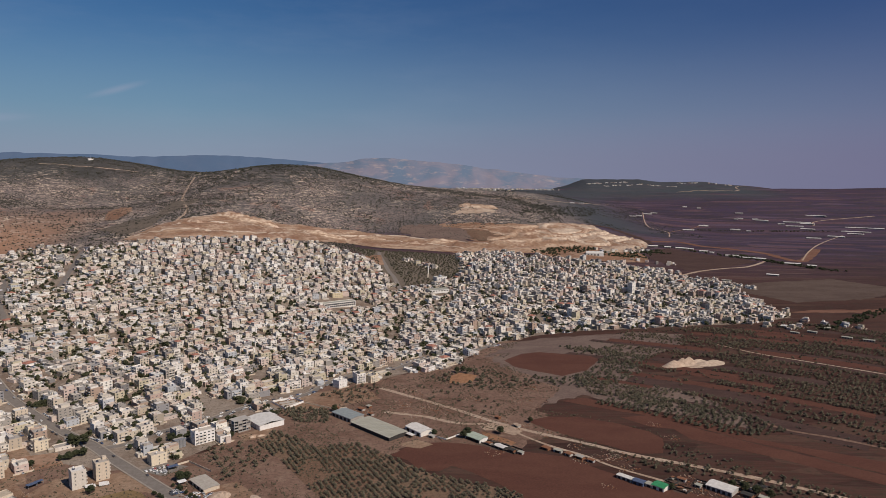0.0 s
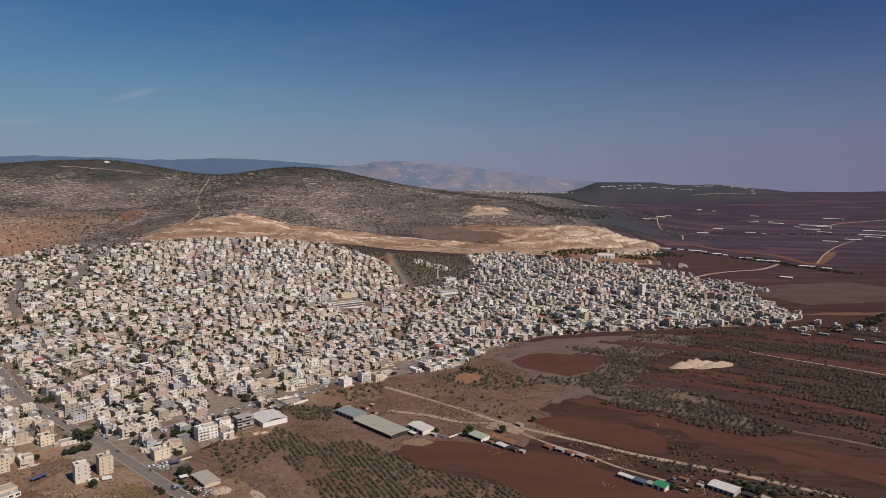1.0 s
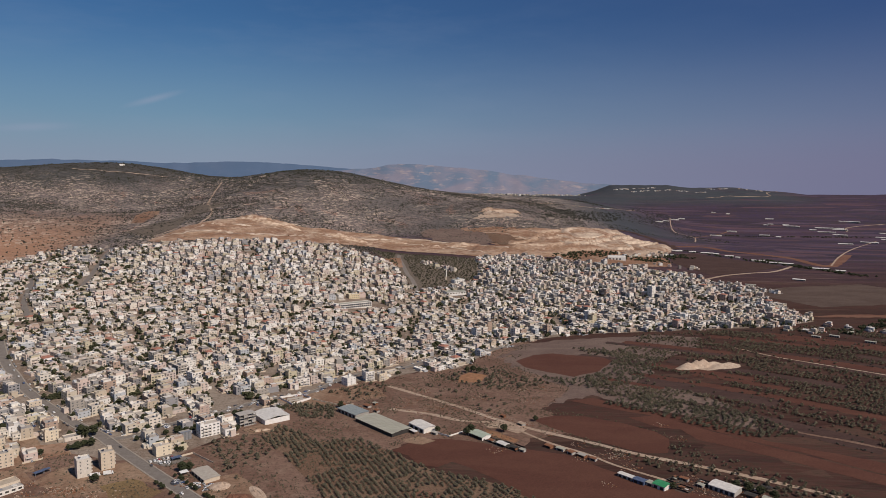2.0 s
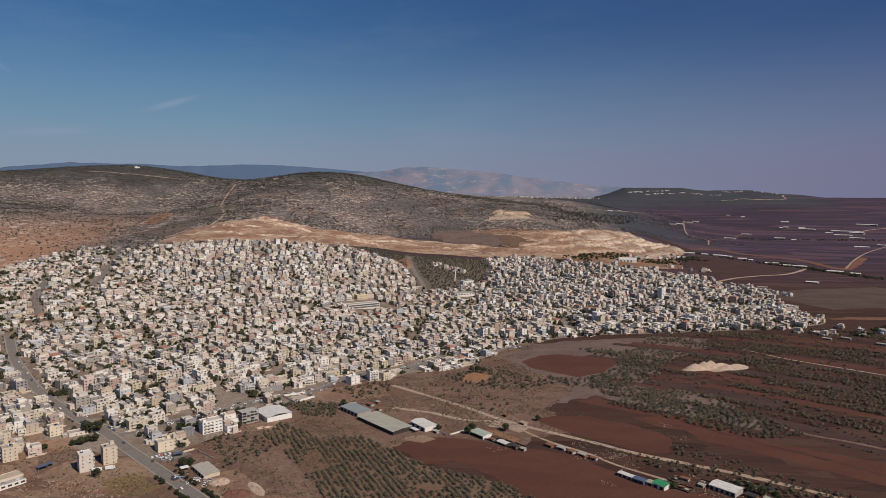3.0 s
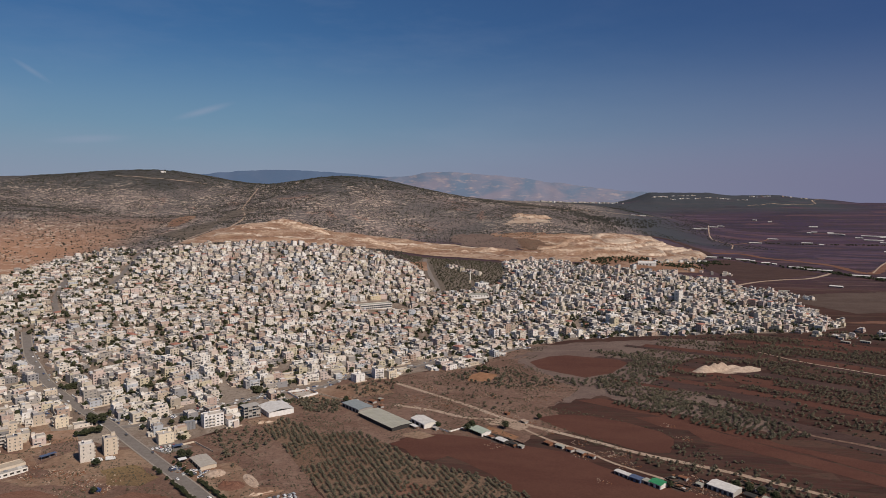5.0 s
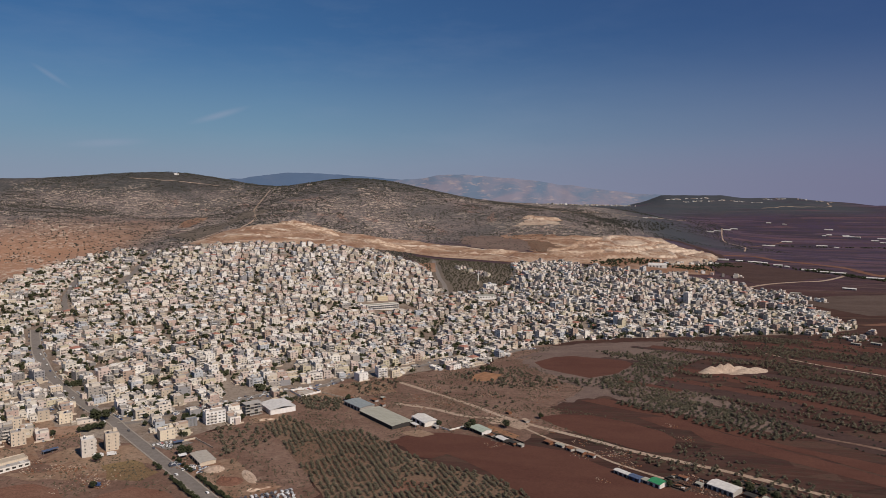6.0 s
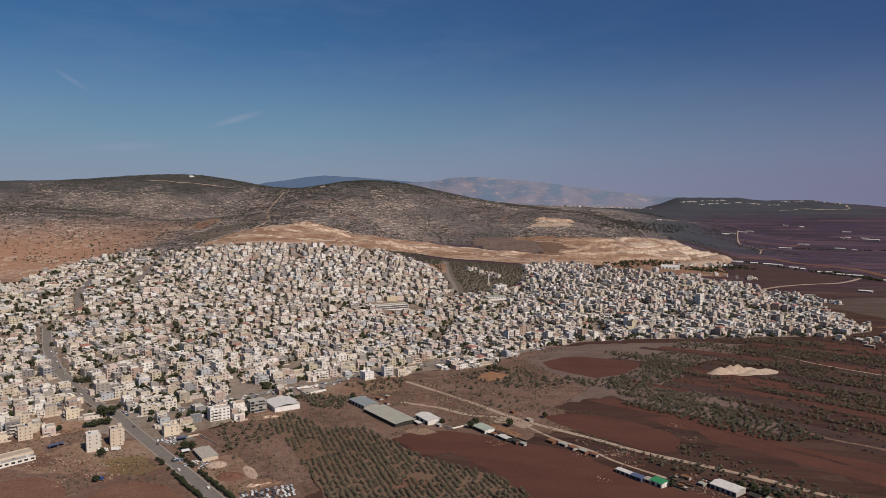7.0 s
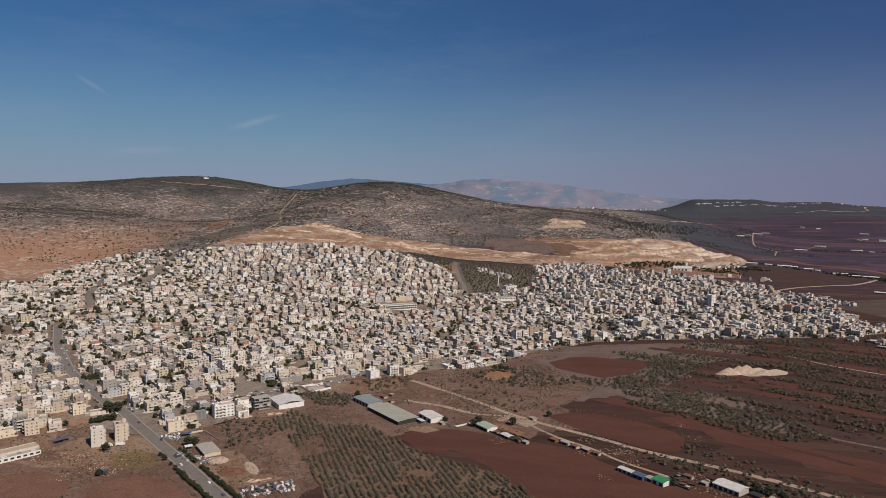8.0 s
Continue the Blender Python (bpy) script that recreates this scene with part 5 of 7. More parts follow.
def white_hall():
    """A hall under construction: white walls with open bays under a low pitched roof."""
    keep(-187.2, 709.8, 28.6)
    ob = thing("white_hall", "white steel hall with a pale sheet roof, walls unfinished", "hall")
    w, d = 31, 28
    s = Solid()
    for x0, x1, y0, y1 in ((-w / 2, w / 2, -d / 2, -d / 2 + 0.3), (-w / 2, w / 2, d / 2 - 0.3, d / 2), (-w / 2, -w / 2 + 0.3, -d / 2 + 0.3, d / 2 - 0.3), (w / 2 - 0.3, w / 2, -d / 2 + 0.3, d / 2 - 0.3)):
        s.box(x0, x1, y0, y1, -2.5, 5.2)
    s.link("wall", M_WHITE, ob)
    f = Solid()
    f.box(-w / 2 + 0.3, w / 2 - 0.3, -d / 2 + 0.3, d / 2 - 0.3, -2.5, 0.2)
    f.link("floor_slab", M_CONCRETE, ob)
    r = Solid()
    r.gable(-w / 2, w / 2, -d / 2, d / 2, 5.35, 1.8, 0, 0.5, 0.2)
    r.link("roof", M_SHEETW, ob)
    for i in range(8):
        u = -w / 2 + 1.5 + i * 3
        t = Solid()
        t.box(u - 0.12, u + 0.12, -d / 2 + 0.3, d / 2 - 0.3, 4.7, 5.0)
        t.link("truss", M_TANK, ob)
    for i in range(5):
        v = Solid()
        v.box(-w / 2 + 2 + i * 4.6, -w / 2 + 4.4 + i * 4.6, -d / 2 - 0.06, -d / 2 + 0.05, 0.8, 4.0)
        v.link("opening", M_STEEL, ob)
    set_at(ob, -187.2, 709.8, -48)


white_hall()


def concrete_frame(x, y, turn, w, d, floors, label):
    """An unfinished block: slabs on columns, with some infill walls."""
    keep(x, y, w * 0.5 + 8)
    ob = thing("unfinished_building", label, "building")
    for k in range(floors + 1):
        z = 3.1 * k
        s = Solid()
        s.box(-w / 2, w / 2, -d / 2, d / 2, z - (2.5 if k == 0 else 0.25), z)
        s.link("slab", M_CONCRETE, ob)
        if k < floors:
            for i in range(5):
                for j in range(3):
                    c = Solid()
                    cx, cy = -w / 2 + 0.3 + (w - 0.6) * i / 4, -d / 2 + 0.3 + (d - 0.6) * j / 2
                    c.box(cx - 0.2, cx + 0.2, cy - 0.2, cy + 0.2, z, z + 2.85)
                    c.link("column", M_CONCRETE, ob)
            for i in range(4):
                for yy in (-d / 2 + 0.35, d / 2 - 0.55):
                    if (i + k) % 3:
                        c = Solid()
                        c.box(-w / 2 + 0.5 + (w - 0.6) * i / 4, -w / 2 + 0.1 + (w - 0.6) * (i + 1) / 4, yy, yy + 0.2, z, z + (2.85 if (i * k) % 2 else 1.0))
                        c.link("infill_wall", M_CONCRETE, ob)
            core = Solid()
            core.box(-2.5, 2.5, -2, 2, z, z + 2.85)
            core.link("stair_core", M_CONCRETE, ob)
    set_at(ob, x, y, turn)


concrete_frame(-208, 690.3, 44, 18, 12, 4, "unfinished grey concrete apartment frame beside the white hall")


def silo_pair():
    keep(-252.2, 644.8, 13)
    ob = thing("round_building", "grey building with rounded metal-clad bays", "building")
    s = Solid()
    s.box(-5, 5, 0, 6, -2, 7.5)
    s.link("wall", M_CONCRETE, ob)
    for x in (-3.4, 0, 3.4):
        c = Solid()
        c.drum(x, -0.5, -2, 8, 1.9, 0, 14)
        c.link("bay", M_STEEL, ob)
    set_at(ob, -252.2, 644.8, 42)


silo_pair()


def school():
    keep(-195, 1280.5, 41.6)
    ob = thing("school", "long grey-roofed school with white window bands", "school")
    w, d = 64, 17
    s = Solid()
    s.tray(-w / 2, w / 2, -d / 2, d / 2, -4, 9, 0.4, 0.5, 0, 1)
    s.link("wall", [M_WHITE, M_SHEET], ob)
    for k in range(2):
        for i in range(15):
            for sign in (-1, 1):
                v = Solid()
                u = -w / 2 + 3 + i * 4.15
                v.box(u - 1.9, u + 1.9, sign * d / 2 - 0.07, sign * d / 2 + 0.07, 0.9 + 3.9 * k, 3.7 + 3.9 * k)
                v.link("window", M_GLASS_FAR, ob)
    set_at(ob, -195, 1280.5, 34)
    for x, y in ((-208, 1316), (-150, 1306)):
        keep(x, y, 15)


school()


def mosque():
    keep(-6.5, 1556.1, 26)
    keep(-33.8, 1573, 13)
    ob = thing("mosque", "white mosque hall with a grey roof and arched windows", "mosque")
    s = Solid()
    s.tray(-13, 13, -8, 8, -4, 9, 0.4, 0.6, 0, 1)
    s.link("wall", [M_WHITE, M_SHEET], ob)
    c = Solid()
    for j in range(5):
        a0, a1 = math.pi / 2 * j / 5, math.pi / 2 * (j + 1) / 5
        for i in range(14):
            b0, b1 = 2 * math.pi * i / 14, 2 * math.pi * (i + 1) / 14
            p = lambda a, b: (4.5 * math.cos(a) * math.cos(b), 4.5 * math.cos(a) * math.sin(b), 9 + 4 * math.sin(a))  # noqa: E731
            c.quad([p(a0, b0), p(a0, b1), p(a1, b1), p(a1, b0)])
    c.link("dome", M_STEEL, ob)
    for i in range(6):
        v = Solid()
        v.box(-11 + i * 4.4, -9.2 + i * 4.4, -8.07, -7.9, 1.5, 6.0)
        v.link("window", M_GLASS_FAR, ob)
    set_at(ob, -6.5, 1556.1, 30)
    t = thing("minaret", "slender pale stone minaret with a ringed balcony", "minaret")
    s = Solid()
    s.box(-2, 2, -2, 2, -3, 8)
    s.link("base", M_BEIGE, t)
    s = Solid()
    s.drum(0, 0, 8, 25, 1.4, 0, 12, 1.2)
    s.link("shaft", M_WHITE, t)
    s = Solid()
    s.drum(0, 0, 25, 26.4, 2.3, 0, 12)
    s.link("balcony", M_WHITE, t)
    s = Solid()
    s.drum(0, 0, 26.4, 30, 1.0, 0, 12, 0.9)
    s.drum(0, 0, 30, 34, 1.2, 0, 12, 0.05)
    s.link("cap", M_CONCRETE, t)
    set_at(t, -33.8, 1570.4, 0)


mosque()


# ==== heaps and yards ====
M_PALE_HEAP = earth("tipped_sand", (0.50, 0.39, 0.30), (0.42, 0.305, 0.225), (0.56, 0.455, 0.36), 0.25)
def heap(name, label, x, y, w, d, high, turn, material, seed, peaks=3, benches=0, plate=0.07, tops=None):
    """Tipped earth or sand: an uneven mound with several tops."""
    rng = random.Random(seed)
    tops = tops or [(rng.uniform(-0.55, 0.55), rng.uniform(-0.3, 0.3), rng.uniform(0.5, 1.0), rng.uniform(0.13, 0.3)) for _ in range(peaks)]
    n = 56 if benches else 34
    verts, faces = [], []
    m = pose(x, y, 0, 0, 0, turn)
    for i in range(n + 1):
        for j in range(n + 1):
            u, v = 2 * i / n - 1, 2 * j / n - 1
            edge = max(0.0, 1 - (u * u + v * v) ** 1.5)
            if benches:
                h = max(a * math.exp(-((u - p) ** 2 + (v - q) ** 2) / (5 * s * s)) for p, q, a, s in tops) * benches
                h = (math.floor(h) + smooth(h - math.floor(h), 0.55, 1.0)) / benches
            else:
                h = max(a * max(0.0, 1 - 0.56 * math.hypot(u - p, v - q) / s) for p, q, a, s in tops)
            h = max(h, plate * edge)
            h = high * h * min(1, edge * 2.2) * (1 + 0.22 * noise.noise(Vector((u * 4, v * 4, seed))))
            p = m @ Vector((u * w / 2, v * d / 2, 0))
            verts.append((p.x, p.y, max(h, 0) - 0.15))
    verts = np.array(verts)
    verts[:, 2] += land(verts[:, 0], verts[:, 1])
    for i in range(n):
        for j in range(n):
            a = i * (n + 1) + j
            faces.append((a, a + n + 1, a + n + 2, a + 1))
    return tagged(mesh_object(name, verts.tolist(), faces, material, smooth_faces=True), label, "heap")


heap("sand_mound", "large heap of pale quarry sand on the dark plain", 352, 953, 100, 50, 12, 8, M_PALE_HEAP, 3, 6, 0, 0.02, [(-0.6, -0.1, 0.8, 0.2), (-0.32, 0.05, 0.95, 0.17), (-0.12, 0.1, 1.0, 0.16), (0.2, 0.2, 0.55, 0.22), (0.4, -0.1, 0.4, 0.3), (0.65, 0.15, 0.35, 0.2)])
heap("sand_pile", "round flattened pile of pale sand", -183, 548, 19, 18, 4.2, 0, M_PALE_HEAP, 5, 4, 0, 0.55)
heap("soil_mound", "dark mound of dumped soil", -160, 527, 25, 21, 5.0, 0, M_REDSOIL, 6, 6, 0, 0.3)
heap("spoil_bank", "pale bank of spoil beside the pit", -148, 538, 36, 11, 3.2, -52, M_PALE_HEAP, 7, 5, 0, 0.3)
heap("spoil_bank", "pale bank of spoil behind the wrecks", -128, 517, 34, 9, 3.0, 28, M_SAND, 9, 5, 0, 0.3)
heap("spoil_bank", "pale bank of spoil beside the unfinished block", -184.6, 676, 28.6, 15.6, 2.9, 30, M_SAND, 8, 3)
for i, (x, y, w, d, h) in enumerate([(-546, 1924, 195, 78, 18.2), (-325, 2028, 208, 78, 15.6), (-52, 2067, 221, 78, 11.7), (420, 2240, 130, 80, 13), (545, 2330, 120, 90, 16), (600, 2200, 90, 60, 12), (118, 2452, 150, 46, 11), (330, 2210, 90, 60, 8), (500, 2130, 80, 50, 9), (470, 2400, 120, 60, 14), (-230, 2120, 120, 50, 7), (-600, 1760, 90, 60, 7)]):
    heap("quarry_bank", "stepped pale bank of quarried rock", x, y, w, d, h, -6 + 5 * (i % 3), M_LIME if x > 200 else M_SAND, 20 + i, 5, 4)

patch("yard_ground", [(-228, 572), (-208, 588), (-176, 562), (-110, 514), (-130, 484), (-156, 488)], M_DRY, "pale dusty yard with parked wrecks", 0.12, 6, 1.5, 14)
patch("parking_lot", [(-270, 593), (-255, 611), (-229, 603), (-244, 582)], M_ASPHALT, "grey asphalt parking lot", 0.15, 5, 0.5, 14)
patch("cleared_lot", [(-333, 572), (-312, 588), (-280, 559), (-247, 536), (-266, 517), (-341, 541)], M_TAN, "bare trampled lot in front of the towers", 0.12, 6, 2, 14)
patch("dry_meadow", [(-74, 832), (3, 770), (56, 718), (39, 708), (-20, 731), (-65, 744), (-104, 780)], M_DRY, "dry weedy meadow between the tracks", 0.11, 6, 2, 16)
patch("dry_meadow", [(-214, 650), (-169, 708), (-124, 676), (-78, 656), (-39, 676), (0, 676), (-46, 650), (-124, 659), (-150, 624), (-195, 585), (-240, 611)], M_DRY, "dry reddish slope below the houses", 0.09, 6, 2, 16)
patch("building_plot", [(-200, 772), (-166, 746), (-120, 768), (-72, 800), (-95, 838), (-138, 826), (-168, 800)], M_TAN, "pale dusty building plots beside the street", 0.13, 5, 3, 12)
patch("building_plot", [(-205, 676), (-186, 700), (-168, 690), (-178, 668), (-196, 662)], M_TAN, "pale spoil in front of the unfinished block", 0.2, 4, 3, 8)
patch("red_lot", [(-390, 611), (-358, 624), (-341, 601), (-370, 578), (-396, 588)], M_REDBROWN, "reddish bare building plot between houses", 0.2, 5, 2, 14)
keep(-388, 612, 16)


def pen(x, y, w, d, turn, seed):
    """A pen: dark trampled soil, posts with rails, and low lean-to roofs of net and sheet."""
    rng = random.Random(seed)
    ob = thing("animal_pen", "dark animal pen of posts, netting and patched sheets", "pen", "farm pens")
    for gx, gy, long, side in ((0, -d / 2, w, 0), (0, d / 2, w, 0), (-w / 2, 0, d, 90), (w / 2, 0, d, 90)):
        rail = Solid()
        rail.box(-long / 2, long / 2, -0.06, 0.06, 0.2, 1.5)
        o = rail.link("fence_panel", M_DARK, ob)
        o.matrix_basis = pose(gx, gy, 0, 0, 0, side)
    for px in (-w / 2, 0, w / 2):
        for py in (-d / 2, d / 2):
            post = Solid()
            post.box(px - 0.12, px + 0.12, py - 0.12, py + 0.12, -0.6, 2.3)
            post.link("post", M_BARK, ob)
    for _ in range(4):
        cx, cy, a, b, z = rng.uniform(-w * 0.3, w * 0.3), rng.uniform(-d * 0.25, d * 0.25), rng.uniform(2, 4.5), rng.uniform(1.5, 3.2), rng.uniform(1.6, 2.4)
        roof = Solid()
        roof.box(cx - a / 2, cx + a / 2, cy - b / 2, cy + b / 2, z, z + 0.08)
        for sx in (-1, 1):
            roof.box(cx + sx * (a / 2 - 0.2) - 0.07, cx + sx * (a / 2 - 0.2) + 0.07, cy - 0.07, cy + 0.07, -0.5, z)
        roof.link("lean_to", rng.choice((M_DARK, M_DARK, M_RUST, M_SHEET, M_SHEETW)), ob)
    set_at(ob, x, y, turn)


for i, (x, y, w, d) in enumerate([(46, 664, 15, 9), (57, 656, 16, 11), (69, 646, 13, 13), (203, 583, 9, 12), (205, 566, 12, 10), (226, 578, 12, 9), (262, 580, 14, 12), (276, 572, 12, 10), (264, 566, 10, 8)]):
    pen(x, y, w, d, -43 + 6 * math.sin(i * 1.7), 300 + i)
    patch("pen_ground", [(x + 0.75 * max(w, d) * math.cos(k * 0.9), y + 0.6 * max(w, d) * math.sin(k * 0.9)) for k in range(7)], M_GREY_SOIL, "dark trampled soil of a farm pen", 0.22, 3, 2, 8)


def plots():
    """Places for houses: crooked rows along the town's two street directions, with lanes between every second row."""
    rng = random.Random(11)
    c, s = math.cos(radians(48)), math.sin(radians(48))
    out = []
    v, row = -1200.0, 0
    while v < 2100:
        u = -400.0 + rng.uniform(0, 10)
        while u < 2200:
            x, y = u * c - v * s, u * s + v * c
            w = noise.noise_vector(Vector((x * 0.003, y * 0.003, 1.0)))
            out.append((x + 26 * w.x + rng.uniform(-1.5, 1.5), y + 26 * w.y + rng.uniform(-1.5, 1.5), 48 + 26 * w.z + rng.uniform(-4, 4), rng.random()))
            u += rng.uniform(13.0, 20.5)
        row += 1
        v += 20.0 if row % 2 == 0 else 14.5
    x, y = np.array([p[0] for p in out]), np.array([p[1] for p in out])
    open_lot = np.array([noise.noise(Vector((a * 0.019, b * 0.019, 6.0))) > 0.37 for a, b in zip(x, y)])
    keep = inside(TOWN, x, y) & off_roads(x, y) & ~inside(OLIVE_HILL, x, y) & ~open_lot
    return [p for p, k in zip(out, keep) if k]


PLOTS = plots()
SPARE = [p for p in PLOTS if p[3] > 0.93]  # empty plots, for trees
LIVED = sorted((p for p in PLOTS if p[3] <= 0.93), key=lambda p: math.hypot(p[0] - 0, p[1] - 325))
NEAR, MIDDLE, REST = LIVED[:90], LIVED[90:290], LIVED[290:]

NEAR_KINDS = [  # width, depth, storeys, roof, joined lower block, how common, label
    (12.5, 10.5, 2, "flat", (6, 9, 1), 3, "two-storey pale plastered house with a lower wing"),
    (13.0, 11.0, 3, "flat", None, 3, "three-storey cream plastered house with balconies"),
    (10.5, 12.5, 3, "flat", (7, 8, 2), 3, "three-storey beige house with a two-storey wing"),
    (15.5, 11.0, 2, "flat", None, 3, "broad two-storey whitewashed house with a flat roof"),
    (12.0, 11.5, 3, "flat", (5, 10, 3), 2, "three-storey pale apartment house with balconies"),
    (12.5, 10.5, 2, "hip", None, 0.45, "two-storey cream house with a red tiled roof"),
    (9.0, 9.5, 3, "flat", (5, 7, 1), 2, "narrow three-storey house of weathered plaster"),
    (13.0, 11.0, 2, "flat", (7, 10, 2), 3, "wide two-storey house with a rooftop water tank"),
    (17.0, 10.0, 1, "flat", None, 2.4, "long single-storey house with a flat roof"),
    (11.0, 9.5, 1, "flat", (6, 7, 1), 2.4, "low single-storey house of raw plaster"),
    (14.5, 12.0, 4, "flat", None, 1.0, "four-storey pale apartment block with balconies"),
]


def settle(houses, split):
    rng = random.Random(3)
    first = {}
    for x, y, turn, r in houses:
        k = rng.choices(range(len(NEAR_KINDS)), [kind[5] for kind in NEAR_KINDS])[0]
        turn = turn + rng.choice((0, 90, 180, 270))
        if k not in first:
            w, d, floors, roof, wing, often, label = NEAR_KINDS[k]
            first[k] = house(w, d, floors, 100 + k, roof=roof, split=split, label=label, wing=wing, wide="w" if k in (1, 4, 6, 10) else "s")
            set_at(first[k], x, y, turn, 0.3)
        else:
            copy_thing(first[k], pose(x, y, ground_at(x, y) - 0.3, 0, 0, turn))


settle(NEAR, True)
settle(MIDDLE, False)


def far_house(s, rng, m, floors, w, d, roof, deep):
    """A farther house of joined blocks with roof rooms, tanks, heaters, lean-tos and yard walls."""
    top = floors * 3.0
    t = Solid()
    t.tray(-w / 2, w / 2, -d / 2, d / 2, -4, top + 0.6, 0.25, 0.6, 0, 1)
    far_windows(t, rng, w, d, floors, deep=deep)
    if roof:
        t.hip(-w / 2, w / 2, -d / 2, d / 2, top + 0.62, 2.0, 4)
    else:
        hx, hy = rng.choice((-1, 1)) * (w / 2 - 2.0), rng.choice((-1, 1)) * (d / 2 - 2.0)
        if rng.random() < 0.6:
            t.box(hx - 1.5, hx + 1.5, hy - 1.5, hy + 1.5, top, top + 2.6, 0, 1)
        if rng.random() < 0.7:
            t.drum(-hx * 0.5, hy * 0.4, top + 0.4, top + 1.9, 0.6, 3, 6)
        if rng.random() < 0.45:
            t.box(-hx * 0.3 - 1, -hx * 0.3 + 1, -hy * 0.6 - 0.7, -hy * 0.6 + 0.7, top, top + 0.9, 2)
        if rng.random() < 0.42:  # a room on part of the roof
            t.tray(-w / 2 + 0.2, w * rng.uniform(-0.1, 0.25), -d / 2 + 0.2, d * rng.uniform(0, 0.45), top, top + 3.0, 0.2, 0.3, 0, 1)
        if rng.random() < 0.2:  # a shade roof on posts
            x0, y0 = rng.uniform(-w / 2, 0), rng.uniform(-d / 2, 0)
            t.box(x0, x0 + w * 0.45, y0, y0 + d * 0.45, top + 2.3, top + 2.42, rng.choice((1, 1, 4, 5)))
            for px, py in ((x0 + 0.2, y0 + 0.2), (x0 + w * 0.45 - 0.2, y0 + 0.2), (x0 + 0.2, y0 + d * 0.45 - 0.2), (x0 + w * 0.45 - 0.2, y0 + d * 0.45 - 0.2)):
                t.box(px - 0.08, px + 0.08, py - 0.08, py + 0.08, top, top + 2.3, 0, bottom=False)
    for side in (-1, 1):  # lower blocks against two sides
        if rng.random() < 0.55:
            aw, ad = rng.uniform(2.5, 6), rng.uniform(4, 9)
            low = rng.randint(1, max(1, floors - 1))
            ay = rng.uniform(-d / 2, d / 2 - ad * 0.6)
            x0, x1 = (w / 2 + 0.01, w / 2 + aw) if side > 0 else (-w / 2 - aw, -w / 2 - 0.01)
            t.tray(x0, x1, ay, ay + ad, -4, low * 3.0 + 0.5, 0.2, 0.5, 0, 1)
        if rng.random() < 0.4:
            aw, ad = rng.uniform(4, w), rng.uniform(2.5, 4.5)
            ax = rng.uniform(-w / 2, w / 2 - aw)
            y0, y1 = (d / 2 + 0.01, d / 2 + ad) if side > 0 else (-d / 2 - ad, -d / 2 - 0.01)
            t.tray(ax, ax + aw, y0, y1, -4, 3.0 * rng.randint(1, max(1, floors - 1)) + rng.uniform(-0.3, 0.4), 0.2, 0.4, 0, 1)
    if rng.random() < 0.5:  # a yard wall, a lean-to or an awning
        gy = -d / 2 - rng.uniform(3, 5)
        t.box(-w / 2 - 1, w / 2 + 1.5, gy - 0.2, gy, -3, 1.4, 0)
        if rng.random() < 0.4:
            t.box(-w / 4, w / 3, gy, -d / 2 - 0.02, 2.3, 2.45, rng.choice((1, 4, 5)))
    s.add(t, m)


def town_rest():
    rng = random.Random(21)
    parts = {}
    for x, y, turn, r in REST:
        hilltop = -640 < x < -120 and y > 1290
        if x > 26:
            floors = rng.choices((1, 2, 3, 4, 5), (2, 4.6, 3.8, 1.5, 0.5))[0]
            w, d = rng.uniform(8, 15), rng.uniform(8, 12.5)
        elif hilltop:  # tall square blocks in rows
            floors = rng.choices((2, 3, 4), (2.4, 4, 1.6))[0]
            w, d = rng.uniform(9.5, 13.5), rng.uniform(9, 12)
        elif x < -430:  # low and broad in the west
            floors = rng.choices((1, 2, 3), (4.5, 4.6, 0.9))[0]
            w, d = rng.uniform(9, 19), rng.uniform(8, 13)
        else:
            floors = rng.choices((1, 2, 3, 4), (3, 5, 2.6, 0.5))[0]
            w, d = rng.uniform(8, 16), rng.uniform(8, 12.5)
        zone = ("east" if x > 195 else "middle" if x > -234 else "west") + ("_far" if y > 1365 else "")
        s = parts.setdefault(zone, Solid())
        far_house(s, rng, pose(x, y, ground_at(x, y) - 0.3, 0, 0, turn + 90 * rng.randrange(2)), floors, w, d, rng.random() < 0.035, y < 1000)
    for s in parts.values():
        ob = s.link("distant_houses", [M_WALLS_FAR, M_ROOF_FAR, M_GLASS_FAR, M_TANK, M_TILE, M_SHEETB])
        tagged(ob, "dense quarter of pale flat-roofed town houses", "houses", kind="stuff")


town_rest()


# ==== trees ====
def clump(s, c, r, rng, flat=0.8):
    """One small uneven tuft of leaves."""
    k = len(s.v)
    a = rng.uniform(0, 6.28)
    tilt = Matrix.Rotation(rng.uniform(-0.6, 0.6), 3, "X") @ Matrix.Rotation(a, 3, "Z")
    for p in ((1, 0, 0), (0, 1, 0), (-1, 0, 0), (0, -1, 0), (0, 0, flat), (0, 0, -flat * 0.8)):
        q = tilt @ Vector(p) * r * rng.uniform(0.75, 1.3)
        s.v.append((c[0] + q.x, c[1] + q.y, c[2] + q.z))
    for f in ((0, 1, 4), (1, 2, 4), (2, 3, 4), (3, 0, 4), (1, 0, 5), (2, 1, 5), (3, 2, 5), (0, 3, 5)):
        s.f.append(tuple(k + i for i in f))
        s.s.append(0)


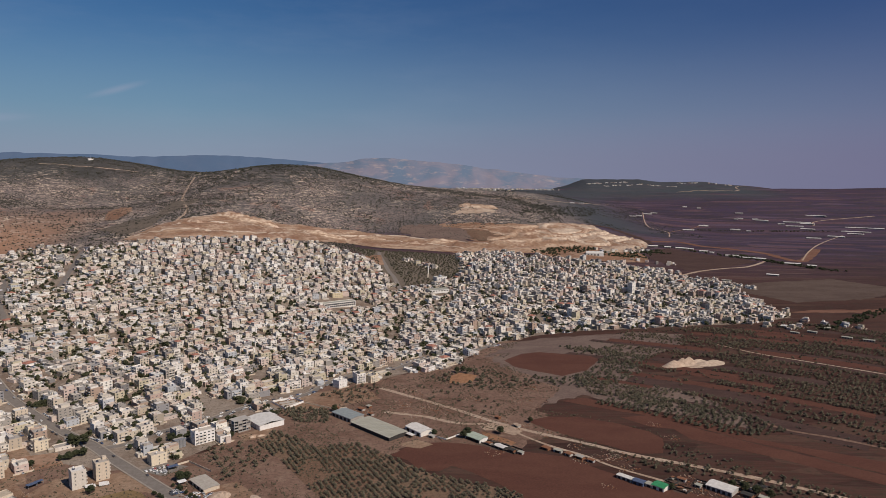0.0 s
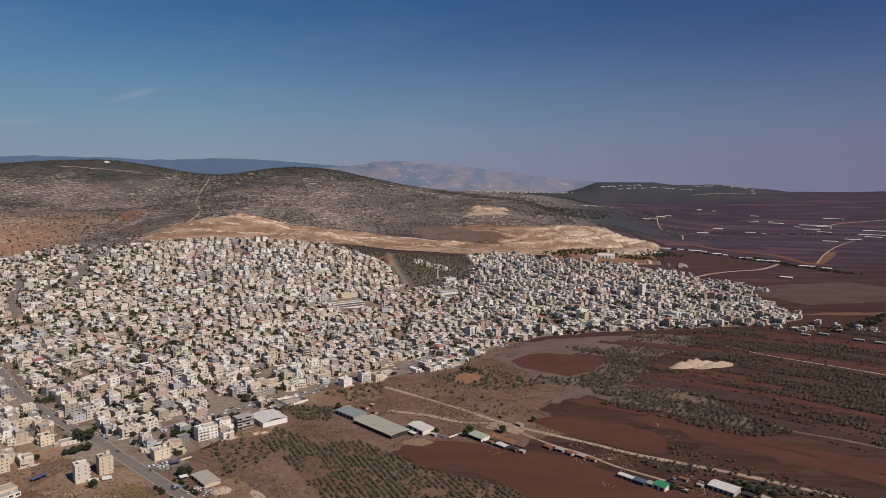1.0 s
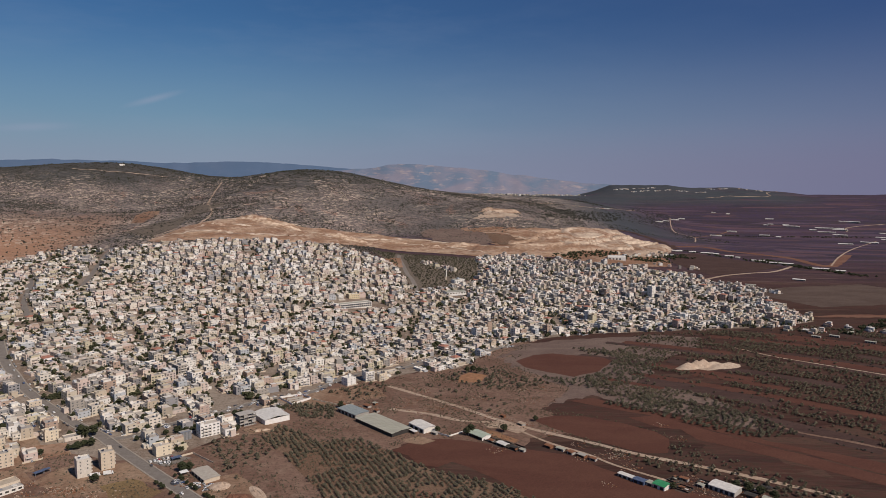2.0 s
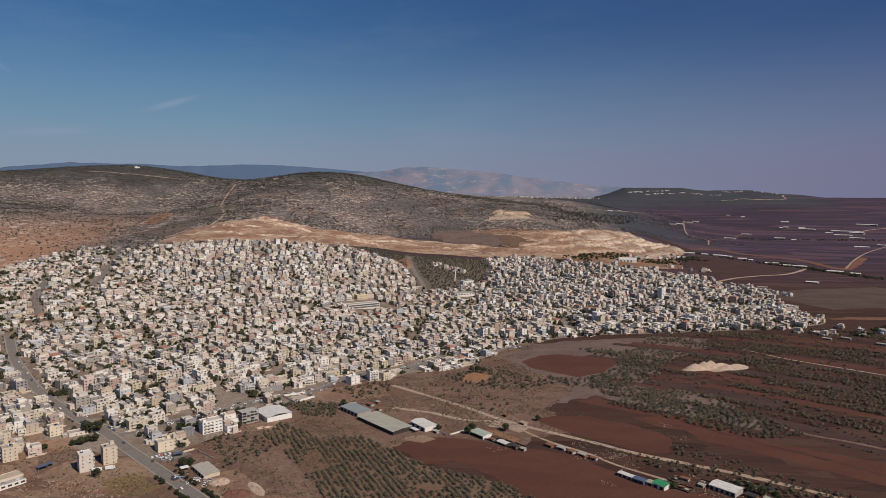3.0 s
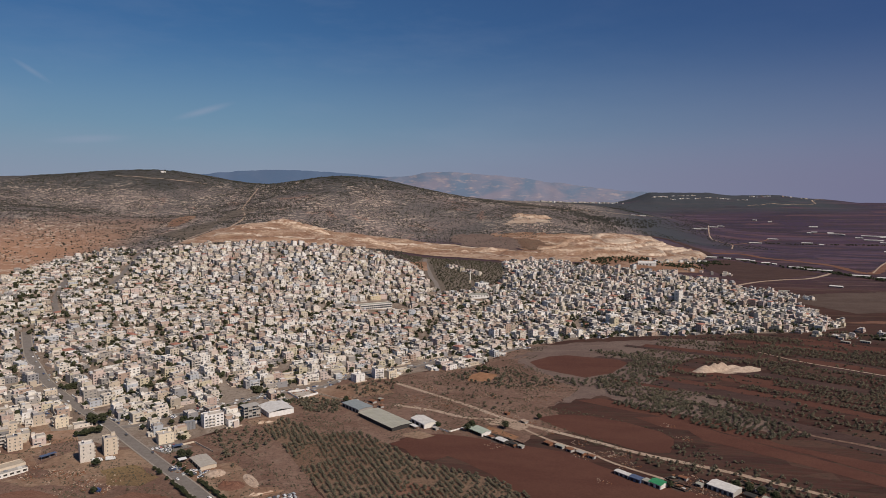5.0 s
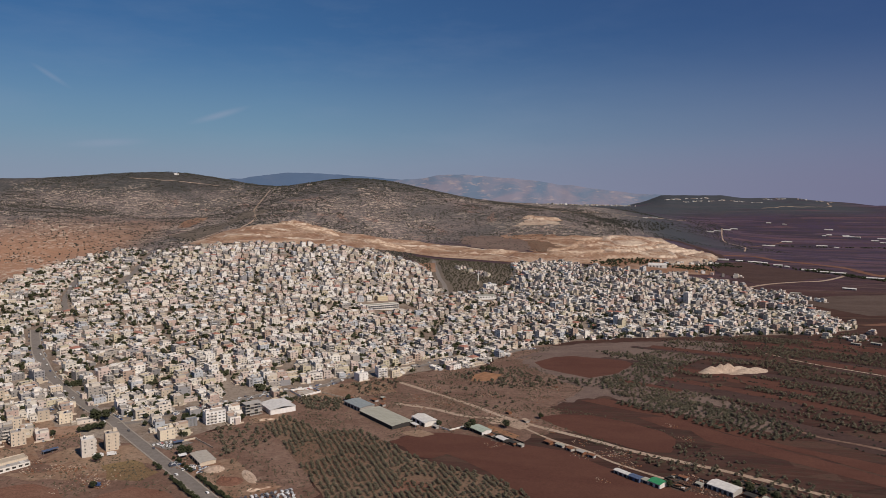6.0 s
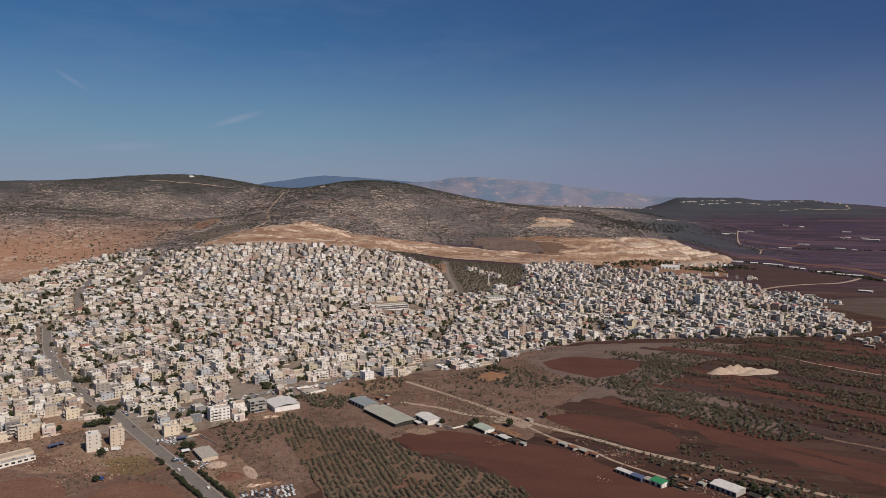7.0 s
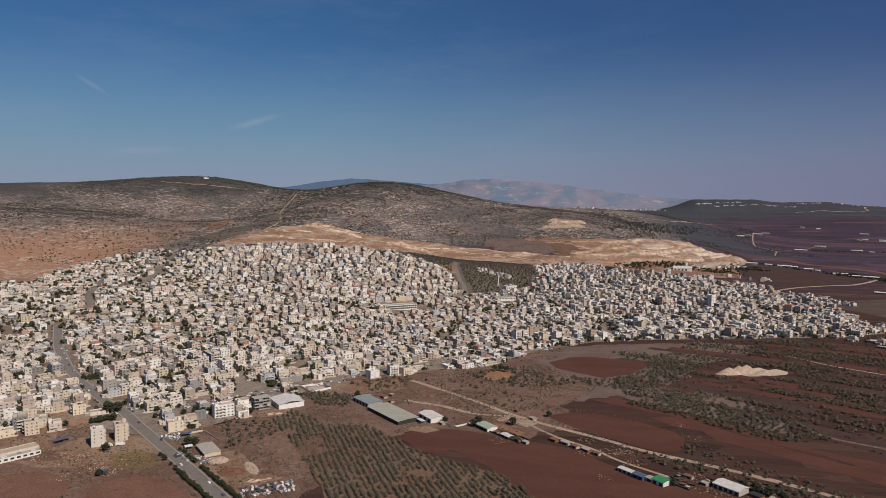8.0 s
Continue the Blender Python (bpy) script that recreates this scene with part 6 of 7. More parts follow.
def crown(s, x, y, z, wide, high, n, rng, size):
    for _ in range(n):
        a, f, h = rng.uniform(0, 6.28), math.sqrt(rng.random()), rng.random()
        r = wide * f * math.sqrt(max(0.05, 1 - (2 * h - 0.9) ** 2 * 0.85))
        clump(s, (x + r * math.cos(a), y + r * math.sin(a), z + high * h), size * rng.uniform(0.7, 1.35), rng)


def trunk(s, high, r, rng, limbs=4):
    s.drum(0, 0, -0.4, high, r, 0, 7, r * 0.7)
    for i in range(limbs):
        a = 6.28 * i / limbs + rng.uniform(-0.4, 0.4)
        q = Solid()
        q.drum(0, 0, 0, high * 0.9, r * 0.5, 0, 5, r * 0.2)
        s.add(q, Matrix.Translation((0, 0, high * 0.9)) @ Matrix.Rotation(a, 4, "Z") @ Matrix.Rotation(0.7, 4, "Y"))


def tree(kind, seed):
    rng = random.Random(seed)
    if kind == "olive":
        ob = thing("olive_tree", "grey-green olive tree on weedy brown soil", "tree", "olive grove")
        high, wide, n, size, leaf = 1.3, 1.75, 60, 0.5, M_OLIVE
    else:
        ob = thing("garden_tree", "dark green garden tree beside the houses", "tree", "garden trees")
        high, wide, n, size, leaf = 2.2, 2.6, 80, 0.7, M_LEAF
    t = Solid()
    trunk(t, high, 0.22, rng)
    t.link("trunk", M_BARK, ob)
    s = Solid()
    crown(s, 0, 0, high * 0.8, wide, wide * 1.35, n, rng, size)
    s.link("crown", leaf, ob)
    return ob


OLIVES = [tree("olive", 40 + i) for i in range(4)]
GARDEN = [tree("garden", 60 + i) for i in range(3)]
USED = {}


def plant(kinds, x, y, rng, low=0.8, high=1.2):
    k = rng.randrange(len(kinds))
    m = pose(x, y, ground_at(x, y), 0, 0, rng.uniform(0, 360))
    size = rng.uniform(low, high)
    ob = kinds[k]
    if ob.name in USED:
        ob = copy_thing(ob, m)
    USED[ob.name] = True
    USED[kinds[k].name] = True
    ob.matrix_basis = m @ Matrix.Scale(size, 4)


TUFT = np.array([(1, 0, 0), (0, 1, 0), (-1, 0, 0), (0, -1, 0), (0, 0, 0.8), (0, 0, -0.64)])
TUFT_FACES = np.array([(0, 1, 4), (1, 2, 4), (2, 3, 4), (3, 0, 4), (1, 0, 5), (2, 1, 5), (3, 2, 5), (0, 3, 5)])
STEM = np.array([(math.cos(a), math.sin(a), z) for z in (0, 1) for a in (0, 2.1, 4.2)])
STEM_FACES = np.array([(0, 1, 4), (0, 4, 3), (1, 2, 5), (1, 5, 4), (2, 0, 3), (2, 3, 5)])


def grove_stuff(name, places, label, leaf, wide, n, size, seed, stem=0.9, category="trees", low=0.65, high=1.3):
    """Many trees or shrubs that nobody could count, as one object: stems and leafy crowns."""
    rng = np.random.default_rng(seed)
    at = np.array([(p[0], p[1]) for p in places])
    base = np.c_[at, land(at[:, 0], at[:, 1])]
    grow = rng.uniform(low, high, len(at))
    root, k = np.repeat(base, n, 0), np.repeat(grow, n)
    m = len(k)
    a, h = rng.uniform(0, 6.28, m), rng.random(m)
    r = wide * k * np.sqrt(rng.random(m)) * np.sqrt(np.maximum(0.05, 1 - (2 * h - 0.9) ** 2 * 0.85))
    mid = root + np.c_[r * np.cos(a), r * np.sin(a), stem * 0.8 + wide * 1.25 * k * h]
    turn, tilt = rng.uniform(0, 6.28, m), rng.uniform(-0.6, 0.6, m)
    p = TUFT[None] * rng.uniform(0.75, 1.3, (m, 6, 1)) * (size * k * rng.uniform(0.7, 1.35, m))[:, None, None]
    x = p[..., 0] * np.cos(turn)[:, None] - p[..., 1] * np.sin(turn)[:, None]
    y = p[..., 0] * np.sin(turn)[:, None] + p[..., 1] * np.cos(turn)[:, None]
    y, z = y * np.cos(tilt)[:, None] - p[..., 2] * np.sin(tilt)[:, None], y * np.sin(tilt)[:, None] + p[..., 2] * np.cos(tilt)[:, None]
    verts = (np.stack([x, y, z], -1) + mid[:, None]).reshape(-1, 3)
    faces = (TUFT_FACES[None] + 6 * np.arange(m)[:, None, None]).reshape(-1, 3)
    slots = np.zeros(len(faces), int)
    if stem:
        rods = (STEM[None] * (0.2, 0.2, stem * 1.6 + 0.5) + base[:, None] - (0, 0, 0.5)).reshape(-1, 3)
        more = (STEM_FACES[None] + len(verts) + 6 * np.arange(len(at))[:, None, None]).reshape(-1, 3)
        verts, faces, slots = np.r_[verts, rods], np.r_[faces, more], np.r_[slots, np.ones(len(more), int)]
    return tagged(mesh_object(name, verts, faces, [leaf, M_BARK], slots=slots), label, category, kind="stuff")


near_places = sorted(spread(GROVE_NEAR, 4.0, 8, 0.14, -62, 1.25), key=lambda p: p[1])
tree_rng = random.Random(5)
near_places = [p for p in near_places if tree_rng.random() < 0.86 and noise.noise(Vector((p[0] * 0.03, p[1] * 0.03, 0))) > -0.45]
for p in near_places[:172]:
    plant(OLIVES, *p, tree_rng, 0.65, 1.0)
grove_stuff("olive_grove", near_places[172:], "rows of grey-green olive trees on brown soil", M_OLIVE, 1.45, 20, 0.58, 1)

GROVES = [
    ([(-226, 642), (-207, 660), (-186, 656), (-152, 618), (-195, 572), (-156, 546), (-214, 611)], 7.5, 0.7),
    ([(-186, 762), (-130, 756), (-112, 722), (-130, 712), (-168, 716), (-180, 735)], 5.0, 0.85),
    ([(-147, 805), (-88, 867), (-73, 819), (-107, 777)], 7.8, 0.7),
    ([(-25, 894), (65, 956), (87, 910), (135, 871), (51, 836)], 7.2, 0.8),
    ([(179, 789), (231, 827), (315, 780), (344, 746), (365, 701), (312, 686), (257, 725)], 6.2, 0.92),
    ([(156, 611), (195, 634), (325, 572), (429, 500), (390, 494), (240, 592)], 7.8, 0.6),
    ([(118, 905), (150, 852), (205, 855), (262, 905), (300, 1000), (262, 1062), (180, 1085), (240, 1010), (200, 925), (165, 898)], 6.6, 0.75),
    ([(-65, 845), (13, 858), (78, 780), (52, 748), (0, 780)], 10.8, 0.45),
]
for i, (poly, gap, full) in enumerate(GROVES):
    places = [p for p in spread(poly, gap, 70 + i, 0.3) if tree_rng.random() < full and not inside(SAND_LOT, [p[0]], [p[1]])[0] and off_roads(np.array([p[0]]), np.array([p[1]]))[0]]
    grove_stuff("olive_grove", places, "loose rows of dark olive trees on red soil", M_OLIVE, 1.9, 22, 0.72, 80 + i)
# the eastern plain: long narrow parcels side by side, olives on some, bare soil on others
ALONG, ACROSS = Vector((0.809, -0.588)), Vector((0.588, 0.809))
EAST_GROVE = [(156, 1080), (215, 1150), (330, 1180), (460, 1188), (560, 1190), (650, 1245), (780, 1220), (760, 700), (560, 540), (360, 690), (300, 690), (255, 730), (180, 830)]
band_rng = random.Random(29)
loose, edges = [], []
c = 776.0
while c < 1330:
    wide = band_rng.uniform(12, 32)
    s = -470.0 + band_rng.uniform(0, 60)
    while s < 230:
        long = band_rng.uniform(80, 230)
        kind = band_rng.choices(("olive", "thin", "red", "grey", "dry"), (5, 2, 2, 1.6, 0.8))[0]
        ends = [ALONG * a + ACROSS * (c + b) for a, b in ((s, 0), (s + long, 0), (s + long, wide), (s, wide))]
        if kind in ("red", "grey", "dry") and all(inside(EAST_GROVE, [p.x], [p.y])[0] for p in ends):
            patch("field_parcel", [(p.x, p.y) for p in ends], {"red": M_PLOUGHED, "grey": M_DARKSOIL, "dry": M_PLOUGHED}[kind], "long narrow parcel of bare soil between olives", 0.09, 7, 2.5, 20)
        full, gap = {"olive": (0.9, 5.3), "thin": (0.45, 6.5)}.get(kind, (0.07, 7.0))
        for i in range(int(long / gap)):
            for j in range(max(1, int(wide / (gap * 1.15)))):
                p = ALONG * (s + gap * (i + band_rng.uniform(0.3, 0.7))) + ACROSS * (c + gap * 1.15 * (j + band_rng.uniform(0.3, 0.7)))
                if band_rng.random() < full:
                    loose.append(p)
        for i in range(int(long / 3)):
            if band_rng.random() < 0.3 + 0.5 * noise.noise(Vector((s + i, c, 0)) * 0.05):
                edges.append(ALONG * (s + 3 * i) + ACROSS * (c + band_rng.uniform(-0.8, 0.8)))
        s += long
    c += wide


def open_ground(places):
    x, y = np.array([p[0] for p in places]), np.array([p[1] for p in places])
    ok = inside(EAST_GROVE, x, y) & ~inside(TOWN, x, y) & off_roads(x, y) & (np.hypot((x - 352) / 56, (y - 953) / 34) > 1)
    for f in FIELDS.values():
        ok &= ~inside(f, x, y)
    return [p for p, k in zip(places, ok) if k]


grove_stuff("olive_grove", open_ground(loose), "rows of dark olive trees over the red plain", M_OLIVE, 1.8, 9, 1.02, 96, 0.7)
strips = spread([(223, 674), (296, 604), (420, 505), (408, 490), (285, 587), (213, 645)], 5.0, 101, 0.3) + spread([(161, 651), (252, 595), (390, 510), (380, 500), (244, 583), (156, 631)], 6.5, 102, 0.45)
grove_stuff("olive_grove", [p for p in strips if band_rng.random() < 0.7], "narrow strips of young olive trees beside the track", M_OLIVE, 1.3, 10, 0.7, 103, 0.7)
grove_stuff("field_hedge", open_ground(edges), "low shrubs along the edges of the fields", M_SHRUB, 0.9, 3, 0.8, 97, 0.0, "shrubs")
# low bushes and tufts over the fallow land and beside the tracks
tufts = []
while len(tufts) < 7000:
    x, y = band_rng.uniform(-430, 240), band_rng.uniform(440, 1110)
    if (inside(FALLOW, [x], [y])[0] or (x > 0 and 560 < y < 800 and 720 < 0.588 * x + 0.809 * y + 105 < 800)) and noise.noise(Vector((x * 0.03, y * 0.03, 8.0))) + band_rng.uniform(-0.35, 0.35) > 0.08:
        tufts.append((x, y))
x, y = np.array(tufts).T
ok = off_roads(x, y) & ~inside(TOWN, x, y) & ~inside(SAND_LOT, x, y)
for f in FIELDS.values():
    ok &= ~inside(f, x, y)
grove_stuff("dry_bushes", [p for p, k in zip(tufts, ok) if k], "low dry bushes and tufts on fallow land", M_OLIVE, 0.75, 3, 0.5, 98, 0.0, "shrubs")
grove_stuff("olive_grove", [p for p in spread(OLIVE_HILL, 9, 91, 0.4) if off_roads(np.array([p[0]]), np.array([p[1]]))[0]], "dark olive trees on a slope inside the town", M_OLIVE, 2.2, 14, 0.95, 92)

# maquis on the hills, thick above and thin on the bare western slope
shrub_rng = random.Random(17)
shrubs = []
while len(shrubs) < 66000:
    x, y = shrub_rng.uniform(-1950, 430), shrub_rng.uniform(1500, 3180)
    if noise.noise(Vector((x * 0.009, y * 0.009, 2))) + 0.5 * noise.noise(Vector((x * 0.03, y * 0.03, 5))) + shrub_rng.uniform(-0.5, 0.5) > -0.1:
        shrubs.append((x, y))
sx, sy = np.array(shrubs).T
sz = land(sx, sy)
thin = (sx < -780) & (sz < 150) & (np.arange(len(sx)) % 5 > 1)  # few on the bare western slope
bad = inside(TOWN, sx, sy) | inside(QUARRY, sx, sy) | (sz < 58) | thin
shrubs = [p for p, b in zip(shrubs, bad) if not b]
grove_stuff("maquis", shrubs, "dark evergreen shrubs scattered over the hills", M_SHRUB, 0.7, 1, 1.75, 18, 0.0, "shrubs", 0.5, 1.5)

# trees between the houses
town_trees = [(p[0] + tree_rng.uniform(-4, 4), p[1] + tree_rng.uniform(-4, 4)) for p in SPARE for _ in range(2)]
for x, y, turn, r in LIVED:
    for _ in range(3 if r < 0.35 else 2 if r < 0.6 else 1):
        a, far = tree_rng.uniform(0, 6.28), tree_rng.uniform(8.5, 10.5)
        town_trees.append((x + far * math.cos(a), y + far * math.sin(a)))
for _ in range(450):
    x, y = tree_rng.uniform(-1090, -300), tree_rng.uniform(900, 1600)
    if inside(TOWN, [x], [y])[0] and off_roads(np.array([x]), np.array([y]))[0]:
        town_trees.append((x, y))
for _ in range(7000):  # overgrown lots and yards
    x, y = tree_rng.uniform(-1000, 660), tree_rng.uniform(600, 1900)
    if inside(TOWN, [x], [y])[0] and noise.noise(Vector((x * 0.019, y * 0.019, 6.0))) > 0.32 and off_roads(np.array([x]), np.array([y]))[0]:
        town_trees.append((x, y))
for x, y, n, r in [(-429, 751, 16, 12), (-403, 734, 10, 8), (-438, 733, 9, 8), (-294, 829, 9, 9), (-264, 664, 9, 8), (-299, 723, 7, 8), (-338, 614, 10, 9), (-223, 766, 8, 7), (-454, 861, 9, 8), (-369, 840, 12, 11), (-362, 725, 8, 6), (-344, 710, 6, 6)]:
    town_trees += [(x + tree_rng.gauss(0, r * 0.6), y + tree_rng.gauss(0, r * 0.6)) for _ in range(n)]
town_trees.sort(key=lambda p: math.hypot(p[0], p[1] - 325))
for p in town_trees[:75]:
    plant(GARDEN, *p, tree_rng, 0.8, 1.3)
grove_stuff("garden_trees", town_trees[75:], "dark green trees between the town houses", M_LEAF, 2.9, 6, 1.95, 33, 1.2)


# ==== roads in detail ====
def strip_on(name, line, left, right, lift, thick, material, label, parent=None):
    ob = mesh_object(name, *ribbon_mesh(line, left, right, lift, thick), material)
    if parent:
        ob.parent = parent
        ob["label"] = label
        return ob
    return tagged(ob, label, "kerb", kind="structure")


strip_on("kerb_left", LINE_MAIN, 4.9, 6.4, 0.4, 0.3, M_KERB, "pale raised pavement along the main road")
strip_on("kerb_right", LINE_MAIN, -6.4, -4.9, 0.4, 0.3, M_KERB, "pale raised pavement along the main road")
strip_on("kerb_edge", LINE_EDGE, 3.5, 4.8, 0.38, 0.3, M_KERB, "pale raised pavement along the street")


# ==== vehicles ====
def paint(name, colour):
    return simple(name, colour, tuple(c * 0.85 for c in colour), 0.8, 0.35, 0.0, 0.5, 0)


PAINTS = [("white", paint("car_white", (0.75, 0.75, 0.73))), ("silver", paint("car_silver", (0.42, 0.43, 0.44))), ("dark grey", paint("car_grey", (0.07, 0.07, 0.08))), ("blue", paint("car_blue", (0.04, 0.08, 0.2))), ("red", paint("car_red", (0.3, 0.03, 0.03)))]
M_TYRE = simple("tyre_rubber", (0.02, 0.02, 0.02), (0.035, 0.035, 0.035), 3.0)


def car(colour, coat, kind="car"):
    ob = thing(kind, f"{colour} car parked or driving in town" if kind == "car" else f"{colour} delivery truck beside the road", "car" if kind == "car" else "truck", "cars of the town" if kind == "car" else "")
    b = Solid()
    if kind == "car":
        side = [(-2.15, 0.35), (2.15, 0.35), (2.2, 0.75), (1.2, 0.92), (0.65, 1.45), (-1.15, 1.47), (-1.75, 1.0), (-2.2, 0.92)]
        half, wheels, r = 0.85, (-1.35, 1.35), 0.32
    else:
        side = [(-4.0, 0.7), (4.0, 0.7), (4.05, 1.8), (3.6, 2.6), (2.4, 2.65), (2.35, 1.2), (2.1, 1.2), (2.1, 3.2), (-4.0, 3.2)]
        half, wheels, r = 1.2, (-2.6, -1.5, 3.0), 0.5
    k, n = len(b.v), len(side)
    b.v += [(x, -half, z) for x, z in side] + [(x, half, z) for x, z in side]
    b.f += [tuple(range(n)), tuple(range(2 * n - 1, n - 1, -1))] + [(i, n + i, n + (i + 1) % n, (i + 1) % n) for i in range(n)]
    b.s += [0] * (n + 2)
    b.link("body", coat, ob)
    if kind == "car":
        for name, x0, x1, x2, x3 in (("windscreen", 0.72, 1.12, 1.14, 0.74), ("rear_window", -1.22, -1.66, -1.68, -1.24)):
            g = Solid()
            za, zb = 1.42, 1.0
            g.quad([(x0, -0.7, za + 0.03), (x0, 0.7, za + 0.03), (x1, 0.7, zb + 0.03), (x1, -0.7, zb + 0.03)])
            g.link(name, M_GLASS, ob)
        for sign in (-1, 1):
            g = Solid()
            g.quad([(-1.35, sign * 0.86, 1.05), (0.85, sign * 0.86, 1.05), (0.55, sign * 0.86, 1.38), (-1.1, sign * 0.86, 1.38)])
            g.link("side_window", M_GLASS, ob)
    else:
        g = Solid()
        g.quad([(3.72, -1.0, 2.5), (3.72, 1.0, 2.5), (4.08, 1.0, 1.85), (4.08, -1.0, 1.85)])
        g.link("windscreen", M_GLASS, ob)
    for x in wheels:
        for sign in (-1, 1):
            w = Solid()
            w.drum(0, 0, -0.11, 0.11, r, 0, 10)
            o = w.link("wheel", M_TYRE, ob)
            o.matrix_basis = Matrix.Translation((x, sign * (half - 0.1), r)) @ Matrix.Rotation(math.pi / 2, 4, "X")
    return ob


CARS = {}
car_rng = random.Random(9)


def park(x, y, turn, k=None, kind="car"):
    k = car_rng.choices(range(5), (6, 3, 2.5, 1, 0.6))[0] if k is None else k
    z = ground_at(x, y) + 0.24
    if (k, kind) not in CARS:
        CARS[k, kind] = car(*PAINTS[k], kind)
        CARS[k, kind].matrix_world = pose(x, y, z, 0, 0, turn)
    else:
        copy_thing(CARS[k, kind], pose(x, y, z, 0, 0, turn))


for i in range(3, len(LINE_MAIN) - 12, 3):
    p, q = LINE_MAIN[i], LINE_MAIN[i + 1]
    way = (q - p).normalized()
    lane = car_rng.choice((-2.6, 2.6))
    if car_rng.random() < 0.75:
        park(p.x - way.y * lane, p.y + way.x * lane, math.degrees(math.atan2(way.y, way.x)) + (180 if lane > 0 else 0))
for i in range(12):  # parking lot by the corner building
    if car_rng.random() < 0.85:
        park(-262 + 2.9 * (i % 6) + 1.4 * (i // 6), 590 + 2.4 * (i % 6) - 9.5 * (i // 6), 130)
for i in range(44):  # wrecks in the yard
    park(-138 + 3.4 * (i % 11) + 2.6 * (i // 11) + car_rng.uniform(-1, 1), 484 + 1.9 * (i % 11) - 4.6 * (i // 11) + 14 + car_rng.uniform(-0.6, 0.6), 125 + car_rng.uniform(-40, 40), car_rng.choice((0, 0, 1, 1, 2, 2)))
for i in range(12):  # cars on the western lot
    park(-432 + 3.2 * (i % 6), 655 + 3.0 * (i % 6) + 8 * (i // 6), 40 + car_rng.uniform(-6, 6))
for i in range(14):  # parked along the edge street
    p, q = LINE_EDGE[4 + 2 * i], LINE_EDGE[5 + 2 * i]
    way = (q - p).normalized()
    if car_rng.random() < 0.7:
        park(p.x + way.y * 2.4, p.y - way.x * 2.4, math.degrees(math.atan2(way.y, way.x)))
park(-295, 558, 30, 0, "truck")
park(-286, 563, 28, 0, "truck")
park(-262, 503, 15, 3, "truck")


def parked_cars():
    """Cars in the lanes and lots of the town, too many and too far to count: a body, a glazed cabin and a roof each."""
    rng = random.Random(77)
    places = []
    for line, off in ((LINE_MAIN, 7.6), (LINE_MAIN, -7.6), (LINE_EDGE, 5.6), (LINE_EDGE, -4.4)):
        for p, q in zip(line, line[1:]):
            way = (q - p).normalized()
            for k in (0.25, 0.75):
                if p.y > 635 and rng.random() < 0.34:
                    c = p.lerp(q, k)
                    places.append((c.x - way.y * off, c.y + way.x * off, math.degrees(math.atan2(way.y, way.x))))
    for x, y, n, reach in ((-432, 662, 26, 16), (-420, 655, 14, 10), (-200, 545, 16, 9), (-222, 552, 12, 7), (-250, 590, 10, 8), (-330, 660, 14, 12), (-390, 735, 10, 10), (-290, 672, 14, 10), (-262, 700, 10, 9)):
        places += [(x + rng.uniform(-reach, reach), y + rng.uniform(-reach, reach) * 0.7, rng.choice((42, 132)) + rng.uniform(-8, 8)) for _ in range(n)]
    for x, y, turn, r in LIVED[:330]:
        if rng.random() < 0.4:
            a = radians(turn + rng.choice((0, 90, 180, 270)))
            places.append((x + 10.5 * math.cos(a), y + 10.5 * math.sin(a), turn + rng.choice((0, 90))))
    s = Solid()
    for x, y, turn in places:
        t, coat = Solid(), rng.choices((0, 1, 2, 3, 4), (6, 3, 2.5, 1, 0.6))[0]
        t.box(-2.1, 2.1, -0.85, 0.85, 0.25, 0.9, coat, bottom=False)
        k = len(t.v)
        t.v += [(-1.7, -0.8, 0.9), (1.15, -0.8, 0.9), (1.15, 0.8, 0.9), (-1.7, 0.8, 0.9), (-1.2, -0.65, 1.42), (0.6, -0.65, 1.42), (0.6, 0.65, 1.42), (-1.2, 0.65, 1.42)]
        t.f += [(k, k + 1, k + 5, k + 4), (k + 1, k + 2, k + 6, k + 5), (k + 2, k + 3, k + 7, k + 6), (k + 3, k, k + 4, k + 7), (k + 4, k + 5, k + 6, k + 7)]
        t.s += [5, 5, 5, 5, coat]
        s.add(t, pose(x, y, ground_at(x, y) + 0.2, 0, 0, turn))
    tagged(s.link("parked_cars", [c for _, c in PAINTS] + [M_GLASS]), "small cars parked along the streets and lots", "cars", kind="stuff")


parked_cars()


# ==== walls, awnings and yards ====
def wall_run(pts, high, material, label, thick=0.25):
    line = [Vector(a).lerp(Vector(b), k / 4) for a, b in zip(pts, pts[1:]) for k in range(4)] + [Vector(pts[-1])]
    ob = mesh_object("boundary_wall", *ribbon_mesh(line, -thick / 2, thick / 2, high, high + 0.6), material)
    tagged(ob, label, "wall")


wall_run([(-196, 774), (-176, 754), (-160, 778), (-174, 790), (-195, 775)], 2.4, M_WHITE, "white masonry wall round a building plot")
wall_run([(-186, 770), (-170, 780)], 2.2, M_CONCRETE, "raw block wall of a house begun on its plot")
wall_run([(-182, 763), (-166, 775)], 2.2, M_CONCRETE, "raw block wall of a house begun on its plot")
wall_run([(-158, 776), (-120, 758), (-108, 764)], 1.6, M_BEIGE, "low pale masonry wall behind the grove")
wall_run([(-12, 684), (4, 672), (22, 690)], 1.6, M_WHITE, "low white wall beside the farm shed")
wall_run([(-248, 596), (-232, 612), (-205, 592)], 1.8, M_BEIGE, "low pale wall round the parking lot")
wall_run([(-470, 1500), (-560, 1560), (-660, 1590)], 3.0, M_LIME, "pale retaining wall of the hill road")


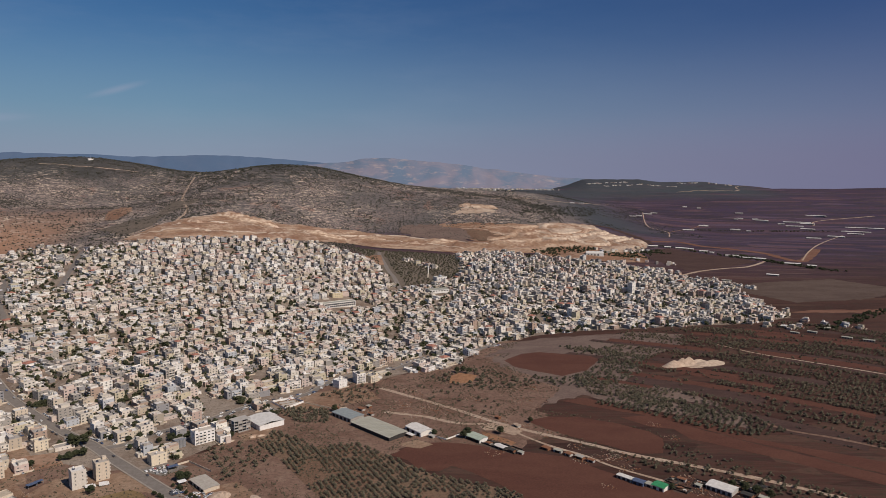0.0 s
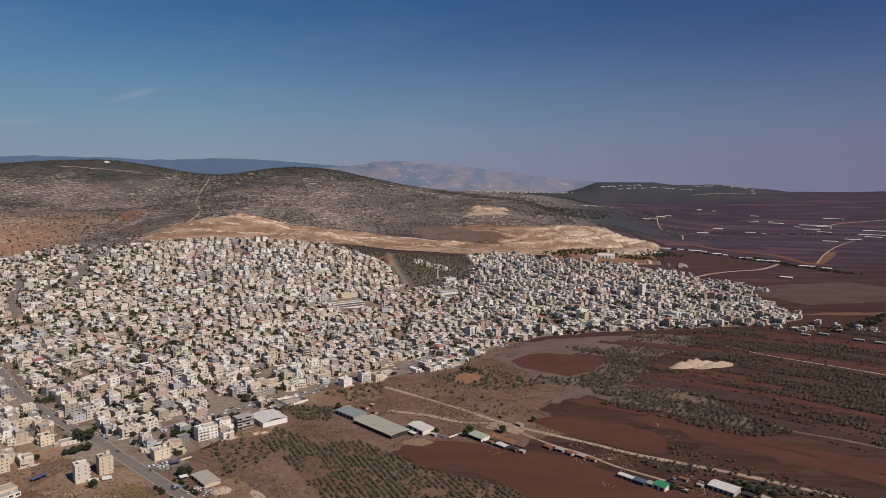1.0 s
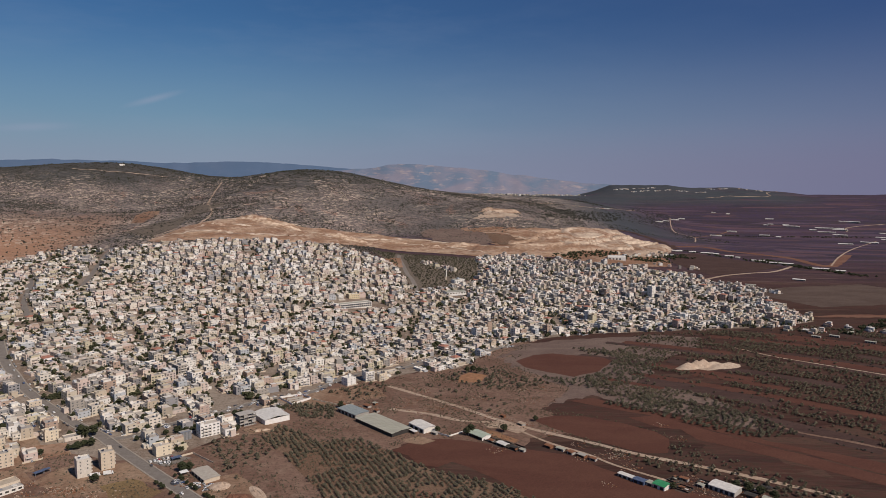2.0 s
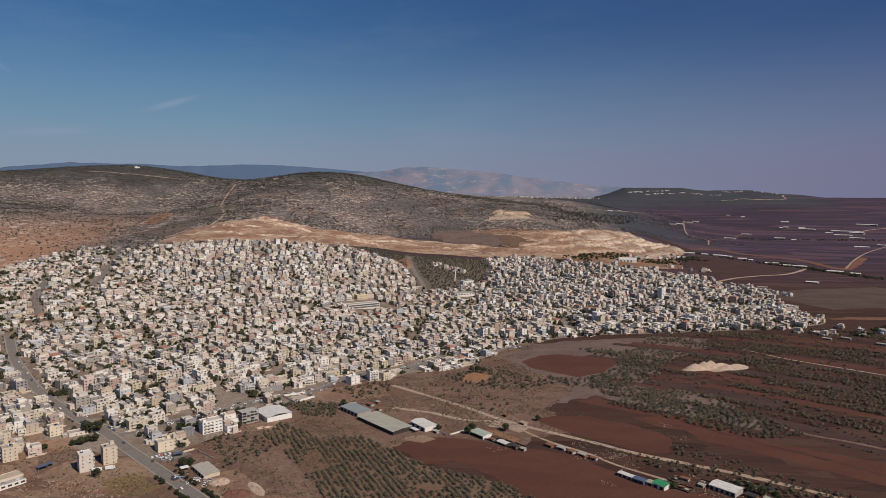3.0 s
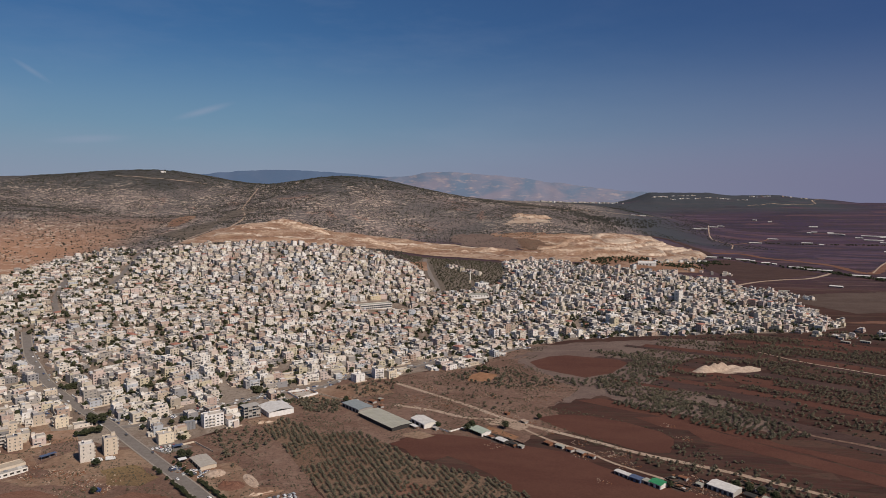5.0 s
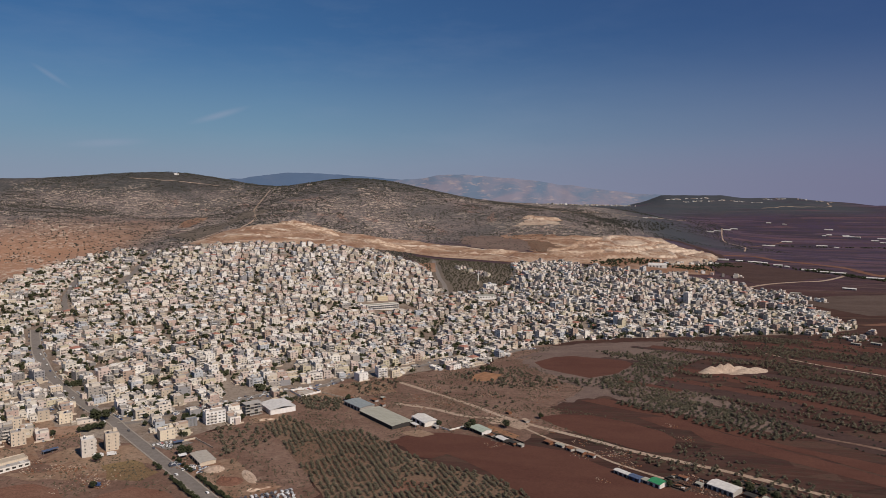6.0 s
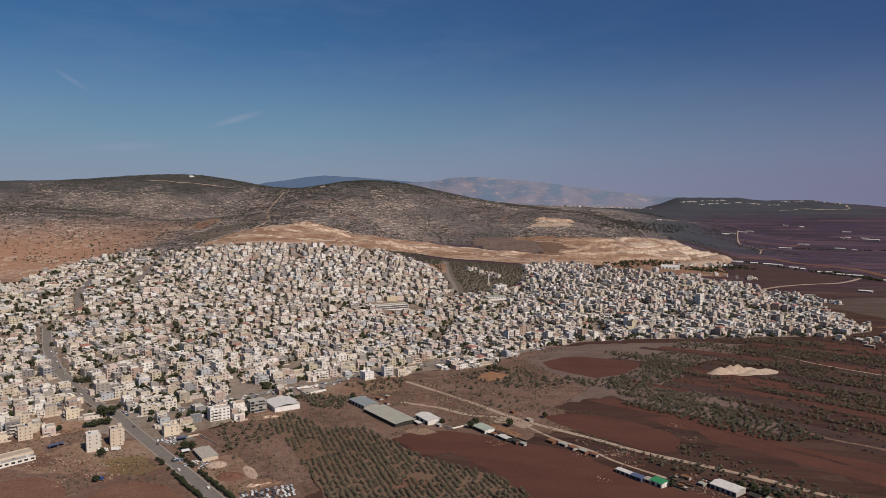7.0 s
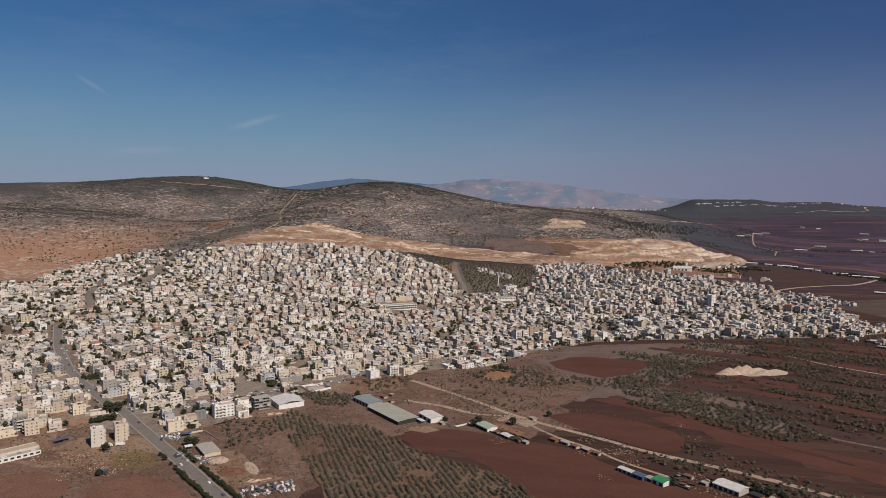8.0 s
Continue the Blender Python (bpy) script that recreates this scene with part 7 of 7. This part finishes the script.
def awning(x, y, w, d, turn, material, label):
    ob = thing("awning", label, "awning")
    s = Solid()
    s.box(-w / 2, w / 2, -d / 2, d / 2, 3.0, 3.15)
    s.link("cover", material, ob)
    for px in (-w / 2 + 0.2, w / 2 - 0.2):
        for py in (-d / 2 + 0.2, d / 2 - 0.2):
            q = Solid()
            q.box(px - 0.08, px + 0.08, py - 0.08, py + 0.08, -0.4, 3.0)
            q.link("post", M_STEEL, ob)
    set_at(ob, x, y, turn)


awning(-241, 597, 9, 5, 40, M_SHEETB, "blue shade roof over the parking lot")
awning(-344, 557, 8, 5, 58, M_SHEETB, "dark blue tarpaulin shelter on bare ground")
awning(-341, 563, 6, 4, 50, M_SHEETB, "dark blue tarpaulin shelter on bare ground")
awning(-32, 680, 10, 5, -46, M_SHEETW, "white sheet awning beside the farm building")
awning(-268, 640, 26, 5, 42, M_SHEETW, "long white shade roof along the street")
awning(-222, 568, 7, 6, 40, M_TANK, "small white canopy beside the yard")
shed("yard_building", "low pale yard building with a flat sheet roof", 27, 14, 3.4, -202, 566, -46, M_BEIGE, simple("dusty_roof", (0.40, 0.37, 0.32), (0.31, 0.28, 0.24), 0.3, 0.8), 0.5, 4)


def rubble(name, places, label, material, size, seed, gap):
    """Stones, scrap and debris too small to count."""
    rng = random.Random(seed)
    s = Solid()
    for (x, y, reach, n) in places:
        for _ in range(n):
            a, r = rng.uniform(0, 6.28), reach * math.sqrt(rng.random())
            px, py = x + r * math.cos(a), y + r * math.sin(a)
            k = size * rng.uniform(0.4, 1.4)
            q = Solid()
            q.box(-k, k * rng.uniform(0.4, 1), -k * 0.7, k * 0.6, -0.3, k * rng.uniform(0.4, 1.1))
            s.add(q, pose(px, py, ground_at(px, py), 0, 0, rng.uniform(0, 180)))
    tagged(s.link(name, material), label, "debris", kind="stuff")


SPOTS = [(-318, 531, 7, 60), (-305, 530, 7, 60), (-298, 536, 6, 40), (-335, 522, 7, 40), (-345, 540, 8, 30), (-260, 508, 7, 40), (-280, 515, 12, 60), (-120, 495, 10, 60), (-215, 552, 6, 40), (-48, 785, 12, 40), (-20, 762, 14, 60), (0, 757, 12, 40), (91, 841, 8, 20), (109, 853, 8, 20), (44, 736, 8, 25), (66, 732, 8, 20), (-33, 826, 10, 30), (-44, 836, 8, 20), (160, 640, 14, 40), (143, 572, 6, 15), (205, 575, 12, 40), (215, 565, 10, 30), (258, 578, 10, 25), (268, 565, 8, 20), (-270, 520, 18, 50), (-285, 500, 14, 30), (-125, 500, 12, 30), (-178, 790, 10, 60), (-195, 783, 8, 40), (-90, 755, 14, 50), (50, 640, 10, 25), (130, 625, 10, 25), (-310, 520, 10, 20), (-222, 556, 8, 25), (225, 720, 7, 22), (234, 685, 8, 25), (151, 632, 10, 30), (166, 630, 9, 30), (167, 608, 10, 35), (223, 575, 9, 30), (231, 554, 9, 30), (255, 561, 8, 25), (218, 589, 8, 25), (256, 590, 8, 20), (132, 658, 9, 22), (-15, 775, 14, 60), (36, 808, 12, 40), (89, 797, 14, 35), (81, 712, 10, 35), (114, 847, 8, 22), (-49, 764, 16, 60), (-35, 747, 12, 40), (105, 690, 9, 25)]
rubble("rubble", SPOTS, "scattered pale rubble and scrap on bare soil", M_LIME, 0.42, 4, 0)
rubble("scrap", [(x + 3, y - 2, r, n // 2) for x, y, r, n in SPOTS], "scattered rusty scrap on bare soil", M_RUST, 0.6, 5, 0)

# hedges beside the main road, lone trees by the farms
hedge_rng = random.Random(14)
for i in range(0, 24):
    p, q = LINE_MAIN[2 + i], LINE_MAIN[3 + i]
    way = (q - p).normalized()
    for off in (9.0, -9.0):
        for half in (0.0, 0.33, 0.67):
            if hedge_rng.random() < (0.92 if i < 17 else 0.3):
                o, at = off + hedge_rng.uniform(-0.7, 0.7), p.lerp(q, half)
                plant(GARDEN, at.x - way.y * o, at.y + way.x * o, hedge_rng, 0.5, 0.85)
for x, y, k in [(-350, 637, 2.0), (-344, 643, 1.8), (-356, 644, 1.7), (26, 684, 1.5), (22, 678, 1.3), (60, 690, 1.4), (-8, 684, 1.1), (-120, 752, 1.3), (-226, 574, 1.5), (-221, 577, 1.3), (95, 724, 1.1), (250, 572, 1.3), (258, 566, 1.5), (266, 560, 1.4), (274, 553, 1.3), (-387, 955, 1.4), (196, 566, 1.0), (-290, 548, 1.3), (-262, 500, 1.0), (20, 922, 1.4), (28, 924, 1.5), (36, 920, 1.3)]:
    plant(GARDEN, x, y, hedge_rng, k, k * 1.1)


# ==== far off ====
def scattered_boxes(name, label, lines, seed, category, low=3, high=7):
    rng = random.Random(seed)
    s = Solid()
    for (ax, ay), (bx, by), n, loose in lines:
        for _ in range(n):
            f = rng.random()
            x, y = ax + (bx - ax) * f + rng.uniform(-loose, loose), ay + (by - ay) * f + rng.uniform(-loose, loose)
            t = Solid()
            w, d, h = rng.uniform(3.2, 6), rng.uniform(3, 5), rng.uniform(low, high)
            t.tray(-w, w, -d, d, -6, h, 0.3, 0.5)
            s.add(t, pose(x, y, ground_at(x, y), 0, 0, rng.uniform(0, 90)))
    tagged(s.link(name, [M_WALLS_FAR, M_ROOF]), label, category, kind="stuff")


scattered_boxes("far_village", "white houses of a distant village", [((110, 4150), (330, 4200), 95, 40), ((330, 4200), (700, 4260), 90, 26), ((-60, 4120), (110, 4150), 14, 20), ((150, 3320), (330, 3420), 10, 15)], 6, "houses", 3.5, 9)
scattered_boxes("ridge_farms", "pale farm buildings along the distant ridge", [((861, 4254), (1136, 4305), 34, 9), ((969, 4216), (1188, 4250), 22, 8), ((1188, 4250), (1424, 4226), 26, 9), ((1450, 4330), (1800, 4330), 24, 16)], 7, "houses", 2, 3.5)
def scattered_houses(name, label, lines, seed, floors):
    """Loose houses along a few lines, built like those of the town."""
    rng = random.Random(seed)
    s = Solid()
    for (ax, ay), (bx, by), n, loose in lines:
        for i in range(n):
            f = (i + rng.uniform(0.2, 0.8)) / n
            x, y = ax + (bx - ax) * f + rng.uniform(-loose, loose), ay + (by - ay) * f + rng.uniform(-loose, loose)
            far_house(s, rng, pose(x, y, ground_at(x, y) - 0.3, 0, 0, rng.uniform(30, 60)), rng.choice(floors), rng.uniform(8, 14), rng.uniform(8, 11), False, False)
    ob = s.link(name, [M_WALLS_FAR, M_ROOF_FAR, M_GLASS_FAR, M_TANK, M_TILE, M_SHEETB])
    tagged(ob, label, "houses", kind="stuff")


scattered_houses("slope_houses", "white houses among olive trees", [((-103, 1715), (-61, 1694), 6, 5), ((-60, 1690), (-20, 1660), 5, 8)], 8, (2, 2, 3))
scattered_houses("edge_houses", "pale houses at the eastern edge of town", [((603, 1640), (677, 1590), 8, 7), ((677, 1574), (703, 1550), 3, 4), ((523, 1744), (583, 1706), 5, 5), ((570, 1545), (616, 1493), 6, 10), ((584, 1305), (614, 1239), 6, 12), ((561, 1200), (620, 1150), 4, 10), ((640, 1215), (720, 1165), 4, 10)], 9, (1, 2, 2, 3))
scattered_boxes("quarry_works", "pale sheds and crushers of the quarry", [((470, 2020), (640, 2120), 26, 26), ((500, 1900), (640, 1860), 10, 18)], 10, "sheds", 3, 9)
scattered_boxes("hilltop_station", "small white station on the hilltop", [((-1470, 2905), (-1455, 2905), 3, 5), ((-815, 2730), (-800, 2725), 2, 5)], 12, "station", 4, 7)


def mast():
    ob = thing("mast", "thin lattice mast on the hilltop", "mast")
    for a in range(3):
        s = Solid()
        x, y = math.cos(a * 2.094), math.sin(a * 2.094)
        s.v += [(x * 1.5 - 0.15, y * 1.5, -2), (x * 1.5 + 0.15, y * 1.5, -2), (x * 1.5, y * 1.5 + 0.25, -2), (x * 0.2 - 0.1, y * 0.2, 26), (x * 0.2 + 0.1, y * 0.2, 26), (x * 0.2, y * 0.2 + 0.15, 26)]
        s.f += [(0, 1, 4, 3), (1, 2, 5, 4), (2, 0, 3, 5), (3, 4, 5)]
        s.s += [0] * 4
        s.link("leg", M_STEEL, ob)
    for z in range(3, 25, 3):
        s = Solid()
        r = 1.5 - 1.3 * (z + 2) / 28
        s.drum(0, 0, z, z + 0.2, r, 0, 6)
        s.link("brace", M_STEEL, ob)
    set_at(ob, -1462, 2907)


mast()
forest = [p for p in spread([(284, 2601), (430, 2990), (709, 3177), (600, 2860), (400, 2560), (267, 2404)], 17, 51, 0.45) if tree_rng.random() < 0.8]
grove_stuff("far_wood", forest, "dark wood on the plain behind the quarry", M_SHRUB, 3.2, 4, 2.2, 52, 0.3)
scrub = []
while len(scrub) < 2600:
    x, y = tree_rng.uniform(250, 1000), tree_rng.uniform(2560, 4000)
    if noise.noise(Vector((x * 0.006, y * 0.003, 4.0))) + tree_rng.uniform(-0.3, 0.3) > 0.05:
        scrub.append((x, y))
grove_stuff("far_scrub", scrub, "dark scrub spread over the far plain", M_SHRUB, 1.6, 2, 1.7, 55, 0.0, "shrubs")
crest = []
for _ in range(900):
    x = tree_rng.uniform(-1950, 150)
    y = tree_rng.uniform(2600, 3000)
    if ground_at(x, y) > 225:
        crest.append((x, y))
grove_stuff("crest_wood", crest, "dark pines along the hill crest", M_LEAF, 2.2, 6, 1.5, 53, 1.0)
hedgerow = []
for _ in range(760):
    i = tree_rng.randrange(8)
    (ax, ay), (bx, by) = [((700, 2230), (1050, 1800)), ((880, 2080), (1000, 1850)), ((640, 1150), (860, 1330)), ((1050, 2950), (1700, 3000)), ((560, 2040), (660, 2110)), ((270, 1900), (330, 2000)), ((350, 1980), (430, 2060)), ((480, 1990), (560, 1970))][i]
    f = tree_rng.random()
    loose = 34 if i > 3 else 12
    hedgerow.append((ax + (bx - ax) * f + tree_rng.uniform(-loose, loose), ay + (by - ay) * f + tree_rng.uniform(-loose, loose)))
grove_stuff("hedgerow", hedgerow, "dark hedgerow trees between farm buildings", M_LEAF, 2.6, 8, 1.6, 54, 0.8)
